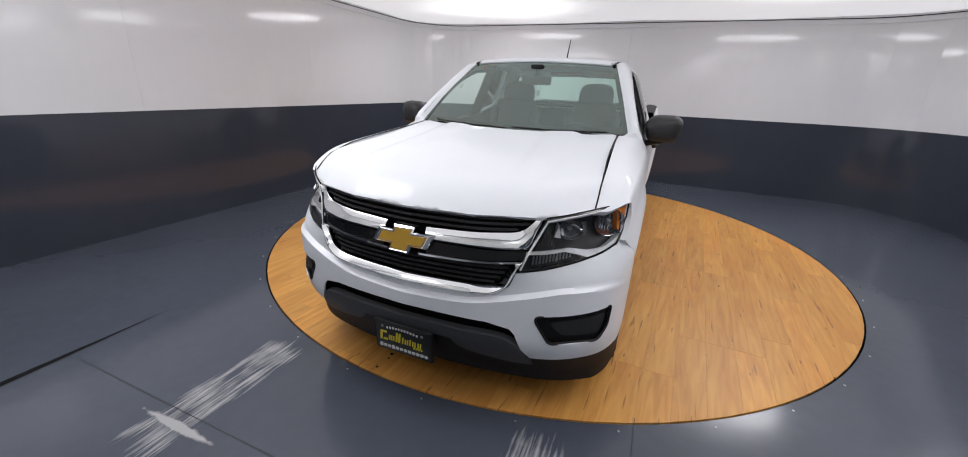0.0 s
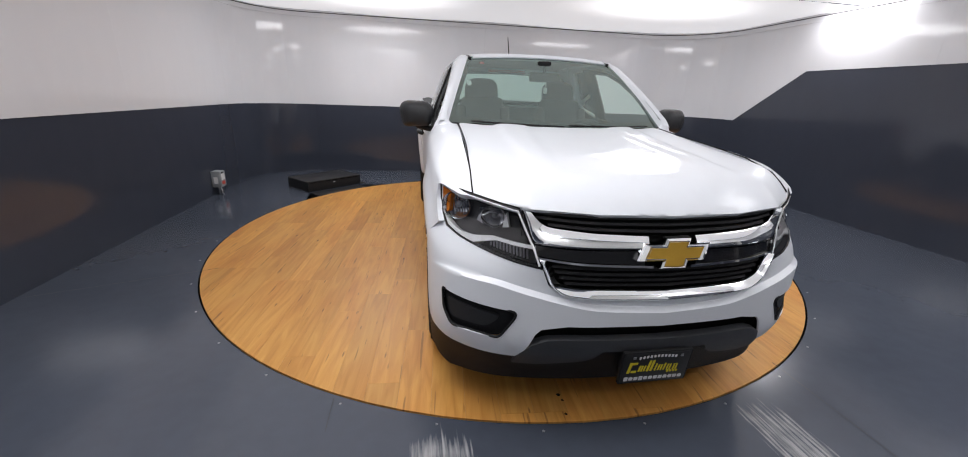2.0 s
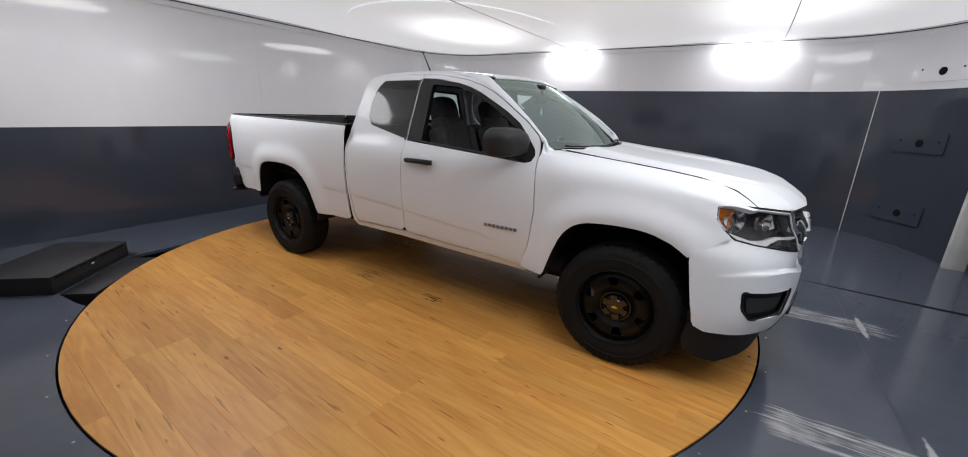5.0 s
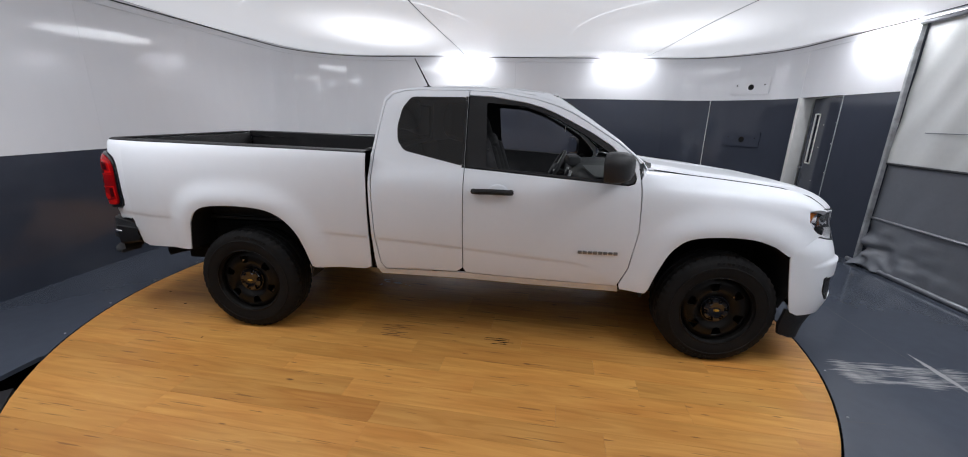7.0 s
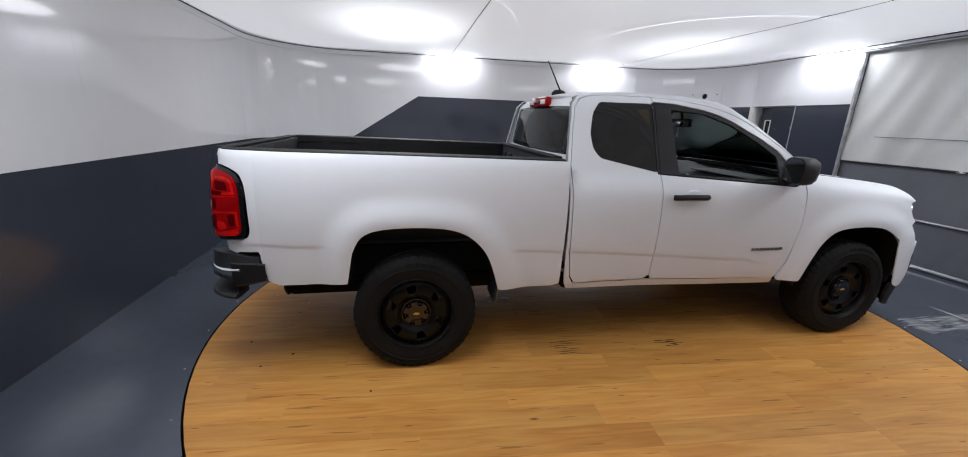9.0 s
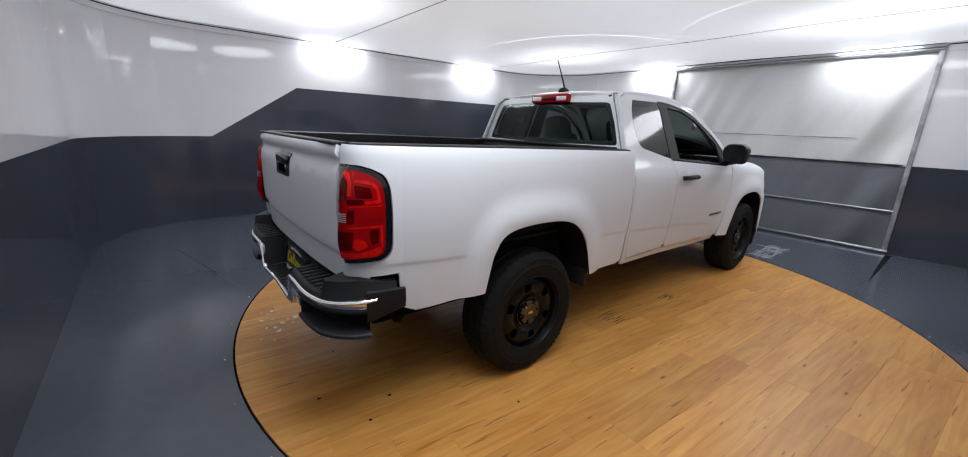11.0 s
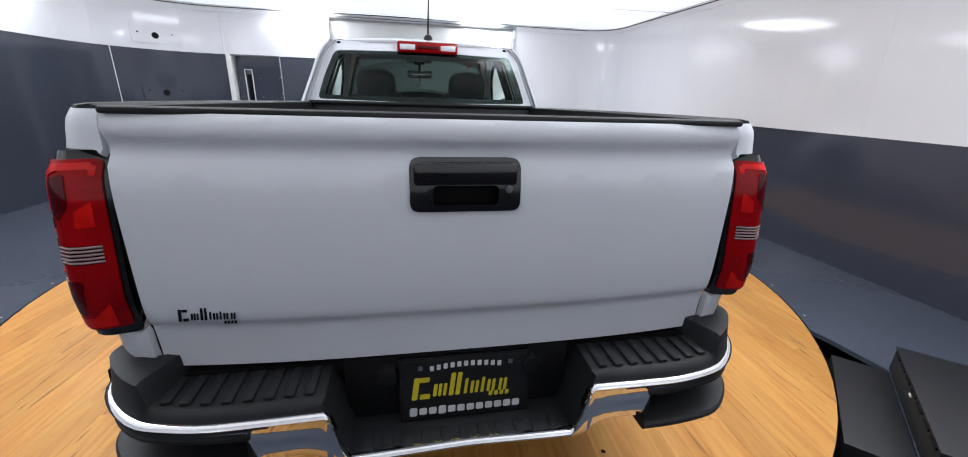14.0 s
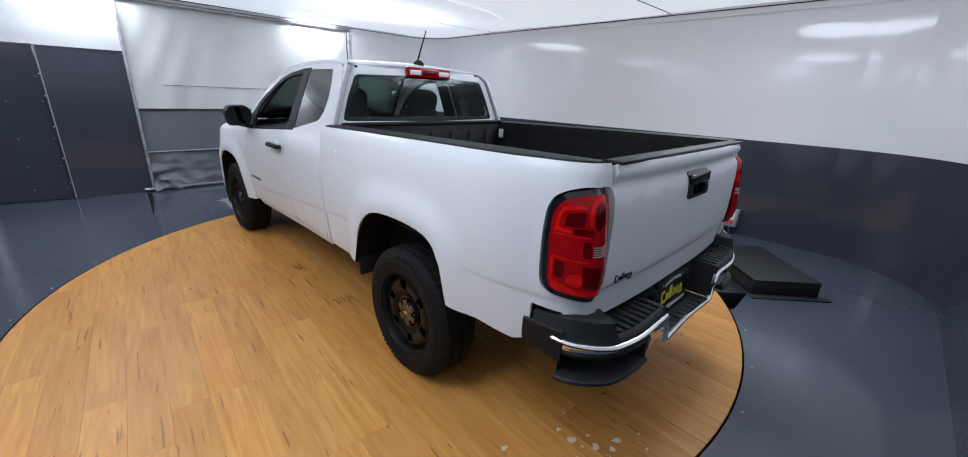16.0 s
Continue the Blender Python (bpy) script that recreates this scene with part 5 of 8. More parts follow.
# headlamps
HL = [(0.612, 1.018), (0.70, 1.029), (0.80, 1.043), (0.90, 1.052), (1.033, 1.063), (1.030, 0.99), (1.0, 0.935), (0.955, 0.890), (0.87, 0.868), (0.745, 0.843), (0.62, 0.818), (0.508, 0.800), (0.535, 0.86), (0.572, 0.93)]
for s in (1, -1):
    def on(points):
        return [(s * u, z) for u, z in points]

    hl = panel("headlamp", on(HL), front_place(0.100), M_LAMPBED, truck, step=0.04, centre=(0, -1.6, 0.8), flange=0, label="headlamp with clear lens and amber corner")
    edge_ = [(0.612, 1.018), (0.70, 1.029), (0.80, 1.043), (0.90, 1.052), (1.028, 1.060), (1.026, 0.99), (0.997, 0.938), (0.986, 0.928), (0.980, 0.935), (0.988, 0.944), (1.016, 0.992), (1.017, 1.045), (0.90, 1.036), (0.80, 1.026), (0.70, 1.012), (0.614, 1.001)]
    panel("chrome_edge", on(edge_), front_place(0.003), M_SILVER, hl, step=0.03, centre=(0, -1.6, 0.8), flange=0.02, label="bright trim along the lamp top")
    amber = [(0.942, 1.034), (1.015, 1.042), (1.014, 0.992), (0.987, 0.946), (0.974, 0.936), (0.955, 0.950), (0.950, 0.990)]
    panel("amber_reflector", on(amber), front_place(0.007), M_AMBER, hl, step=0.03, centre=(0, -1.6, 0.8), flange=0.02, label="amber corner reflector")
    low = [(0.985, 0.925), (0.945, 0.910), (0.88, 0.888), (0.80, 0.886), (0.72, 0.899), (0.62, 0.889), (0.540, 0.884), (0.536, 0.872), (0.62, 0.876), (0.70, 0.884), (0.76, 0.870), (0.80, 0.858), (0.87, 0.868), (0.952, 0.890)]
    panel("bright_strip", on(low), front_place(0.004), M_SILVER, hl, step=0.02, centre=(0, -1.6, 0.8), flange=0.03, label="silver lower trim")
    turnl = [(0.745, 0.848), (0.62, 0.824), (0.525, 0.808), (0.538, 0.868), (0.62, 0.874), (0.69, 0.882), (0.75, 0.870)]
    tl = panel("turn_lamp", on(turnl), front_place(0.030), M_GREYPL, hl, step=0.03, centre=(0, -1.6, 0.8), flange=0.02, label="ribbed turn lamp")
    for k in range(12):
        bm = bmesh.new()
        u = 0.560 + 0.014 * k
        zl = 0.806 + 0.19 * (u - 0.508)
        a = [float(q) for q in front_place(0.026)(np.array(s * u), np.array(zl + 0.010))]
        b = [float(q) for q in front_place(0.026)(np.array(s * (u + 0.004)), np.array(zl + 0.046))]
        tube(bm, [a, b], 0.0042, 6)
        part("rib", bm, M_DULL, hl)
    # black gasket round the lens, a joint across the amber corner
    bm = bmesh.new()
    tube(bm, [tuple(float(q) for q in front_place(0.001)(np.array(u), np.array(z))) for u, z in dense(on(HL), 0.04)], 0.0050, 6, closed=True)
    part("lamp_gasket", bm, M_GLOSSBLACK, hl, "black gasket round the lens")
    bm = bmesh.new()
    tube(bm, [tuple(float(q) for q in front_place(0.005)(np.array(s * u), np.array(z))) for u, z in ((0.953, 0.984), (0.98, 0.986), (1.012, 0.990))], 0.0018, 6)
    part("amber_joint", bm, M_GLOSSBLACK, hl)
    # dark walls of the lamp's chamber
    vs, fs = [], []
    loop_ = dense(on(HL), 0.05)
    for u, z in loop_:
        for depth in (0.002, 0.100):
            vs.append(tuple(float(q) for q in front_place(depth)(np.array(u), np.array(z))))
    for k in range(len(loop_)):
        k2 = (k + 1) % len(loop_)
        fs.append((2 * k, 2 * k2, 2 * k2 + 1, 2 * k + 1))
    mesh_object("lamp_wall", vs, fs, M_LAMPBED, hl)
    for uc, zc_, r, tilt, flutes in ((0.880, 0.975, 0.058, 34, 7), (0.700, 0.962, 0.044, 26, 0)):
        q = [float(v) for v in front_place(0.066)(np.array(s * uc), np.array(zc_))]
        turn_ = Matrix.Translation(q) @ Matrix.Rotation(radians(90 + s * tilt), 4, "Z") @ Matrix.Diagonal((-1, 1.15, 1, 1))
        bm = lathe([(0.001, -0.018), (r * 0.35, -0.014), (r * 0.65, -0.002), (r * 0.86, 0.012), (r, 0.026), (r * 1.05, 0.028), (r * 1.06, -0.02), (0.001, -0.03)], 32)
        bmesh.ops.transform(bm, matrix=turn_, verts=bm.verts[:])
        cup = part("reflector_cup", bm, M_BOWL, hl, "chrome reflector bowl")
        # Every other flute is brighter chrome, standing in for reflections in the bowl.
        for k in range(flutes):
            yy = r * (-0.82 + 1.35 * k / (flutes - 1))
            hh = r * math.sqrt(max(0.05, 0.86 - (yy / r) ** 2))
            bm = bmesh.new()
            box_mesh(bm, 0.012 - 0.018 * (1 - (yy / r) ** 2), yy, -0.1 * hh, 0.012, r * 0.13, hh * 1.5, 0.003)
            bmesh.ops.transform(bm, matrix=turn_, verts=bm.verts[:])
            part("reflector_flute", bm, M_CHROME if k % 2 else M_BOWL, cup)
        bm = bmesh.new()
        bmesh.ops.create_uvsphere(bm, u_segments=14, v_segments=8, radius=r * 0.24, matrix=turn_ @ Matrix.Translation((0.004, 0, 0)))
        part("bulb_shield", bm, M_DULL, cup)
    # bright angular facets of the inner lamp
    for pts_, mat_ in (([(0.748, 0.992), (0.775, 0.990), (0.785, 0.935), (0.760, 0.925)], M_BOWL), ([(0.655, 0.985), (0.640, 0.930), (0.668, 0.925)], M_SILVER), ([(0.600, 0.975), (0.628, 0.985), (0.618, 0.915), (0.586, 0.905)], M_GREYPL)):
        panel("reflector_facet", on(pts_), front_place(0.045), mat_, hl, step=0.03, centre=(0, -1.6, 0.8), flange=0.02)
    bm = bmesh.new()
    fpt = front_place(-0.003)
    tube(bm, [tuple(float(v) for v in fpt(np.array(s * u), np.array(z))) for u, z in ((0.520, 0.812), (0.545, 0.874), (0.580, 0.936), (0.618, 1.010), (0.70, 1.022), (0.80, 1.036), (0.90, 1.046), (1.022, 1.056))], 0.0045, 8)
    part("lens_edge", bm, M_SILVER, hl, "bright edge along the lamp")
    bm = bmesh.new()
    fpt = front_place(-0.001)
    tube(bm, [tuple(float(v) for v in fpt(np.array(s * u), np.array(z))) for u, z in ((0.612, 1.023), (0.70, 1.034), (0.80, 1.048), (0.90, 1.057), (1.034, 1.068), (1.036, 1.05), (1.034, 0.99), (1.004, 0.932), (0.957, 0.886))], 0.0034, 6)
    part("lamp_gap", bm, M_DARK, hl, "dark gap round the lamp")
    ln = panel("lens", on(HL), front_place(-0.003), M_CLEAR, hl, step=0.05, centre=(0, -1.6, 0.8), flange=0, label="clear lens")
    ln.visible_shadow = False

# dealer plates: unreadable marks as plain shapes
M_PLATE = material("black_plate", (0.012, 0.012, 0.013), 0.35, vary=0.2)


def slanted_bars(bars, shear, depth):
    """A bmesh of upright bars (x, z, width, height), leaning by shear, with a little depth."""
    bm = bmesh.new()
    for x, z, w, h in bars:
        c = min(w, h) * 0.16
        ring_ = [(-w / 2 + c, -h / 2), (w / 2 - c, -h / 2), (w / 2, -h / 2 + c), (w / 2, h / 2 - c), (w / 2 - c, h / 2), (-w / 2 + c, h / 2), (-w / 2, h / 2 - c), (-w / 2, -h / 2 + c)]
        f, b = ([bm.verts.new((x + p + shear * q, y, z + q)) for p, q in ring_] for y in (-depth, 0))
        bm.faces.new(f)
        for k in range(8):
            bm.faces.new((f[k], b[k], b[(k + 1) % 8], f[(k + 1) % 8]))
    bmesh.ops.recalc_face_normals(bm, faces=bm.faces[:])
    return bm


# left edge, width, height and lift of each bar of the dealer's word mark, in parts of its length
MARK = [(0.00, 0.055, 0.235, 0.0), (0.065, 0.10, 0.05, 0.09), (0.065, 0.10, 0.05, -0.09), (0.20, 0.035, 0.13, -0.03), (0.25, 0.03, 0.13, -0.03), (0.30, 0.03, 0.13, -0.03), (0.365, 0.045, 0.24, 0.02), (0.43, 0.045, 0.24, 0.02),
        (0.51, 0.03, 0.16, -0.015), (0.57, 0.03, 0.13, -0.03), (0.62, 0.03, 0.13, -0.03), (0.68, 0.03, 0.16, -0.015), (0.74, 0.03, 0.13, -0.03), (0.79, 0.03, 0.13, -0.03), (0.86, 0.03, 0.13, -0.03), (0.91, 0.03, 0.13, -0.03)]


def dealer_plate(at, tilt, w, h, face):
    """A black plate with a yellow word mark and white lines, as plain shapes; face: +1 looks to the back, -1 to the front."""
    pl = new("licence_plate")
    pl.parent = truck
    tagged(pl, "black dealer plate with yellow and white print")
    pl.matrix_basis = Matrix.Translation(at) @ Matrix.Rotation(radians(tilt) * face, 4, "X") @ Matrix.Rotation(radians(0 if face < 0 else 180), 4, "Z")
    bm = bmesh.new()
    box_mesh(bm, 0, 0, 0, w, 0.008, h, 0.003)
    part("plate", bm, M_PLATE, pl)
    lw = 0.80 * w
    for bar in [(-0.42 * w + (x0 + bw / 2) * lw, 0.03 * h + dz * lw, bw * lw, bh * lw) for x0, bw, bh, dz in MARK] + [(0.20 * w + 0.045 * w * k, -0.16 * h, 0.030 * w, 0.075 * h) for k in range(4)]:
        part("yellow_bar", slanted_bars([bar], 0.15, 0.0052), M_YELLOW, pl, smooth=False)
    for bar in [(-0.27 * w + 0.054 * w * k, 0.39 * h + 0.05 * h * math.cos((k - 5) * 0.28) - 0.045 * h, 0.032 * w, 0.085 * h) for k in range(11)]:
        part("upper_bar", slanted_bars([bar], 0.05, 0.0052), M_WHITEPRINT, pl, smooth=False)
    for bar in [(-0.42 * w + 0.0755 * w * k, -0.36 * h, 0.060 * w, (0.14 if k in (0, 3) else 0.11) * h) for k in range(12)]:
        part("lower_bar", slanted_bars([bar], 0.05, 0.0052), M_WHITEPRINT, pl, smooth=False)
    for sx in (-1, 1):
        box("plate_screw", (sx * 0.36 * w, -0.0052, 0.37 * h), (0.012, 0.004, 0.012), M_DULL, pl, 0.001)
    bm = bmesh.new()
    box_mesh(bm, 0, 0.006, 0.5 * h, w * 1.04, 0.016, 0.012, 0.003)
    box_mesh(bm, 0, 0.006, -0.5 * h, w * 1.04, 0.016, 0.012, 0.003)
    for sx in (-1, 1):
        box_mesh(bm, sx * w * 0.51, 0.006, 0, 0.010, 0.016, h, 0.003)
    part("plate_holder", bm, M_BLACK, pl)


dealer_plate((0.0, -2.548, 0.372), -6, 0.30, 0.155, -1)
box("plate_bracket", (0, -2.505, 0.372), (0.27, 0.07, 0.125), M_BLACK, truck, 0.012, "black plate bracket")

# --- wheels ---
def wheel(sx, y):
    hub = new("wheel")
    hub.parent = truck
    tagged(hub, "black steel wheel with road tyre")
    hub.matrix_basis = Matrix.Translation((sx * 0.792, y, HUB_Z)) @ (Matrix.Rotation(math.pi, 4, "Z") if sx < 0 else Matrix())
    prof = [(0.222, 0.098), (0.232, 0.112), (0.262, 0.122), (0.300, 0.126), (0.335, 0.120), (0.358, 0.108), (0.370, 0.092)]
    R = TYRE_R
    tread = []
    for x in (0.086, 0.060, 0.056, 0.052, 0.048, 0.016, 0.012, -0.012, -0.016, -0.048, -0.052, -0.056, -0.060, -0.086):
        groove = any(abs(x - g) < 0.0035 for g in (0.054, 0.014, -0.014, -0.054)) and abs(abs(x) - 0.056) > 0 and (abs(x) in (0.052, 0.056, 0.012))
        tread.append((R - 0.009 if groove else R - 0.0025 * (abs(x) / 0.086) ** 2, x))
    full = prof + tread + [(r, -x) for r, x in prof[::-1]]
    n = 144
    bm = bmesh.new()
    rings = []
    for i, (r, x) in enumerate(full):
        ring_v = []
        for k in range(n):
            rr_ = r
            if r > 0.345 and abs(x) > 0.055:
                rr_ = r - (0.006 if (k % 3 == 0) else 0.0)
            elif r > 0.37 and 0.016 < abs(x) < 0.05 and (k + (1 if x > 0 else 0)) % 4 == 0:
                rr_ = r - 0.004
            a = 2 * math.pi * (k + 2.5 * x / 0.1) / n
            ring_v.append(bm.verts.new((x, rr_ * math.cos(a), rr_ * math.sin(a))))
        rings.append(ring_v)
    for a, b in zip(rings, rings[1:]):
        for k in range(n):
            bm.faces.new((a[k], b[k], b[(k + 1) % n], a[(k + 1) % n]))
    bmesh.ops.recalc_face_normals(bm, faces=bm.faces[:])
    part("tyre", bm, M_RUBBER, hub, "black road tyre", angle=30)
    # raised sidewall rings
    bm = lathe([(0.300, 0.1255), (0.303, 0.129), (0.308, 0.129), (0.311, 0.1245)], 96)
    part("sidewall_ring", bm, M_RUBBER, hub)
    # moulded sidewall marks, too worn to read
    bm = bmesh.new()
    for a0, count_ in ((62, 8), (228, 9), (300, 5)):
        for k in range(count_):
            a = radians(a0 + 5.2 * k)
            box_mesh(bm, 0.1215, 0.334 * math.cos(a), 0.334 * math.sin(a), 0.006, 0.020 if k % 3 else 0.012, 0.018, 0.002, Matrix.Rotation(a + math.pi / 2, 3, "X"), 1)
    tagged(part("sidewall_marking", bm, M_RUBBER, hub), kind="stuff")
    # rim barrel and lip
    bm = lathe([(0.236, 0.108), (0.240, 0.116), (0.233, 0.119), (0.228, 0.108), (0.223, 0.080), (0.214, 0.040), (0.206, -0.10), (0.236, -0.108)], 64)
    part("rim", bm, M_RIM, hub, "black steel rim")
    # pressed disc with oval holes
    face_x = smooth_curve([(0.0, 0.062), (0.06, 0.062), (0.095, 0.062), (0.118, 0.080), (0.145, 0.092), (0.180, 0.090), (0.208, 0.076), (0.224, 0.064)])
    circ = [(0.223 * math.cos(2 * math.pi * k / 64), 0.223 * math.sin(2 * math.pi * k / 64)) for k in range(64)]
    holes = []
    for k in range(6):
        a = radians(40 + 60 * k)
        rad, tan = (math.cos(a), math.sin(a)), (-math.sin(a), math.cos(a))
        holes.append([(r_ * rad[0] + w_ * tan[0], r_ * rad[1] + w_ * tan[1]) for r_, w_ in rounded([(0.130, -0.020), (0.186, -0.035), (0.186, 0.035), (0.130, 0.020)], 0.014, 4)])
    panel("wheel_disc", circ, lambda a, b: (face_x(np.hypot(a, b)), a, b), M_RIM, hub, holes=holes, step=0.014, flange=0.008, centre=(-1, 0, 0), label="pressed steel wheel disc with six openings")
    bm = bmesh.new()
    rings = []
    for scale_, depth in ((1.0, 0.060), (1.0, 0.088), (0.95, 0.094), (0.60, 0.097), (0.55, 0.0955), (0.2, 0.0955)):
        ring_v = []
        for k in range(96):
            a = 2 * math.pi * k / 96
            off = abs((math.degrees(a) - 70 + 30) % 60 - 30)
            notch = 0.026 * float(step01((15 - off) / 7)) * (1 if scale_ > 0.9 else 0)
            r_ = (0.080 - notch) * scale_
            ring_v.append(bm.verts.new((depth, r_ * math.cos(a), r_ * math.sin(a))))
        rings.append(ring_v)
    for ra, rb in zip(rings, rings[1:]):
        for k in range(96):
            bm.faces.new((ra[k], rb[k], rb[(k + 1) % 96], ra[(k + 1) % 96]))
    bm.faces.new(rings[-1])
    bmesh.ops.recalc_face_normals(bm, faces=bm.faces[:])
    cap = part("hub_cap", bm, M_GLOSSBLACK, hub, "black hub cap with six notches for the nuts")
    bm = lathe([(0.082, 0.060), (0.086, 0.078), (0.090, 0.078), (0.094, 0.060)], 48)
    part("cap_ring", bm, M_GLOSSBLACK, hub)
    bm = bmesh.new()
    box_mesh(bm, 0.0985, 0, 0.0, 0.004, 0.036, 0.010, 0.001)
    box_mesh(bm, 0.0985, 0, 0.0, 0.0042, 0.014, 0.017, 0.001)
    part("cap_emblem", bm, M_GOLD, cap)
    for k in range(6):
        a = radians(70 + 60 * k)
        bm = lathe([(0.001, 0.026), (0.006, 0.025), (0.0095, 0.020), (0.0105, 0.0), (0.001, 0.0)], 6)
        bmesh.ops.translate(bm, verts=bm.verts[:], vec=(0.064, 0.066 * math.cos(a), 0.066 * math.sin(a)))
        part("wheel_nut", bm, M_GLOSSBLACK, cap)
    # brake drum or disc behind
    bm = lathe([(0.001, 0.01), (0.15, 0.01), (0.15, -0.04), (0.001, -0.04)], 40)
    part("brake_disc", bm, M_DARK, hub, "dark brake disc")


for sx in (-1, 1):
    for y in (AX_F, AX_R):
        wheel(sx, y)


# --- cargo bed and tail ---
bed_top = smooth_curve([(0.70, 1.322), (1.2, 1.332), (1.9, 1.344), (2.62, 1.354)])


corner_yr = smooth_curve([(0.70, 2.672), (0.86, 2.690), (1.15, 2.694), (1.25, 2.688), (1.28, 2.676), (1.32, 2.676), (1.36, 2.660)])
lamp_yr = smooth_curve([(0.84, 2.705), (0.90, 2.723), (0.96, 2.731), (1.05, 2.724), (1.15, 2.715), (1.22, 2.705), (1.245, 2.690), (1.28, 2.672)])
CORNER_U = np.linspace(0, 1, 80)


def corner_at(u, z, yr, power, lift=0.0, inner=0.730):
    """A point of the rounded rear corner: u runs from the tailgate gap round to the bed side."""
    u = np.clip(u, 0.0, 1.0)
    c, q = np.cos(u * math.pi / 2) ** (2 / power), np.sin(u * math.pi / 2) ** (2 / power)
    y = 2.47 + (yr + lift - 2.47) * c
    return inner + (side_bed(1)(2.47 + 0.35 * (y - 2.47), z)[0] + lift - inner) * q, y, z


def along(power):
    """Turns a length measured round the corner into u."""
    x, y, z = corner_at(CORNER_U, np.full(80, 1.05), 2.70, power)
    d = np.concatenate([[0], np.cumsum(np.hypot(np.diff(x), np.diff(y)))])
    return (lambda w: np.interp(w, d, CORNER_U)), float(d[-1])


body_u, BODY_W = along(2.3)
lamp_u, LAMP_W = along(3.2)


def bed_inside(s):
    # inner wall, rail cap and hidden frame of the bed
    vs, fs = [], []
    ys = list(np.linspace(0.72, 2.46, 18)) + [2.50, 2.54, 2.57, 2.60, 2.625, 2.645]
    cx_, cy_, cz_ = corner_at(CORNER_U, np.full(80, 1.345), 2.662, 2.3)
    for y in ys:
        zt = float(bed_top(min(y, 2.62)))
        xo = 0.872 - 0.055 * float(step01((y - 2.2) / 0.45)) ** 1.5 if y < 2.47 else float(np.interp(y, cy_[::-1], cx_[::-1])) - 0.001
        vs += [(s * xo, y, zt - 0.010), (s * (xo - 0.006), y, zt + 0.002), (s * (xo - 0.03), y, zt + 0.006), (s * 0.755, y, zt + 0.005), (s * 0.735, y, zt), (s * 0.735, y, zt - 0.05)]
    for k in range(len(ys) - 1):
        for j in range(5):
            fs.append((6 * k + j, 6 * k + j + 1, 6 * k + j + 7, 6 * k + j + 6))
    fs.append(tuple(range(6 * len(ys) - 6, 6 * len(ys))))
    mesh_object("bed_rail_cap", vs, fs, M_BLACK, truck, "black plastic bed rail cap")
    # inner wall with pressed steps and a wheel box
    bm = bmesh.new()
    prof = [(0.745, 1.30), (0.745, 1.12), (0.725, 1.10), (0.725, 0.80)]
    n = 24
    rows = []
    for k in range(n + 1):
        y = 0.72 + (2.63 - 0.72) * k / n
        rows.append([bm.verts.new((s * (x - (0.012 if k % 4 == 1 else 0)), y, z)) for x, z in prof])
    for a, b in zip(rows, rows[1:]):
        for j in range(3):
            bm.faces.new((a[j], a[j + 1], b[j + 1], b[j]))
    part("bed_inner_wall", bm, M_BLACK, truck, "black lined inner bed wall")
    bm = bmesh.new()
    box_mesh(bm, s * 0.63, AX_R, 0.93, 0.22, 0.80, 0.26, 0.05)
    part("wheel_box", bm, M_BLACK, truck)


mirror_pair(bed_inside)
bed_floor = box("bed_floor", (0, 1.675, 0.80), (1.50, 1.93, 0.02), M_BLACK, truck, 0, "black ribbed bed liner floor")
for k in range(15):
    box("floor_rib", (-0.70 + 0.1 * k, 1.675, 0.815), (0.062, 1.92, 0.02), M_BLACK, bed_floor, 0.006)
bed_front = box("bed_front_wall", (0, 0.725, 1.06), (1.48, 0.03, 0.52), M_BLACK, truck, 0.008, "black lined front wall of the bed")
for k in range(7):
    box("wall_rib", (-0.6 + 0.2 * k, 0.745, 1.05), (0.09, 0.02, 0.42), M_BLACK, bed_front, 0.008)
box("bed_front_rail", (0, 0.728, 1.328), (1.50, 0.06, 0.02), M_BLACK, truck, 0.008)
bm = bmesh.new()
box_mesh(bm, -0.70, 0.80, 1.23, 0.012, 0.05, 0.075, 0.004)
part("cargo_bracket", bm, M_WHITETRIM, truck, "pale metal cargo bracket")

tail_y = smooth_curve([(0.74, 2.700), (0.862, 2.704), (0.888, 2.722), (1.0, 2.728), (1.15, 2.729), (1.235, 2.722), (1.272, 2.702), (1.288, 2.706), (1.305, 2.722), (1.328, 2.722), (1.352, 2.708)])


def tail_place(x, z):
    return x, tail_y(z) - 0.03 * (np.abs(x) / 0.72) ** 3, z


TG = [(0.721, 0.750), (0.723, 0.90), (0.722, 1.24), (0.720, 1.285), (0.718, 1.348), (-0.718, 1.348), (-0.720, 1.285), (-0.722, 1.24), (-0.723, 0.90), (-0.721, 0.750)]
HND = rounded([(0.127, 1.265), (-0.127, 1.265), (-0.127, 1.145), (0.127, 1.145)], 0.022)
TROWS = [(x, z) for x in np.arange(-0.72, 0.73, 0.03) for z in (0.850, 0.862, 0.870, 0.880, 0.890, 1.235, 1.255, 1.272, 1.280, 1.288, 1.297, 1.305, 1.318, 1.328, 1.340)]
tg = panel("tailgate", TG, tail_place, M_PAINT, truck, holes=(HND,), step=0.035, centre=(0, 1.6, 1.0), flange=0.03, label="white tailgate", extra=TROWS, angle=60)
bm = bmesh.new()
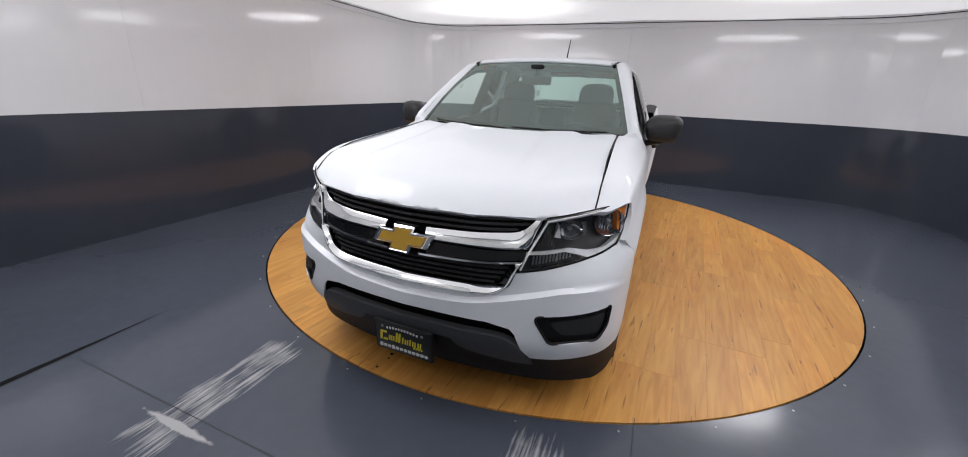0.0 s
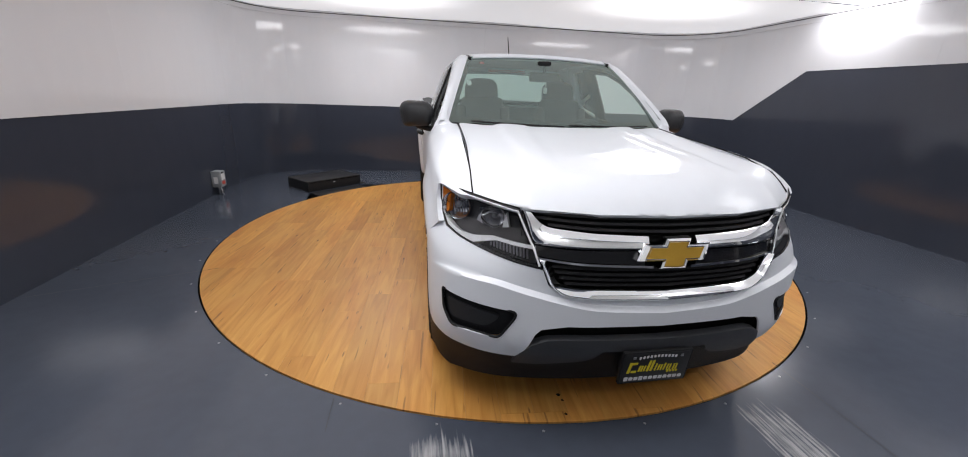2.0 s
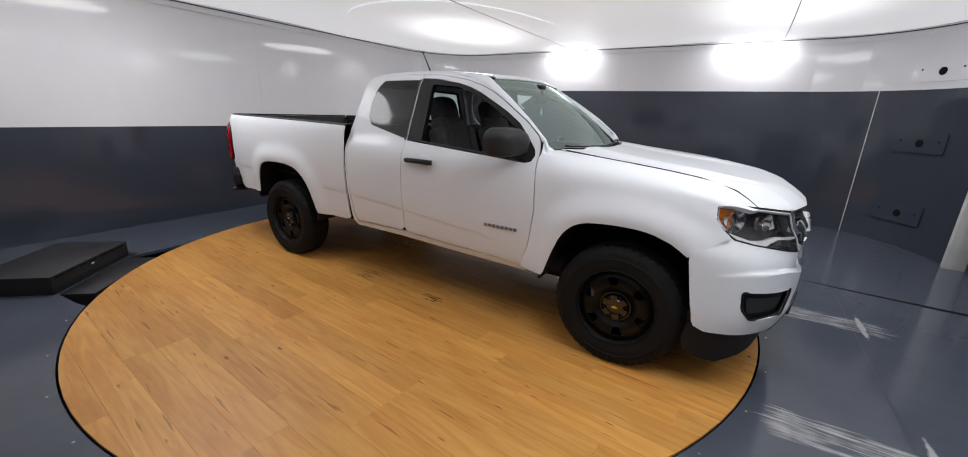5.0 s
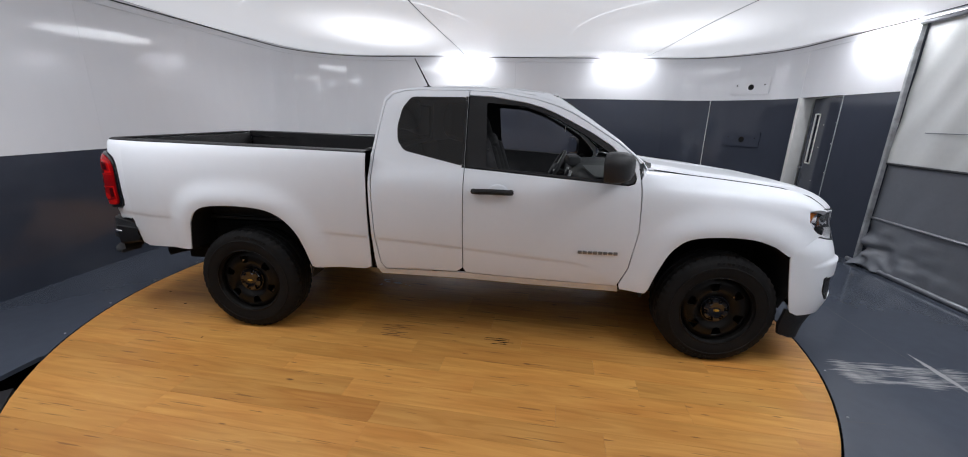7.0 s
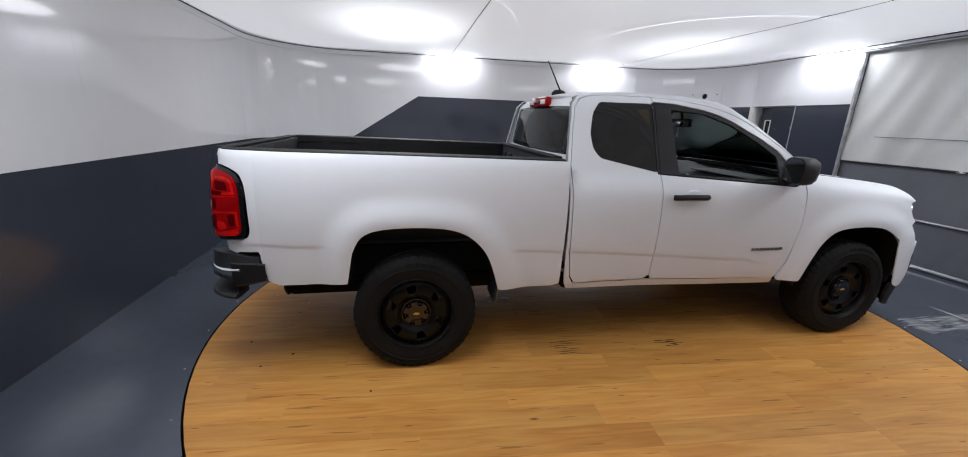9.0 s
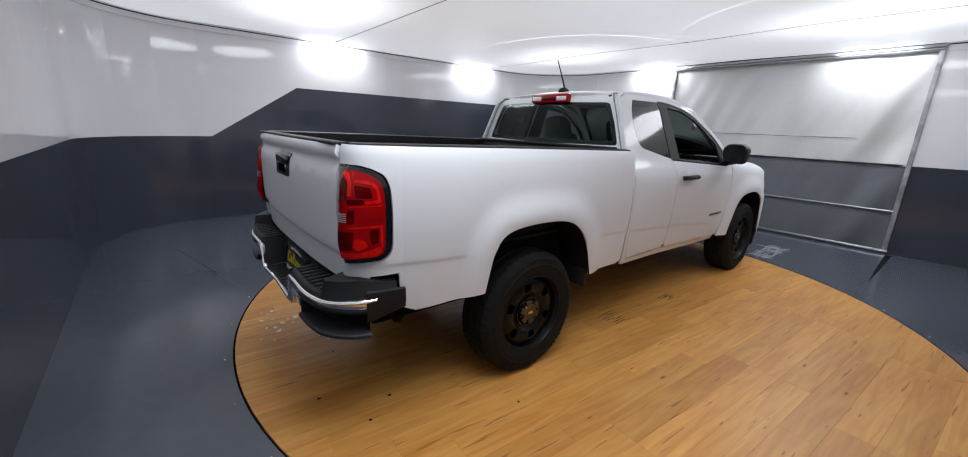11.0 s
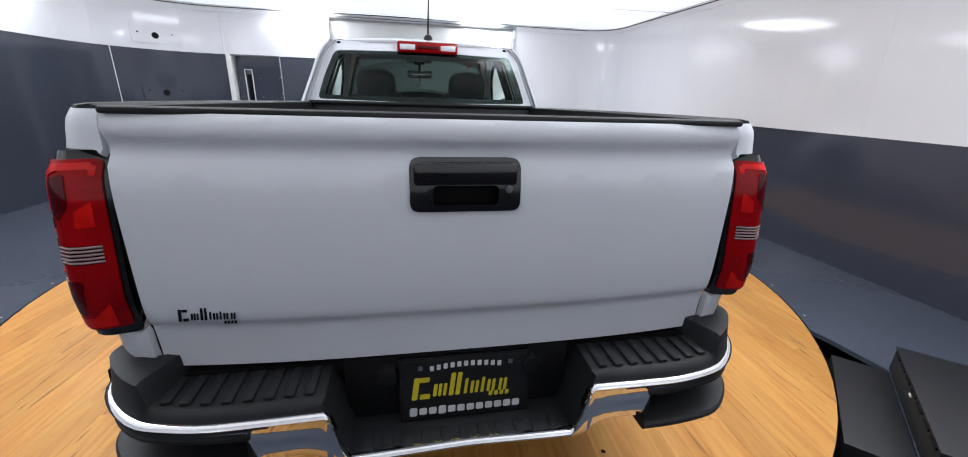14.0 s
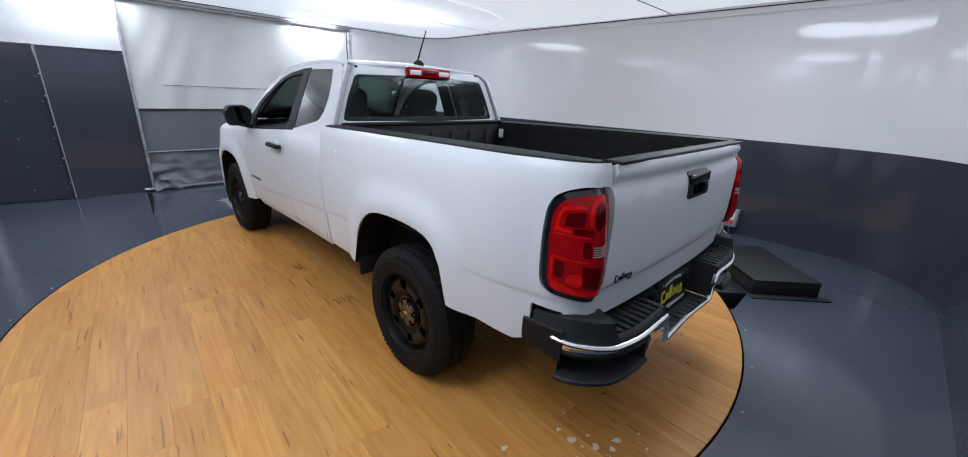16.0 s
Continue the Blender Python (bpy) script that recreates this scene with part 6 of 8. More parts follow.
box_mesh(bm, 0, 2.664, 1.351, 1.425, 0.072, 0.014, 0.005)
part("tailgate_cap", bm, M_BLACK, tg, "black tailgate top cap")
box("tailgate_inner", (0, 2.625, 1.06), (1.42, 0.03, 0.56), M_BLACK, tg, 0.008)
panel("handle_bezel", HND, lambda x, z: (lambda q: (q[0], q[1] + 0.006, q[2]))(tail_place(x, z)), M_GLOSSBLACK, tg, holes=(rounded([(0.075, 1.205), (-0.075, 1.205), (-0.075, 1.160), (0.075, 1.160)], 0.012),), step=0.04, centre=(0, 1.6, 1.0), flange=0.03, label="black tailgate handle bezel")
bm = bmesh.new()
box_mesh(bm, 0, 2.728, 1.230, 0.235, 0.020, 0.050, 0.008)
th = part("tailgate_handle", bm, M_GLOSSBLACK, tg, "black tailgate handle")
box("handle_pocket", (0, 2.690, 1.18), (0.17, 0.01, 0.07), M_DARK, tg, 0)
bm = lathe([(0.001, 0.004), (0.007, 0.004), (0.009, 0.0), (0.001, 0.0)], 14)
bmesh.ops.transform(bm, matrix=Matrix.Translation((-0.098, 2.738, 1.197)) @ Matrix.Rotation(radians(90), 4, "Z"), verts=bm.verts[:])
part("key_lock", bm, M_DULL, tg, "round key lock")
bm = slanted_bars([((x0 + bw / 2) * 0.130, dz * 0.130, bw * 0.115, bh * 0.130) for x0, bw, bh, dz in MARK] + [(0.098 + 0.0075 * k, -0.020, 0.005, 0.007) for k in range(4)], 0.1, 0.002)
bmesh.ops.transform(bm, matrix=Matrix.Translation((0.652, float(tail_y(0.90)) - 0.03 * (0.65 / 0.72) ** 3 + 0.001, 0.903)) @ Matrix.Rotation(radians(180) - 0.075, 4, "Z"), verts=bm.verts[:])
part("dealer_mark", bm, M_GLOSSBLACK, tg, "small black dealer word mark")

# rear corners and lamps
LAMP = rounded([(0.0, 1.270), (0.12, 1.268), (0.19, 1.254), (0.245, 1.226), (0.266, 1.178), (0.272, 1.10), (0.272, 0.925), (0.260, 0.887), (0.232, 0.870), (0.12, 0.864), (0.0, 0.858)], 0.02, 3)
RED = rounded([(0.007, 1.254), (0.12, 1.252), (0.185, 1.238), (0.228, 1.212), (0.247, 1.168), (0.252, 1.10), (0.252, 0.932), (0.242, 0.902), (0.22, 0.890), (0.12, 0.885), (0.010, 0.884)], 0.015, 3)
REV = [(0.026, 1.040), (0.026, 1.080), (0.108, 1.080), (0.108, 1.040)]
scale_ = BODY_W / LAMP_W
CORNER = [(0.0, 1.351), (BODY_W, 1.348), (BODY_W, 0.742), (0.29, 0.795), (0.16, 0.79), (0.12, 0.74), (0.0, 0.725), (0.0, 0.854)] + [(w * scale_ + 0.003, z + (0.003 if z > 1.05 else -0.003)) for w, z in LAMP[::-1] if w > 0.002] + [(0.0, 1.274)]
for s in (1, -1):
    def corner_body(w, z, s=s):
        x, y, z = corner_at(body_u(w), z, corner_yr(z), 2.3)
        return s * x, y, z

    def lens(w, z, lift=0.0, s=s):
        x, y, z = corner_at(lamp_u(w), z, lamp_yr(z), 3.2, lift + 0.008, 0.734)
        return s * x, y - 0.032 * (1 - step01(w / 0.10)), z

    panel("bed_corner", CORNER, corner_body, M_PAINT, truck, step=0.022, centre=(0, 1.6, 1.0), flange=0.02, label="white rear corner of the bed", extra=[(w, float(crease_z(2.5)) + d) for w in np.arange(0.02, 0.36, 0.025) for d in (0.012, 0.002, -0.008, -0.016)])
    lamp = panel("tail_lamp", LAMP, lambda w, z: lens(w, z, -0.006), M_GLOSSBLACK, truck, step=0.022, centre=(0, 1.6, 1.0), flange=0.035, label="red tail lamp in a black surround")
    panel("red_lens", RED, lens, M_RED, lamp, holes=(REV,), step=0.02, centre=(0, 1.6, 1.0), flange=0.008, label="red lamp lens")
    bm = bmesh.new()
    for k in range(5):
        zc_ = 1.044 + 0.008 * k
        tube(bm, [tuple(float(q) for q in lens(np.array(w), np.array(zc_))) for w in (0.026, 0.052, 0.080, 0.108)], 0.0027, 6)
    part("reverse_lamp", bm, M_REVERSE, lamp, "clear ribbed reversing lamp")
    # bright reflectors and dark chambers: lit and shaded reds laid over the lens
    for outline_ in ([(0.018, 1.240), (0.026, 1.240), (0.028, 1.247), (0.100, 1.246), (0.117, 1.228), (0.127, 1.196), (0.125, 1.150), (0.112, 1.150), (0.114, 1.196), (0.104, 1.222), (0.088, 1.232), (0.030, 1.234), (0.029, 1.222), (0.018, 1.220)],
                     [(0.136, 1.216), (0.185, 1.214), (0.212, 1.204), (0.228, 1.180), (0.238, 1.120), (0.180, 1.117), (0.176, 1.128), (0.224, 1.134), (0.216, 1.178), (0.200, 1.196), (0.136, 1.206)],
                     [(0.030, 1.172), (0.058, 1.150), (0.060, 1.118), (0.030, 1.118)],
                     [(0.120, 1.110), (0.240, 1.112), (0.240, 1.107), (0.120, 1.106)],
                     [(0.120, 1.022), (0.242, 1.028), (0.244, 0.930), (0.236, 0.930), (0.233, 1.020), (0.120, 1.017)],
                     [(0.034, 0.948), (0.066, 0.916), (0.150, 0.910), (0.200, 0.925), (0.236, 0.935), (0.238, 0.910), (0.215, 0.893), (0.120, 0.890), (0.034, 0.891)],
                     [(0.145, 0.975), (0.180, 0.966), (0.190, 0.936), (0.150, 0.922), (0.135, 0.940)]):
        panel("lamp_facet", rounded(outline_, 0.004, 2), lambda w, z: lens(w, z, 0.0014), M_BRIGHTRED, lamp, step=0.02, centre=(0, 1.6, 1.0), flange=0.001, label="reflector facet with its lit red put into the colour")
    for outline_ in ([(0.066, 1.228), (0.108, 1.216), (0.108, 1.146), (0.092, 1.130), (0.066, 1.160)], [(0.136, 1.196), (0.196, 1.184), (0.205, 1.140), (0.142, 1.142)], [(0.108, 1.138), (0.174, 1.136), (0.174, 1.116), (0.112, 1.114)], [(0.066, 1.004), (0.140, 1.004), (0.134, 0.926), (0.080, 0.922)], [(0.196, 1.010), (0.228, 1.012), (0.228, 0.950), (0.200, 0.945)], [(0.114, 1.094), (0.140, 1.094), (0.140, 1.036), (0.114, 1.036)]):
        panel("lamp_chamber", rounded(outline_, 0.010, 3), lambda w, z: lens(w, z, 0.0010), M_DARKRED, lamp, step=0.02, centre=(0, 1.6, 1.0), flange=0.001, label="lamp chamber with its shade put in as darker red")

# high brake light and aerial on the roof
bm = bmesh.new()
box_mesh(bm, -0.02, 0.630, 1.692, 0.405, 0.05, 0.072, 0.014)
bl = part("high_brake_light", bm, M_RED, truck, "red high brake light with clear cargo lamps")
for sx in (-0.155, 0.115):
    box("cargo_lamp", (sx, 0.655, 1.690), (0.10, 0.008, 0.034), M_SILVER, bl, 0.003)
box("lamp_bar", (-0.02, 0.655, 1.690), (0.14, 0.008, 0.022), M_DARKRED, bl, 0.003)
aer = new("aerial")
aer.parent = truck
tagged(aer, "black roof aerial with raked rod")
bm = bmesh.new()
bmesh.ops.create_uvsphere(bm, u_segments=18, v_segments=10, radius=1)
bmesh.ops.transform(bm, matrix=Matrix.Translation((-0.03, 0.485, 1.758)) @ Matrix.Diagonal((0.032, 0.06, 0.035, 1)), verts=bm.verts[:])
part("aerial_base", bm, M_BLACK, aer)
bm = bmesh.new()
tube(bm, [(-0.03, 0.475, 1.785), (-0.03, 0.590, 1.998)], lambda t: 0.0070 - 0.003 * t, 8)
part("aerial_rod", bm, M_BLACK, aer)

# --- rear bumper ---
BP_X = smooth_curve([(0, 0), (0.30, 0.30), (0.55, 0.549), (0.72, 0.716), (0.85, 0.822), (0.95, 0.872), (1.14, 0.888)])
BP_Y = smooth_curve([(0, 2.812), (0.30, 2.822), (0.55, 2.826), (0.72, 2.800), (0.85, 2.728), (0.95, 2.643), (1.14, 2.455)])


def bumper_top(a):
    """Height of the bright upper lip."""
    return 0.543 + 0.143 * step01((a - 0.285) / 0.05) + 0.014 * step01((a - 0.7) / 0.3)


def bumper_low(a):
    """Lower edge of the chrome."""
    return 0.512 + 0.055 * step01((a - 0.30) / 0.08) + 0.080 * step01((a - 0.485) / 0.03)


def bumper_row(q, d, z):
    a, s = abs(q), (1 if q >= 0 else -1)
    x, y = float(BP_X(a)), float(BP_Y(a))
    tx, ty = float(BP_X(min(1.14, a + 0.01)) - BP_X(max(0, a - 0.01))), float(BP_Y(min(1.14, a + 0.01)) - BP_Y(max(0, a - 0.01)))
    ln = math.hypot(tx, ty)
    return (s * (x + ty / ln * d), y - tx / ln * d, z)


bumper = new("rear_bumper")
bumper.parent = truck
tagged(bumper, "chrome rear bumper with black step pads")
qs = sorted(set([round(v, 4) for v in np.linspace(-1.0, 1.0, 62)] + [sg * v for sg in (1, -1) for v in (0.285, 0.295, 0.305, 0.315, 0.325, 0.335, 0.47, 0.485, 0.493, 0.50, 0.508, 0.515)]))
vs, fs = [], []
for q in qs:
    zt, zb = float(bumper_top(abs(q))), float(bumper_low(abs(q)))
    h = zt - 0.014 - zb
    for d, z in ((0.022, zt + 0.001), (0.010, zt + 0.003), (0.001, zt - 0.001), (-0.003, zt - 0.007), (0.0, zt - 0.014), (0.004, zt - 0.018), (0.006, zt - 0.014 - 0.5 * h), (0.008, zb + 0.006), (0.014, zb), (0.04, zb)):
        vs.append(bumper_row(q, d, z))
n = 10
for i in range(len(qs) - 1):
    for j in range(n - 1):
        fs.append((n * i + j, n * i + j + 1, n * i + j + n + 1, n * i + j + n))
mesh_object("chrome_face", vs, fs, M_CHROME, bumper, "chrome bumper face with a bright upper lip", angle=50)
for s in (1, -1):
    vs, fs = [], []
    ql = sorted(list(np.linspace(0.335, 1.10, 26)) + [0.722, 0.730, 0.738, 0.746])
    n = 7
    for q in ql:
        zt = float(bumper_top(q))
        up = float(step01((q - 0.718) / 0.03)) * (0.060 - 0.03 * float(step01((q - 0.9) / 0.2)))
        deep = 0.165 if q < 0.72 else 0.165 - 0.105 * float(step01((q - 0.72) / 0.16))
        for d, z in ((0.010, zt), (0.014, zt + 0.014), (0.024, zt + 0.026 + up), (0.036, zt + 0.031 + up), (deep * 0.6, zt + 0.033 + up), (deep, zt + 0.034 + up), (deep + 0.004, zt - 0.08)):
            vs.append(bumper_row(s * q, d, z))
    for i in range(len(ql) - 1):
        for j in range(n - 1):
            fs.append((n * i + j, n * i + j + 1, n * i + j + n + 1, n * i + j + n))
    fs += [tuple(range(n)), tuple(range(n * (len(ql) - 1), n * len(ql)))]
    pad = mesh_object("step_pad", vs, fs, M_GREYPL, bumper, "black ribbed plastic step pad", angle=40)
    for k in range(8):
        xx = s * (0.372 + 0.044 * k)
        yy = float(BP_Y(abs(xx)))
        box("tread_rib", (xx, (yy + 2.66) / 2 - 0.005, 0.722), (0.024, yy - 2.66 - 0.06, 0.010), M_GREYPL, pad, 0.004)
    # end cap where the bumper wraps round the corner
    bm = bmesh.new()
    rows = []
    for q in np.linspace(0.955, 1.135, 8):
        t = (q - 0.955) / 0.18
        rows.append([bm.verts.new(bumper_row(s * q, d, z)) for d, z in ((0.012, 0.735 - 0.01 * t), (0.002, 0.728 - 0.01 * t), (0.0, 0.66), (0.004, 0.60 + 0.03 * t), (0.03, 0.575 + 0.04 * t))])
    for a, b in zip(rows, rows[1:]):
        for j in range(4):
            bm.faces.new((a[j], a[j + 1], b[j + 1], b[j]))
    part("end_cap", bm, M_BLACK, bumper, "black plastic bumper end", angle=40)
    # corner foot step under the chrome: an inset hollow over a ledge
    bm = bmesh.new()
    rows, ledge = [], []
    for q in sorted(list(np.linspace(0.50, 0.97, 18)) + [0.515, 0.955]):
        e = min(1.0, (q - 0.50) / 0.03, (0.985 - q) / 0.03)
        e = max(0.15, e)
        deep = 0.012 + 0.085 * e * float(step01((q - 0.50) / 0.06)) * float(step01((0.985 - q) / 0.07))
        out_ = 0.012 * float(step01((q - 0.55) / 0.25))
        rows.append([bm.verts.new(bumper_row(s * q, d, z)) for d, z in ((0.010, 0.652), (0.003, 0.648), (0.003, 0.640), (0.010, 0.634), (deep, 0.625), (deep, 0.548), (0.12, 0.544), (0.15, 0.544), (0.15, 0.64))])
        ledge.append([bumper_row(s * q, d, z) for d, z in ((0.13, 0.549), (0.010, 0.547), (0.006 - out_, 0.546), (-out_, 0.540), (-out_, 0.528), (0.010 - out_, 0.520), (0.13, 0.518))])
    for a, b in zip(rows, rows[1:]):
        for j in range(8):
            bm.faces.new((a[j], a[j + 1], b[j + 1], b[j]))
    bm.faces.new(rows[0])
    bm.faces.new(rows[-1][::-1])
    step_ = part("corner_step", bm, M_BLACK, bumper, "black plastic corner step", angle=25)
    bm = bmesh.new()
    rows = [[bm.verts.new(p) for p in r_] for r_ in ledge]
    for a, b in zip(rows, rows[1:]):
        for j in range(6):
            bm.faces.new((a[j], a[j + 1], b[j + 1], b[j]))
    bm.faces.new(rows[0])
    bm.faces.new(rows[-1][::-1])
    part("step_ledge", bm, M_GREYPL, step_, "grey-black foot ledge", angle=25)
    # cheek of the plate recess
    bm = bmesh.new()
    c = [bm.verts.new(p) for p in ((s * 0.338, 2.815, 0.714), (s * 0.338, 2.66, 0.722), (s * 0.29, 2.66, 0.545), (s * 0.29, 2.815, 0.545))]
    bm.faces.new(c)
    part("recess_cheek", bm, M_GREYPL, bumper)
bm = bmesh.new()
box_mesh(bm, 0, 2.735, 0.532, 0.59, 0.15, 0.02, 0.006)
part("centre_pad", bm, M_GREYPL, bumper, "black ribbed centre step pad")
for k in range(11):
    box("centre_rib", (-0.25 + 0.05 * k, 2.775, 0.543), (0.028, 0.05, 0.008), M_GREYPL, bumper, 0.003)
box("recess_wall", (0, 2.672, 0.632), (0.62, 0.02, 0.20), M_BLACK, bumper, 0.004)
for sx in (-0.2, 0.2):
    bm = lathe([(0.001, 0.03), (0.026, 0.028), (0.032, 0.0), (0.001, 0.0)], 20)
    bmesh.ops.transform(bm, matrix=Matrix.Translation((sx, 2.682, 0.68)) @ Matrix.Rotation(radians(90), 4, "Z"), verts=bm.verts[:])
    part("plate_light", bm, M_BLACK, bumper)
box("bumper_gap", (0, 2.62, 0.715), (1.44, 0.12, 0.03), M_DARK, bumper, 0)
dealer_plate((-0.012, 2.706, 0.635), 8, 0.345, 0.175, 1)

# --- underbody ---
bm = bmesh.new()
for s in (-1, 1):
    box_mesh(bm, s * 0.45, 0.2, 0.42, 0.08, 4.5, 0.12, 0.01)
box_mesh(bm, 0, -1.5, 0.50, 0.95, 1.5, 0.45, 0.05)
box_mesh(bm, 0, -0.3, 0.50, 1.60, 1.9, 0.10, 0.02)
box_mesh(bm, 0, 0.3, 0.43, 0.30, 1.4, 0.14, 0.04)
box_mesh(bm, 0.38, 1.0, 0.50, 0.5, 0.9, 0.22, 0.05)
box_mesh(bm, 0, 1.65, 0.66, 1.36, 1.9, 0.20, 0.02)
box_mesh(bm, 0, 2.5, 0.55, 1.1, 0.1, 0.12, 0.02)
box_mesh(bm, 0, 0.695, 0.86, 1.50, 0.03, 0.72, 0.004)
part("underbody", bm, M_DARK, truck, "black frame and underbody")
bm = bmesh.new()
tube(bm, [(-0.62, AX_R, HUB_Z), (0.62, AX_R, HUB_Z)], 0.045, 12)
bmesh.ops.create_uvsphere(bm, u_segments=14, v_segments=8, radius=0.13, matrix=Matrix.Translation((0, AX_R, HUB_Z)))
tube(bm, [(-0.62, AX_F, HUB_Z), (0.62, AX_F, HUB_Z)], 0.035, 12)
part("axles", bm, M_DARK, truck, "dark axle tubes")
bm = bmesh.new()
tube(bm, [(-0.40, 1.2, 0.42), (-0.52, 2.0, 0.50), (-0.60, 2.22, 0.52), (-0.66, 2.36, 0.50), (-0.70, 2.42, 0.485)], 0.032, 12)
part("exhaust_pipe", bm, M_DARK, truck, "dark exhaust tailpipe")
for s in (-1, 1):
    for yy in (1.13, -1.14):
        bm = bmesh.new()
        box_mesh(bm, s * 0.80, yy, 0.50, 0.20, 0.016, 0.14, 0.004, Matrix.Rotation(radians(8), 3, "X"))
        part("mud_flap", bm, M_BLACK, truck)

# --- cabin ---
cabin = new("cabin")
cabin.parent = truck
tagged(cabin, "black and grey cabin with two front seats")


def seat(xc):
    bm = bmesh.new()
    box_mesh(bm, xc, -0.38, 0.86, 0.50, 0.52, 0.16, 0.05, seg=3)
    for sx in (-1, 1):
        box_mesh(bm, xc + sx * 0.215, -0.38, 0.90, 0.09, 0.48, 0.14, 0.035, seg=3)
    part("seat_cushion", bm, M_FABRIC, cabin, "dark fabric seat cushion")
    tilt = Matrix.Rotation(radians(-17), 3, "X")
    bm = bmesh.new()
    box_mesh(bm, xc, -0.06, 1.13, 0.40, 0.13, 0.58, 0.05, tilt, 3)
    for sx in (-1, 1):
        box_mesh(bm, xc + sx * 0.20, -0.085, 1.10, 0.09, 0.16, 0.48, 0.04, tilt, 3)
    part("seat_back", bm, M_FABRIC, cabin, "dark fabric seat back")
    bm = bmesh.new()
    made = bmesh.ops.create_uvsphere(bm, u_segments=20, v_segments=12, radius=1)["verts"]
    for q in made:
        for k in range(3):
            q.co[k] = math.copysign(abs(q.co[k]) ** 0.65, q.co[k])
    bmesh.ops.transform(bm, matrix=Matrix.Translation((xc, 0.062, 1.455)) @ tilt.to_4x4() @ Matrix.Diagonal((0.155, 0.066, 0.122, 1)), verts=made)
    part("headrest", bm, M_FABRIC, cabin, "dark fabric headrest")
    for sx in (-1, 1):
        bm = bmesh.new()
        tube(bm, [(xc + sx * 0.06, 0.03, 1.36), (xc + sx * 0.06, 0.07, 1.46)], 0.008, 8)
        part("headrest_post", bm, M_DULL, cabin)


seat(-0.37)
seat(0.37)
bm = bmesh.new()
box_mesh(bm, 0, -0.35, 0.90, 0.20, 0.6, 0.20, 0.03)
box_mesh(bm, 0, -0.30, 1.03, 0.19, 0.34, 0.07, 0.03)
part("centre_console", bm, M_DASH, cabin, "black centre console")
# dashboard: a lofted section across the cab
DASH = [(-0.72, 0.80), (-0.70, 0.95), (-0.735, 1.06), (-0.75, 1.13), (-0.80, 1.168), (-0.92, 1.185), (-1.08, 1.19), (-1.15, 1.15), (-1.15, 0.8)]
vs, fs = [], []
xs_d = np.linspace(-0.80, 0.80, 25)
for x in xs_d:
    hump = 0.035 * math.exp(-((x - 0.37) / 0.16) ** 2)
    stack = 0.05 * math.exp(-((x) / 0.14) ** 4)
    for y, z in DASH:
        vs.append((x, y + (stack if -0.76 < y else 0) * (1 if z > 0.85 else 0.5), z + (hump if z > 1.1 else 0)))
n = len(DASH)
for i in range(len(xs_d) - 1):
    for j in range(n - 1):
        fs.append((n * i + j, n * i + j + 1, n * i + n + j + 1, n * i + n + j))
dash = mesh_object("dashboard", vs, fs, M_DASH, cabin, "dark grey dashboard", angle=50)
box("dash_pad", (-0.36, -0.93, 1.19), (0.66, 0.26, 0.012), M_DASHTOP, dash, 0.005, "grey dash top panel")
box("screen", (0.0, -0.685, 1.10), (0.20, 0.012, 0.10), M_GLOSSBLACK, dash, 0.004, "dark centre screen", Matrix.Rotation(radians(15), 3, "X"))
for sx in (-0.125, 0.125):
    bm = bmesh.new()
    tube(bm, [(sx, -0.682, 1.02), (sx, -0.69, 1.10), (sx, -0.705, 1.155)], 0.012, 8)
    part("vent_trim", bm, M_SILVER, dash)
bm = bmesh.new()
box_mesh(bm, 0.37, -0.77, 1.195, 0.32, 0.12, 0.09, 0.03)
part("instrument_hood", bm, M_DASH, dash)
# steering wheel
wheel_m = Matrix.Translation((0.37, -0.605, 1.105)) @ Matrix.Rotation(radians(-62), 4, "X")
bm = bmesh.new()
tube(bm, [wheel_m @ Vector((0.185 * math.cos(a), 0.185 * math.sin(a), 0)) for a in (2 * math.pi * k / 40 for k in range(40))], 0.016, 8, closed=True)
sw = part("steering_wheel", bm, M_DASH, cabin, "black steering wheel with silver spokes")
bm = bmesh.new()
bmesh.ops.create_uvsphere(bm, u_segments=16, v_segments=8, radius=1, matrix=wheel_m @ Matrix.Diagonal((0.075, 0.065, 0.03, 1)))
part("airbag_cover", bm, M_DASH, sw)
for a in (0, 180, 270):
    d = Vector((math.cos(radians(a)), math.sin(radians(a)), 0))
    bm = bmesh.new()
    tube(bm, [wheel_m @ (d * 0.06), wheel_m @ (d * 0.17)], 0.014, 8, flat=0.5)
    part("spoke", bm, M_SILVER, sw)
bm = bmesh.new()
tube(bm, [wheel_m @ Vector((0, 0, -0.03)), (0.37, -0.78, 1.0)], 0.035, 10)
part("steering_column", bm, M_DASH, sw)
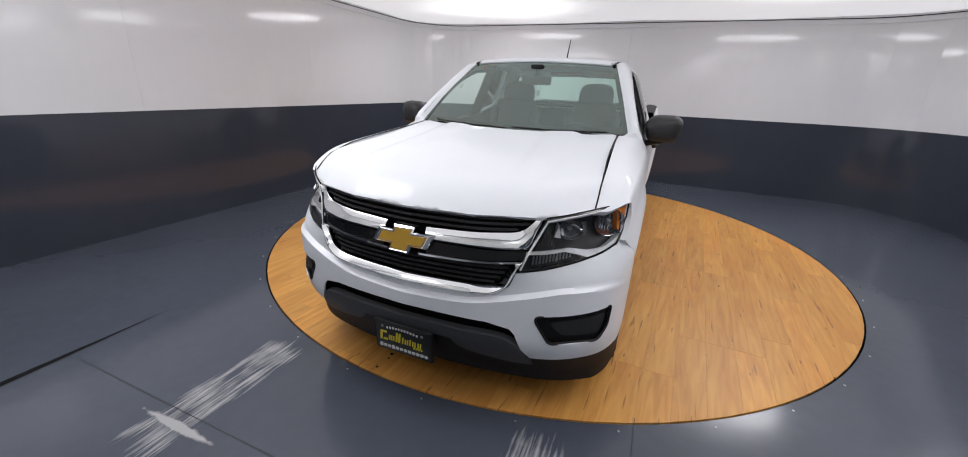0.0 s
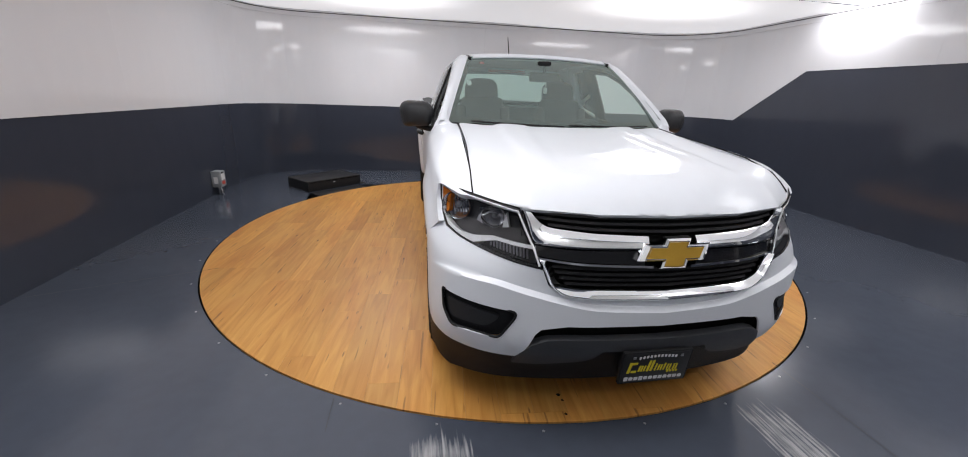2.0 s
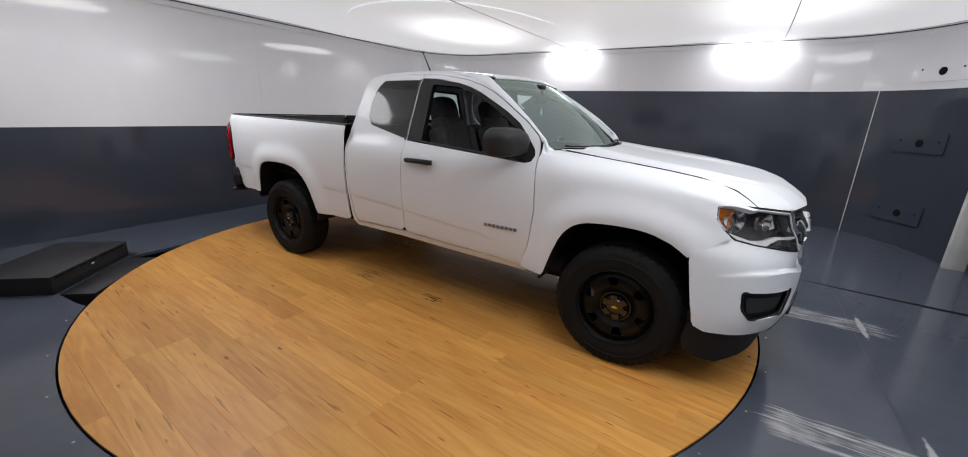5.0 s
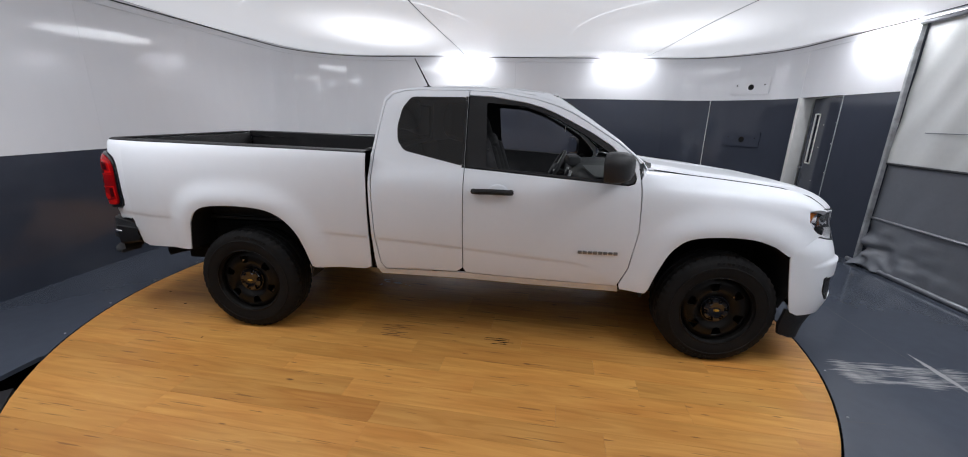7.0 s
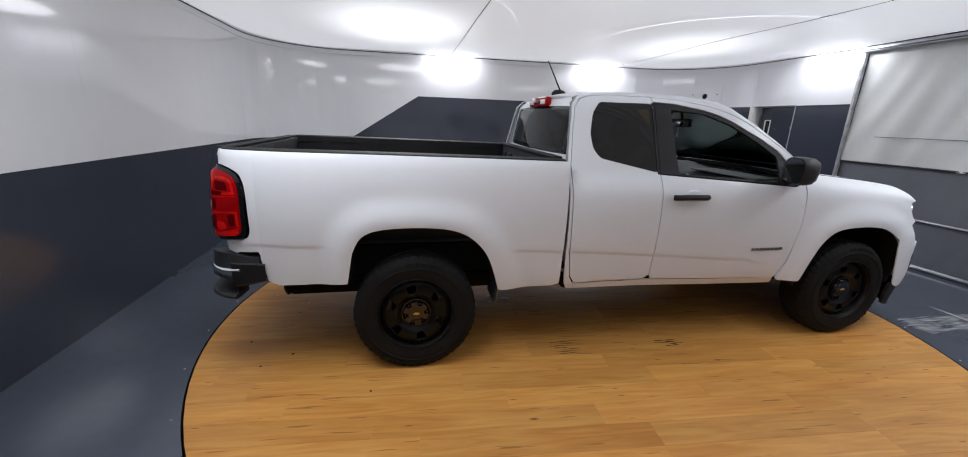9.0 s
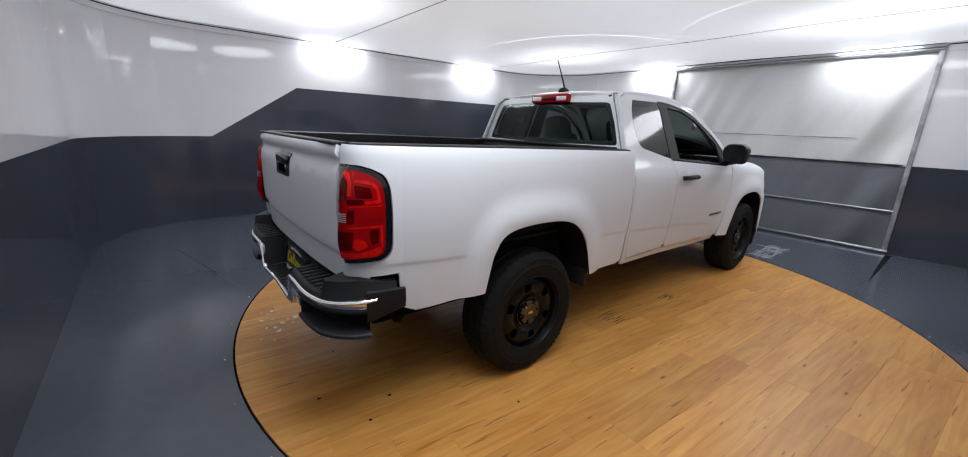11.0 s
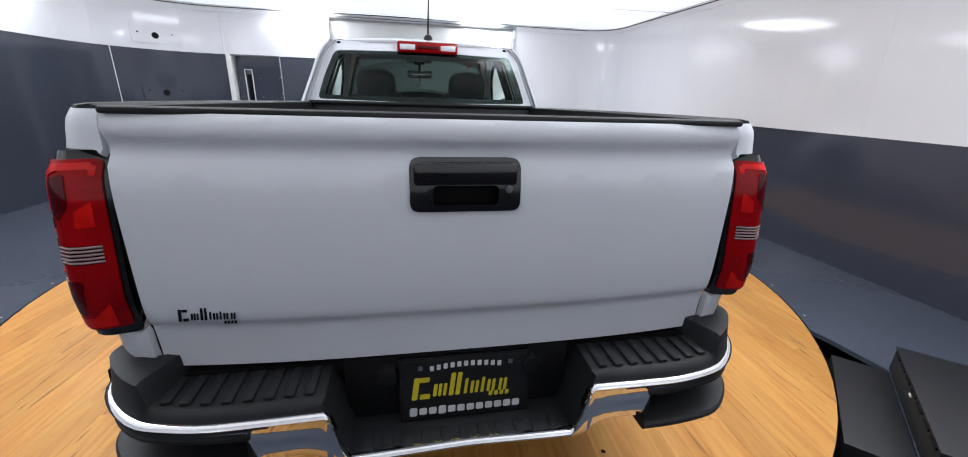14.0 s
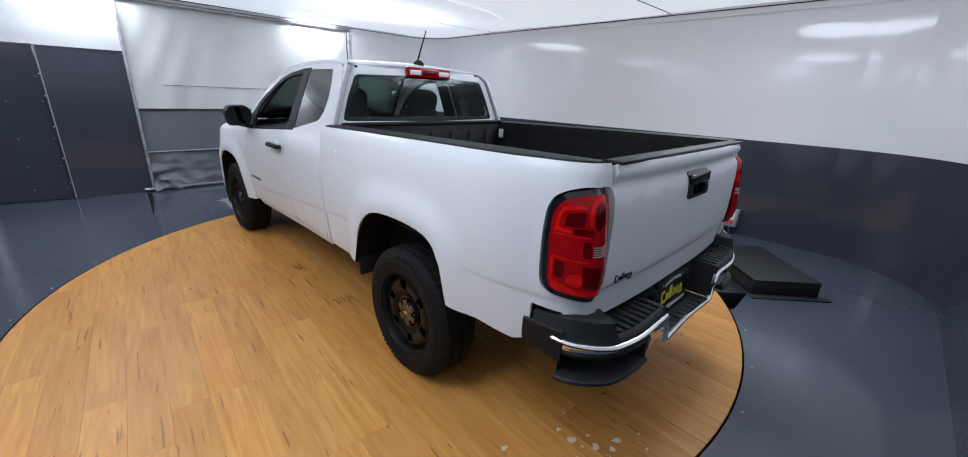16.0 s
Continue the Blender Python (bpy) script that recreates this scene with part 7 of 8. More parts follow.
# inside mirror with a small hanging tag
bm = bmesh.new()
box_mesh(bm, 0.0, -0.66, 1.575, 0.24, 0.035, 0.07, 0.014)
im = part("inside_mirror", bm, M_GLOSSBLACK, cabin, "inside mirror with a hanging tag")
box("mirror_face", (0.0, -0.641, 1.575), (0.215, 0.003, 0.052), M_CHROME, im, 0.001)
bm = bmesh.new()
tube(bm, [(0, -0.665, 1.60), (0, -0.645, 1.665)], 0.012, 8)
box_mesh(bm, 0, -0.63, 1.675, 0.10, 0.07, 0.03, 0.01)
part("mirror_stalk", bm, M_BLACK, im)
bm = bmesh.new()
tube(bm, [(0.02, -0.65, 1.545), (0.02, -0.65, 1.50)], 0.0015, 5)
box_mesh(bm, 0.02, -0.65, 1.48, 0.030, 0.004, 0.045, 0.002)
part("hanging_tag", bm, M_WHITEPRINT, im, "white hanging tag")


def cabin_side(s):
    f = lambda off: (lambda y, z: (s * (cab_section(z) - off), y, z))
    CARD = [(0.66, 0.55), (0.66, 1.30), (0.46, 1.33), (0.06, 1.25), (-0.42, 1.215), (-0.90, 1.185), (-1.05, 1.15), (-1.05, 0.55)]
    panel("door_card", CARD, f(0.055), M_DASH, cabin, step=0.08, flange=0, centre=(0, -0.2, 0.9), label="black door lining")
    panel("rail_lining", RAIL, f(0.045), M_LIGHTGREY, cabin, step=0.05, flange=0, centre=(0, -0.2, 0.9), label="grey pillar lining")
    PIL = [(0.07, 1.25), (0.07, 1.69), (-0.06, 1.69), (-0.085, 1.25)]
    panel("pillar_lining", PIL, f(0.05), M_BLACK, cabin, step=0.06, flange=0, centre=(0, -0.2, 0.9))
    bm = bmesh.new()
    box_mesh(bm, s * 0.79, -0.35, 0.99, 0.10, 0.42, 0.05, 0.02)
    part("armrest", bm, M_DASH, cabin)
    # name badge on the front door as plain bars
    bm = bmesh.new()
    for k in range(8):
        yy = -0.715 - 0.0325 * k
        box_mesh(bm, s * (float(cab_section(0.728)) + float(flare(np.array(yy), np.array(0.728))) + 0.004), yy, 0.728, 0.006, 0.026, 0.022, 0.003)
    part("door_badge", bm, M_DULL, truck, "small chrome door badge")


mirror_pair(cabin_side)
panel("headliner", [(x * 0.97, y * 0.98) for x, y in ROOF], lambda x, y: (lambda q: (q[0], q[1], q[2] - 0.035))(roof_place(x, y)), M_LIGHTGREY, cabin, step=0.1, flange=0, centre=(0, 0, 0), label="grey headliner")
bm = bmesh.new()
box_mesh(bm, 0, -0.25, 0.62, 1.62, 1.9, 0.03, 0)
box_mesh(bm, 0, 0.36, 0.84, 1.45, 0.40, 0.40, 0.04)
box_mesh(bm, 0, 0.60, 1.05, 1.45, 0.08, 0.54, 0.03)
part("rear_jump_seats", bm, M_FABRIC, cabin, "dark folded rear jump seats")
bm = bmesh.new()
box_mesh(bm, 0, -1.12, 0.90, 1.5, 0.06, 0.6, 0.01)
part("firewall", bm, M_DARK, cabin)
# cowl, wipers and stickers
COWL = [(0.765, -1.055), (0.70, -1.10), (0.40, -1.20), (0, -1.235), (-0.40, -1.20), (-0.70, -1.10), (-0.765, -1.055), (-0.73, -1.16), (-0.55, -1.23), (-0.3, -1.285), (0, -1.30), (0.3, -1.285), (0.55, -1.23), (0.73, -1.16)]
panel("cowl", COWL, lambda x, y: (x, y, 1.238 + 0 * x), M_BLACK, truck, step=0.04, flange=0.03, centre=(0, -1.1, 0.5), label="black plastic cowl below the windscreen")
for x0, x1 in ((0.62, 0.02), (-0.02, -0.60)):
    bm = bmesh.new()
    pts = []
    for k in range(9):
        u = (x0 + (x1 - x0) * k / 8) / 0.74
        q = [float(v) for v in ws_place(np.array(u), np.array(0.004 + 0.012 * k / 8))]
        pts.append((q[0], q[1] - 0.008, q[2] + 0.009))
    tube(bm, pts, 0.0055, 6)
    tube(bm, [(pts[0][0], pts[0][1] - 0.02, pts[0][2] - 0.02), pts[4]], 0.006, 6)
    part("wiper", bm, M_BLACK, truck, "black wiper")
bm = bmesh.new()
for u, v, w, h in ((-0.90, 0.55, 0.03, 0.055),):
    q = [float(a) for a in ws_place(np.array(u), np.array(v))]
    box_mesh(bm, q[0], q[1] + 0.012, q[2] - 0.012, w, 0.002, h, 0, Matrix.Rotation(radians(-52), 3, "X"))
part("window_sticker", bm, M_WHITEPRINT, truck, "white inspection sticker")
bm = bmesh.new()
q = [float(a) for a in ws_place(np.array(-0.80), np.array(0.90))]
box_mesh(bm, q[0], q[1] + 0.012, q[2] - 0.012, 0.035, 0.002, 0.026, 0, Matrix.Rotation(radians(-52), 3, "X"))
part("red_sticker", bm, M_REDLABEL, truck, "red sticker")
# fuel door on the left bed side
FUEL = rounded([(0.80, 1.06), (0.80, 1.20), (0.94, 1.20), (0.94, 1.06)], 0.03, 4)
fb = side_bed(1)
panel("fuel_door", FUEL, lambda y, z: (lambda q: (q[0] + 0.0025, q[1], q[2]))(fb(y, z)), M_PAINT, truck, step=0.04, flange=0.004, centre=(0, 1, 0.9), label="white fuel filler door")


# ---- things in the room ----
# entry curtain on the south wall
curtain = thing("curtain", "white over grey vinyl curtain with crumpled skirt in the entry", "curtain")


def cloth(name, x0, x1, z0, z1, mat, label, fold, crumple=0.0, y0=WY0 - 0.05):
    nx, nz = 90, max(10, int((z1 - z0) * 34))
    vs, fs = [], []
    for j in range(nz + 1):
        z = z0 + (z1 - z0) * j / nz
        for i in range(nx + 1):
            x = x0 + (x1 - x0) * i / nx
            t = (z1 - z) / (z1 - z0)
            d = fold * (0.5 + t) * (noise.noise(Vector((x * 1.6, z * 0.5, 3.0))) + 0.4 * noise.noise(Vector((x * 5 + z * 2, z * 1.3, 7.0))))
            edge = math.exp(-((x + 1.55) / 0.35) ** 2)
            d += 0.034 * edge * math.sin(9 * (x + 0.5 * z)) * (0.4 + t)
            c = crumple * t * math.exp(-((x - 1.25) / 0.55) ** 2)
            d += c * (0.09 * noise.noise(Vector((x * 4, z * 11, 1.0))) + 0.06 + 0.05 * noise.noise(Vector((x * 9, z * 16, 5.0))))
            vs.append((x, y0 + d, z + c * 0.05 * noise.noise(Vector((x * 6, 2.0, z * 4)))))
    for j in range(nz):
        for i in range(nx):
            a = j * (nx + 1) + i
            fs.append((a, a + 1, a + nx + 2, a + nx + 1))
    return mesh_object(name, vs, fs, mat, curtain, label, angle=70)


cloth("upper_cloth", CURT0 + 0.03, CURT1 - 0.02, BAND_LOW - 0.01, CEIL - 0.05, M_CURTAINW, "white vinyl upper half", 0.055)
cloth("lower_cloth", CURT0 + 0.03, CURT1 - 0.02, 0.565, BAND_LOW, M_CURTAING, "grey vinyl lower half", 0.02, y0=WY0 - 0.045)
cloth("skirt", CURT0 + 0.03, CURT1 - 0.02, 0.02, 0.565, M_CURTAING, "crumpled grey vinyl skirt", 0.03, 1.6, y0=WY0 - 0.05)
bm = bmesh.new()
tube(bm, [(CURT0 + 0.02, WY0 - 0.02, 0.565), (CURT1 - 0.02, WY0 - 0.02, 0.565)], 0.014, 8)
part("seam_pole", bm, M_DULL, curtain, "grey metal seam pole")
# a sewn fold across the upper cloth, coloured grey for its shadow
bm = bmesh.new()
tube(bm, [(x_, WY0 - 0.012 + 0.004 * math.sin(3 * x_), 1.495 + 0.004 * math.sin(2.1 * x_)) for x_ in np.linspace(-1.25, 1.05, 24)], 0.005, 6)
part("sewn_fold", bm, M_CURTAING, curtain, "fold sewn across the cloth, its shadow put in as grey")
bm = bmesh.new()
tube(bm, [(CURT0 + 0.02, WY0 - 0.015, BAND_LOW), (CURT1 - 0.02, WY0 - 0.015, BAND_LOW)], 0.012, 8)
part("middle_pole", bm, M_GREYPL, curtain)
bm = bmesh.new()
tube(bm, [(CURT0 - 0.02, WY0 + 0.02, 0.03), (CURT1 + 0.1, WY0 + 0.02, 0.035)], 0.022, 10)
part("bottom_pole", bm, M_DULL, curtain, "grey metal bottom pole")
bm = bmesh.new()
box_mesh(bm, (CURT0 + CURT1) / 2, WY0 + 0.01, CEIL - 0.035, CURT1 - CURT0 + 0.04, 0.05, 0.04, 0.006)
tube(bm, [(CURT0, WY0 + 0.02, CEIL - 0.075), (CURT1, WY0 + 0.02, CEIL - 0.075)], 0.02, 10)
part("head_rail", bm, M_DULL, curtain, "grey metal head rail")
for xx, w in ((CURT0 + 0.01, 0.05), (CURT1 - 0.012, 0.035)):
    bm = bmesh.new()
    box_mesh(bm, xx, WY0 + 0.004, CEIL / 2, w, 0.05, CEIL - 0.03, 0.006)
    part("side_rail", bm, M_RAIL, curtain, "pale grey side rail with worn paint")
back = wall_strip("backdrop_wall", [(CURT0 - 0.5, WY0 - 0.9), (DOOR1 + 1.2, WY0 - 0.9)], -0.02, WALL_TOP, M_WHITETRIM, 0.1, 1, label="pale wall beyond the doorway")
wall_strip("backdrop_side", [(DOOR1 + 1.0, WY0 - 0.9), (DOOR1 + 1.0, WY0 - 0.1)], -0.02, WALL_TOP, M_WHITETRIM, 0.1, 1, label="pale wall beyond the doorway")
wall_strip("backdrop_side_b", [(CURT0 - 0.4, WY0 - 0.1), (CURT0 - 0.4, WY0 - 0.9)], -0.02, WALL_TOP, M_WHITETRIM, 0.1, 1, label="pale wall beyond the curtain")
# Unseen lobby ceiling; the added glow of M_CEIL brightens the space beyond the door.
tagged(mesh_object("ceiling_lobby", [(CURT0 - 0.6, WY0 - 1.1, CEIL), (WX1, WY0 - 1.1, CEIL), (WX1, WY0 - 0.1, CEIL), (CURT0 - 0.6, WY0 - 0.1, CEIL)], [(0, 1, 2, 3)], M_CEIL, None, "unseen white ceiling with added glow beyond the doorway"), kind="structure")

# door with its frame
door = thing("door_1", "dark grey painted door with narrow window standing ajar", "door")
tagged(door, kind="structure")
bm = bmesh.new()
box_mesh(bm, DOOR1 - 0.035, WY0 - 0.05, BAND_HIGH / 2, 0.07, 0.17, BAND_HIGH, 0.006)
part("jamb", bm, M_WHITETRIM, door, "white door jamb")
bm = bmesh.new()
box_mesh(bm, DOOR0 + 0.008, WY0 - 0.06, BAND_HIGH / 2, 0.016, 0.13, BAND_HIGH, 0.003)
part("hinge_jamb", bm, M_WALLDARK, door)
leaf = new("door_leaf")
leaf.parent = door
tagged(leaf, "dark grey steel door leaf")
leaf.matrix_basis = Matrix.Translation((DOOR0 + 0.02, WY0 - 0.03, 0)) @ Matrix.Rotation(radians(-9), 4, "Z")
LW = DOOR1 - DOOR0 - 0.10
v2, t2 = fill([(0, 0.012), (LW, 0.012), (LW, BAND_HIGH - 0.012), (0, BAND_HIGH - 0.012)], ([(LW - 0.24, 1.03), (LW - 0.13, 1.03), (LW - 0.13, 1.68), (LW - 0.24, 1.68)],), 0.3)
n2 = len(v2)
count = {}
for t in t2:
    for a, b in ((t[0], t[1]), (t[1], t[2]), (t[2], t[0])):
        count[(min(a, b), max(a, b))] = count.get((min(a, b), max(a, b)), 0) + 1
mesh_object("slab", [(x, 0, z) for x, z in v2] + [(x, -0.045, z) for x, z in v2],
            [tuple(t) for t in t2] + [tuple(k + n2 for k in t[::-1]) for t in t2] + [(a, b, b + n2, a + n2) for (a, b), c in count.items() if c == 1], M_WALLDARK, leaf)
bm = bmesh.new()
for xx in (LW - 0.245, LW - 0.125):
    box_mesh(bm, xx, 0.002, 1.355, 0.014, 0.02, 0.68, 0.003)
for zz in (1.02, 1.69):
    box_mesh(bm, LW - 0.185, 0.002, zz, 0.134, 0.02, 0.014, 0.003)
part("window_frame", bm, M_WHITETRIM, leaf, "white window bead")
box("window_pane", (LW - 0.185, -0.02, 1.355), (0.11, 0.006, 0.65), M_CLEAR, leaf, 0)
bm = bmesh.new()
tube(bm, [(LW - 0.06, 0.0, 0.95), (LW - 0.06, 0.05, 0.95), (LW - 0.16, 0.055, 0.95)], 0.010, 10)
part("door_handle", bm, M_DULL, leaf, "steel lever handle")
for xx in (0.03, LW / 2 - 0.02, LW - 0.03):
    for zz in (0.15, 0.45, 0.80, 1.25, 1.55):
        box("rivet", (xx, 0.002, zz), (0.010, 0.004, 0.010), M_LIGHTGREY, leaf, 0)
box("black_cupboard", (DOOR1 - 0.12, WY0 - 0.74, 1.40), (0.30, 0.32, 0.45), M_BLACKBOX, None, 0.01)
tagged(bpy.data.objects["black_cupboard"], "black wall cupboard beyond the ajar door", "cupboard")
box("white_cabinet", (DOOR1 - 0.10, WY0 - 0.66, 0.55), (0.40, 0.40, 1.10), M_WHITETRIM, None, 0.01)
tagged(bpy.data.objects["white_cabinet"], "pale cabinet standing beyond the ajar door", "cabinet")

# cover plates with round holes on the curved corner
CX, CY = WX1 - R_SE, WY0 + R_SE


def corner_place(a, z, off):
    return CX + (R_SE - off) * math.cos(a), CY + (R_SE - off) * math.sin(a), z


def cover_plate(zc_, mat, label):
    pl = thing("cover_plate", label, "cover plate", "cover plates on the corner")
    a0, half, hh = radians(-54), 0.30 / R_SE, 0.125
    outline = rounded([(-half, -hh), (half, -hh), (half, hh), (-half, hh)], 0.02, 3)
    hole_ = [(0.0 + 0.045 / R_SE * math.cos(2 * math.pi * k / 20), -0.01 + 0.045 * math.sin(2 * math.pi * k / 20)) for k in range(20)]
    v, t = fill(outline, (hole_,), 0.08)
    vs = [corner_place(a0 + p[0], zc_ + p[1], 0.022) for p in v] + [corner_place(a0 + p[0], zc_ + p[1], 0.006) for p in v]
    n_ = len(v)
    cnt = {}
    for q in t:
        for a, b in ((q[0], q[1]), (q[1], q[2]), (q[2], q[0])):
            cnt[(min(a, b), max(a, b))] = cnt.get((min(a, b), max(a, b)), 0) + 1
    mesh_object("plate", vs, [tuple(q) for q in t] + [(a, b, b + n_, a + n_) for (a, b), c in cnt.items() if c == 1], mat, pl)
    bm = bmesh.new()
    bm.faces.new([bm.verts.new(corner_place(a0 + 0.046 / R_SE * math.cos(2 * math.pi * k / 20), zc_ - 0.01 + 0.046 * math.sin(2 * math.pi * k / 20), 0.0235)) for k in range(20)])
    part("round_hole", bm, M_DARK, pl, "black round opening")
    for sx in (-1, 1):
        bm = bmesh.new()
        bmesh.ops.create_uvsphere(bm, u_segments=10, v_segments=6, radius=0.011, matrix=Matrix.Translation(corner_place(a0 + sx * half * 0.72, zc_ + 0.02, 0.022)))
        part("screw", bm, M_DARK, pl)


cover_plate(2.12, M_WALLWHITE, "white cover plate with round camera opening on the wall")
cover_plate(1.29, M_WALLDARK, "dark cover plate with round camera opening on the wall")
cover_plate(0.42, M_WALLDARK, "dark cover plate with round camera opening on the wall")
# joint strip where two wall sheets meet
bm = bmesh.new()
p0, p1 = corner_place(radians(-30), 0.01, 0.004), corner_place(radians(-30), BAND_HIGH, 0.004)
tube(bm, [p0, p1], 0.006, 6)
tagged(part("trim_joint", bm, M_WHITETRIM, None, "pale joint strip in the dark wall"), kind="structure")
bm = bmesh.new()
tube(bm, [(DOOR0 - 0.004, WY0 + 0.004, 0.01), (DOOR0 - 0.004, WY0 + 0.004, BAND_HIGH)], 0.006, 6)
tagged(part("trim_door", bm, M_GREYBOX, None, "pale grey edge strip beside the door"), kind="structure")
for zz in (0.22, 0.55, 0.95, 1.32, 1.58):
    bm = bmesh.new()
    box_mesh(bm, DOOR0 + 0.014, WY0 + 0.004, zz, 0.012, 0.006, 0.012, 0.002)
    tagged(part("trim_rivet", bm, M_WHITETRIM, None, "pale rivet beside the door strip"), kind="structure")

# electrical switch box on the west wall
sb = thing("switch_box", "grey metal electrical switch box with warning labels on the wall", "switch box", at=(WX0, 2.085, 0.212))
bm = bmesh.new()
box_mesh(bm, 0.055, 0, 0, 0.11, 0.150, 0.215, 0.006)
body = part("box_body", bm, M_GREYBOX, sb, "grey enamelled box")
bm = bmesh.new()
box_mesh(bm, 0.112, 0, 0.006, 0.006, 0.144, 0.200, 0.002)
part("box_cover", bm, M_GREYBOX, sb)
box("white_label", (0.1165, 0.0, 0.030), (0.002, 0.095, 0.085), M_WHITEPRINT, sb, 0, "white label")
box("red_label", (0.1165, 0.0, -0.050), (0.002, 0.085, 0.045), M_REDLABEL, sb, 0, "red warning label")
box("side_label", (0.055, -0.0762, -0.01), (0.05, 0.002, 0.09), M_WHITEPRINT, sb, 0, "white side label")
box("latch", (0.118, -0.01, 0.086), (0.008, 0.06, 0.014), M_BLACK, sb, 0.002)
bm = bmesh.new()
tube(bm, [(0.07, 0.08, 0.05), (0.07, 0.105, 0.05), (0.10, 0.11, 0.07)], 0.009, 8)
part("switch_lever", bm, M_BLACK, sb, "black switch lever")
bm = bmesh.new()
tube(bm, [(0.05, 0.0, -0.10), (0.05, 0.0, -0.17), (0.045, 0.008, -0.208)], 0.013, 10)
part("conduit", bm, M_DULL, sb, "grey conduit")
bm = bmesh.new()
tube(bm, [(0.09, -0.05, -0.10), (0.11, -0.065, -0.15), (0.09, -0.03, -0.19), (0.10, 0.0, -0.205)], 0.005, 8)
part("white_cable", bm, M_WHITEPRINT, sb, "white cable")

# raised floor hatch beside the turntable and the sunken board in front of it
hatch = thing("floor_hatch", "raised grey floor hatch with black sides beside the turntable pit", "floor hatch", at=(-2.385, 2.665, 0))
ang = radians(43)
turn = Matrix.Rotation(ang, 3, "Z")
bm = bmesh.new()
box_mesh(bm, 0, 0, 0.068, 0.885, 0.560, 0.135, 0.004, turn)
part("hatch_side", bm, M_BLACKBOX, hatch, "black board sides")
bm = bmesh.new()
box_mesh(bm, 0, 0, 0.140, 0.892, 0.566, 0.012, 0.002, turn)
part("lid", bm, M_LID, hatch, "dark grey painted lid")
for k in range(7):
    q = turn @ Vector((-0.36 + 0.12 * k, -0.283, 0))
    box("edge_slot", (q.x, q.y, 0.126), (0.085, 0.006, 0.012), M_DARK, hatch, 0, turn=turn)
q = turn @ Vector((-0.02, -0.285, 0))
box("white_tag", (q.x, q.y, 0.10), (0.03, 0.006, 0.010), M_WHITEPRINT, hatch, 0.001, turn=turn)
q = turn @ Vector((0.475, 0.02, 0))
box("sill_board", (q.x, q.y, 0.006), (0.07, 0.66, 0.012), M_BLACKBOX, hatch, 0.002, turn=turn)
board = thing("pit_board", "dark grey board lying in the pit beside the turntable", "board", at=(-2.117, 2.357, -0.16))
bm = bmesh.new()
box_mesh(bm, 0, 0, 0.076, 0.82, 0.245, 0.152, 0.004, turn)
part("panel", bm, M_LID, board)
cb = thing("loose_cable", "white cable loop in the turntable pit", "cable", at=(-1.9, 2.3, -0.15))
bm = bmesh.new()
tube(bm, [(-0.10, -0.12, 0.01), (-0.02, -0.06, 0.06), (0.05, 0.02, 0.07), (0.10, 0.10, 0.02)], 0.012, 8)
part("cable", bm, M_WHITETRIM, cb)

# floor joints, the sagging entry plate's side gaps, and screws round the turntable
joints = []
for a, b, w in (((-1.40, -2.14), (-1.40, -2.35), 0.003), ((1.066, -2.15), (1.066, -3.04), 0.004), ((-1.9, -3.045), (1.47, -3.045), 0.003), ((1.35, -0.1 + 2.9), (3.4, 3.3), 0.004), ((-2.6, -0.5), (-3.65, -0.9), 0.004)):
    d = (Vector(b) - Vector(a)).normalized()
    nrm = Vector((-d.y, d.x)) * w * 0.5
    bm = bmesh.new()
    bm.faces.new([bm.verts.new((p.x, p.y, 0.002)) for p in (Vector(a) + nrm, Vector(a) - nrm, Vector(b) - nrm, Vector(b) + nrm)])
    tagged(part("trim_floor_joint", bm, M_JOINT, None, "dark joint between floor plates"), kind="structure")
for pts in ([(-1.915, -2.50), (-1.885, -3.2), (-1.86, -4.1), (-1.92, -4.1), (-1.925, -3.2)], [(1.585, -2.70), (1.555, -3.12), (1.53, -3.5), (1.50, -4.1), (1.44, -4.1), (1.495, -3.5), (1.535, -3.12)]):
    bm = bmesh.new()
    bm.faces.new([bm.verts.new((x, y, 0.003)) for x, y in pts])
    tagged(part("trim_floor_gap", bm, M_DARK, None, "black gap beside the entry plate"), kind="structure")
screw_me = None
for k in range(36):
    a = 2 * math.pi * (k + 0.3) / 36
    p = (TABLE_C[0] + (TABLE_R + 0.05) * math.cos(a), TABLE_C[1] + (TABLE_R + 0.05) * math.sin(a))
    if -2.6 < p[0] < -1.4 and 1.7 < p[1] < 3:
        continue
    if screw_me is None:
        bm = lathe([(0.0005, 0.003), (0.005, 0.0025), (0.007, 0.0), (0.0005, 0.0)], 10)
        bmesh.ops.transform(bm, matrix=Matrix.Rotation(radians(-90), 4, "Y"), verts=bm.verts[:])
        screw_me = bpy.data.meshes.new("floor_screw")
        bm.to_mesh(screw_me)
        bm.free()
        screw_me.materials.append(M_DULL)
    ob = new("floor_screw", screw_me)
    ob.parent = floor
    ob.location = (*p, 0.0)

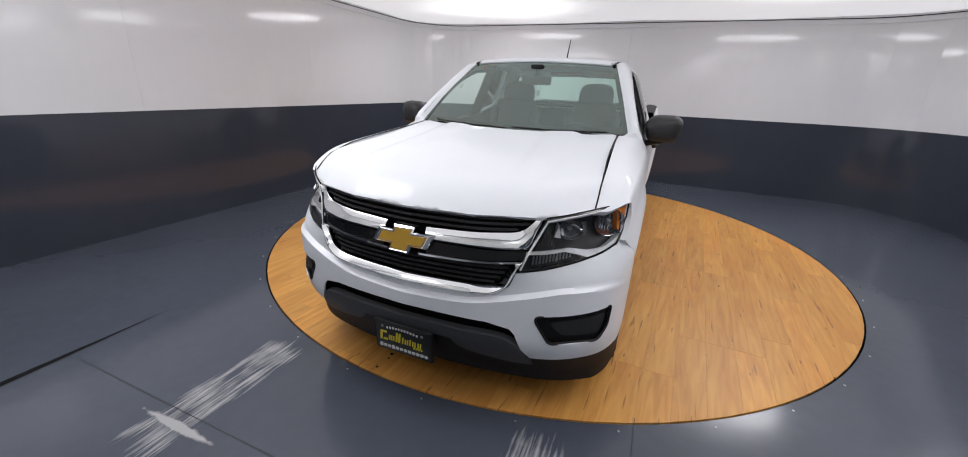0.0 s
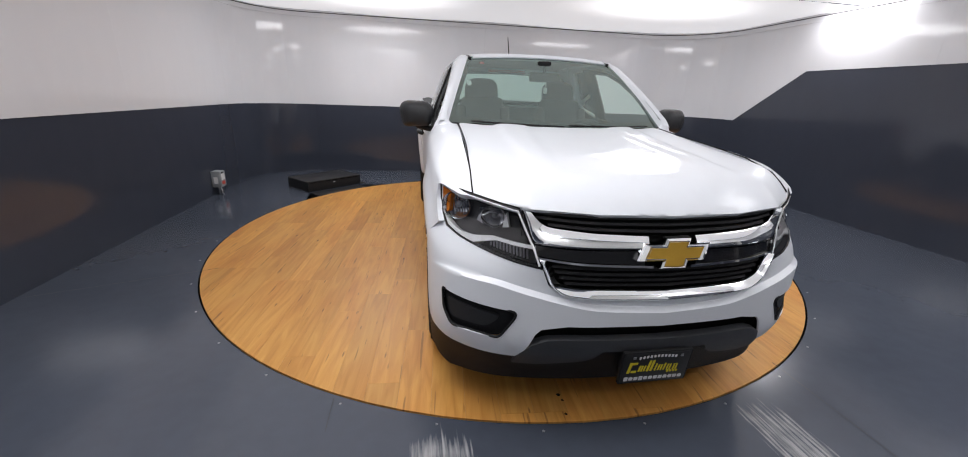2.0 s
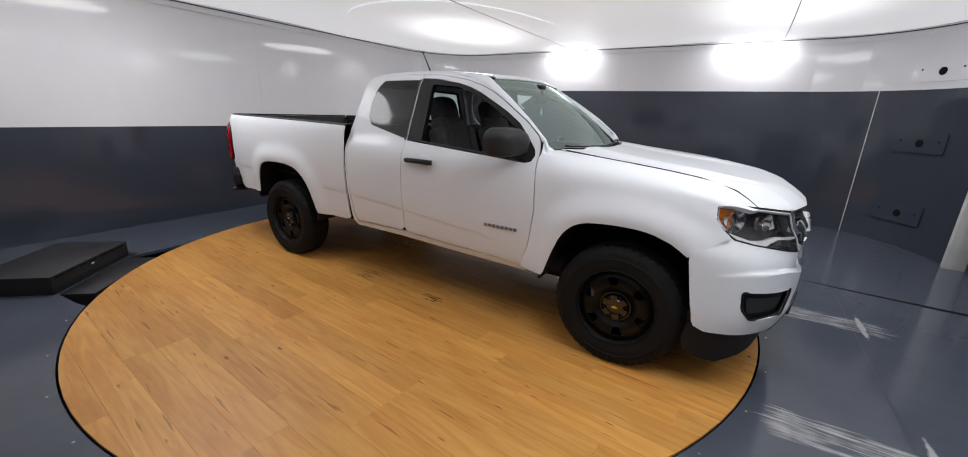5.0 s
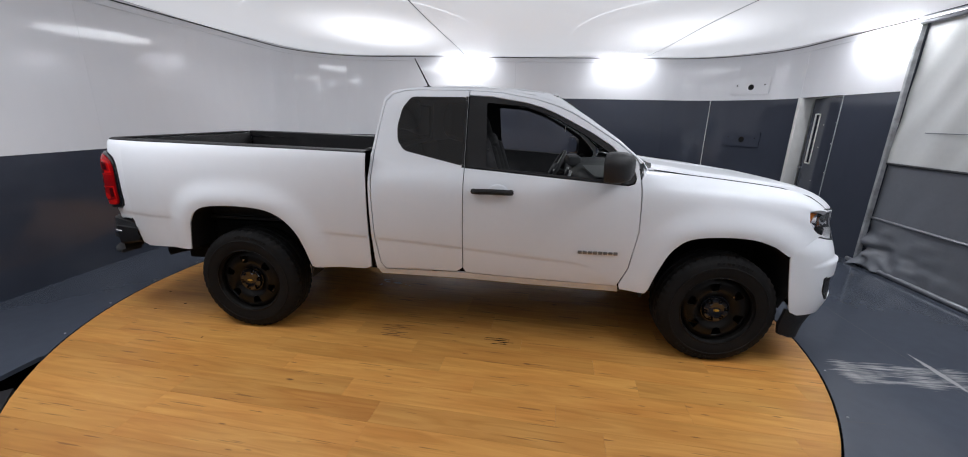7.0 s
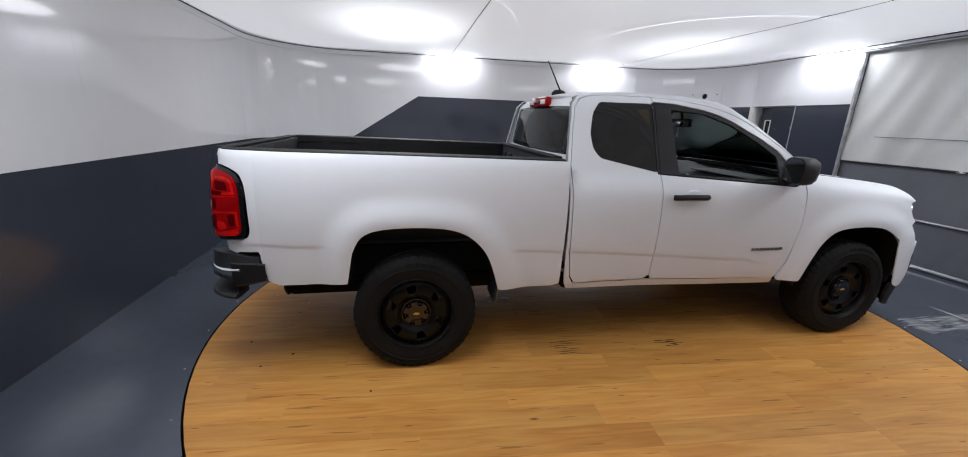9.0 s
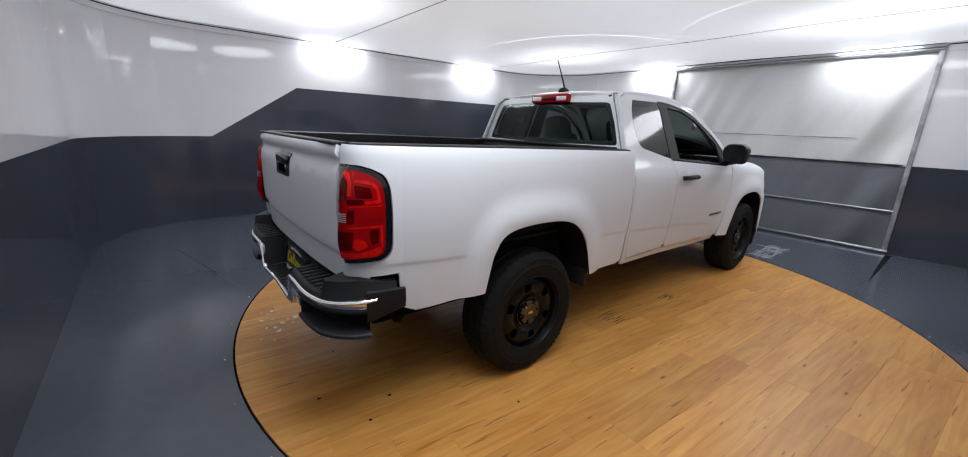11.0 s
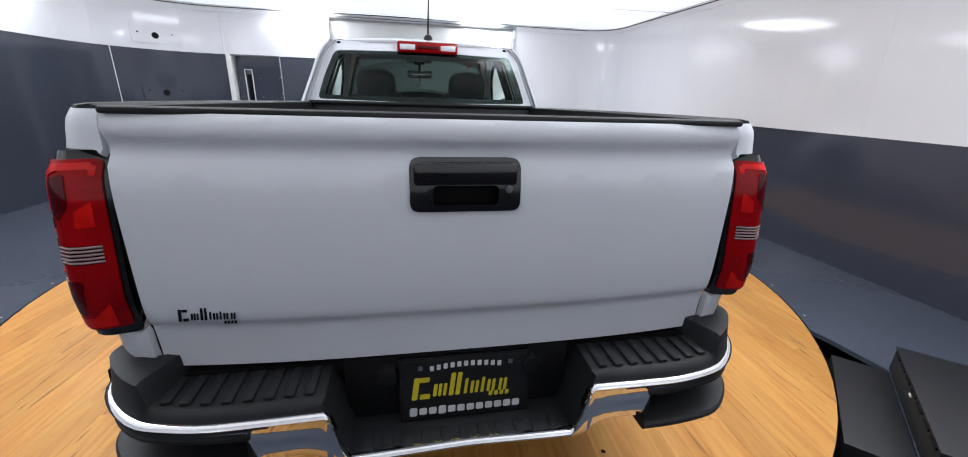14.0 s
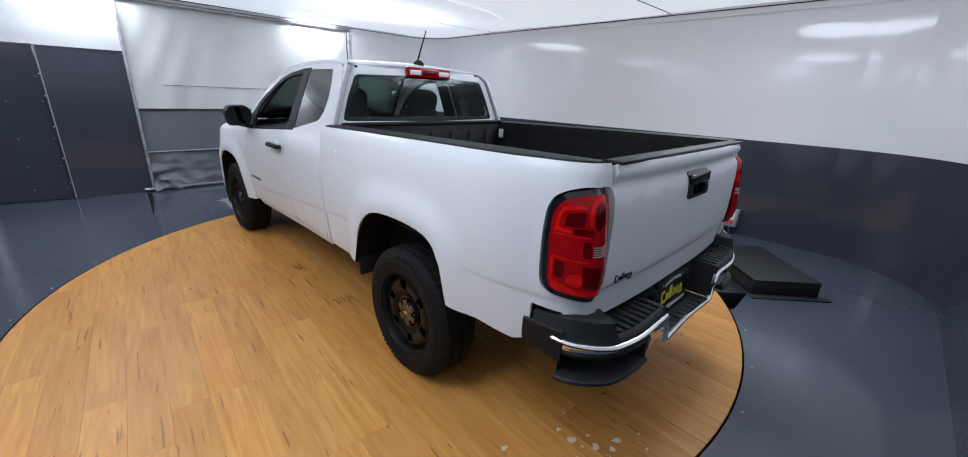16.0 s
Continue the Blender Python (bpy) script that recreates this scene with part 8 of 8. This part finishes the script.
# marks and litter on the planks
scuff = thing("tyre_scuffs", "black rubber scuffs on the wood planks", "scuff marks")
tagged(scuff, kind="stuff")
r2 = random.Random(9)
for cx_, cy_, n_ in ((-0.80, 0.54, 7), (-0.845, -0.27, 4), (0.80, 0.60, 6), (0.84, -0.24, 3)):
    for k in range(n_):
        bm = bmesh.new()
        xx, yy = cx_ + 0.024 * (k - n_ / 2), cy_ + r2.uniform(-0.07, 0.03)
        ln = r2.uniform(0.10, 0.20)
        ring_ = [(sgn * (0.0008 + 0.0055 * math.sin(math.pi * t) * (0.5 + 0.5 * math.sin(9 * t + 2 * k)) + 0.0012) + 0.0018 * math.sin(5 * t + k), ln * t) for sgn, ts in ((1, np.linspace(0, 1, 8)), (-1, np.linspace(1, 0, 8))) for t in ts]
        bm.faces.new([bm.verts.new((xx + a, yy + b, 0.0012)) for a, b in ring_])
        part("scuff", bm, M_SCUFF if n_ > 5 else M_DARK, scuff)
flakes = thing("paint_flakes", "pale flakes of dried paint on the wood planks", "flakes")
tagged(flakes, kind="stuff")
bm = bmesh.new()
for k in range(40):
    cx_, cy_ = 0.60 + r2.gauss(0, 0.19), 2.70 + r2.gauss(0, 0.10)
    if math.hypot(cx_ - TABLE_C[0], cy_ - TABLE_C[1]) > TABLE_R - 0.05:
        continue
    sz = r2.choice((0.004, 0.005, 0.006, 0.008, 0.012, 0.018, 0.028))
    bm.faces.new([bm.verts.new((cx_ + sz * r2.uniform(0.35, 1) * math.cos(a) * 1.3, cy_ + sz * r2.uniform(0.35, 1) * math.sin(a), 0.0015)) for a in (2 * math.pi * j / 9 for j in range(9))])
for cx_, cy_, sz in ((0.10, 0.96, 0.050), (0.05, 0.93, 0.035), (0.045, 0.84, 0.055), (0.03, 0.80, 0.030), (-0.01, 0.975, 0.030), (0.02, 0.74, 0.014), (0.0, 0.70, 0.012), (0.13, 0.90, 0.016)):
    bm.faces.new([bm.verts.new((cx_ + sz * r2.uniform(0.3, 1) * math.cos(a) * 0.7, cy_ + sz * r2.uniform(0.3, 1) * math.sin(a), 0.0015)) for a in (2 * math.pi * j / 13 for j in range(13))])
part("flake", bm, M_FLAKE, flakes)
drips = thing("oil_drips", "dark dried oil drips on the wood planks", "oil drips")
tagged(drips, kind="stuff")
bm = bmesh.new()
for cx_, cy_, sz in ((-0.302, -2.118, 0.010), (-0.290, -2.255, 0.012), (-0.283, -2.295, 0.009), (-0.297, -2.384, 0.010), (-0.64, 2.437, 0.012), (-0.76, 2.596, 0.010), (-0.04, 2.532, 0.009), (0.20, 2.533, 0.011), (-1.1, 1.9, 0.009), (-0.45, 2.75, 0.012)):
    bm.faces.new([bm.verts.new((cx_ + sz * r2.uniform(0.55, 1) * math.cos(a), cy_ + sz * r2.uniform(0.55, 1) * math.sin(a), 0.0016)) for a in (2 * math.pi * j / 10 for j in range(10))])
part("drip", bm, M_DARK, drips)
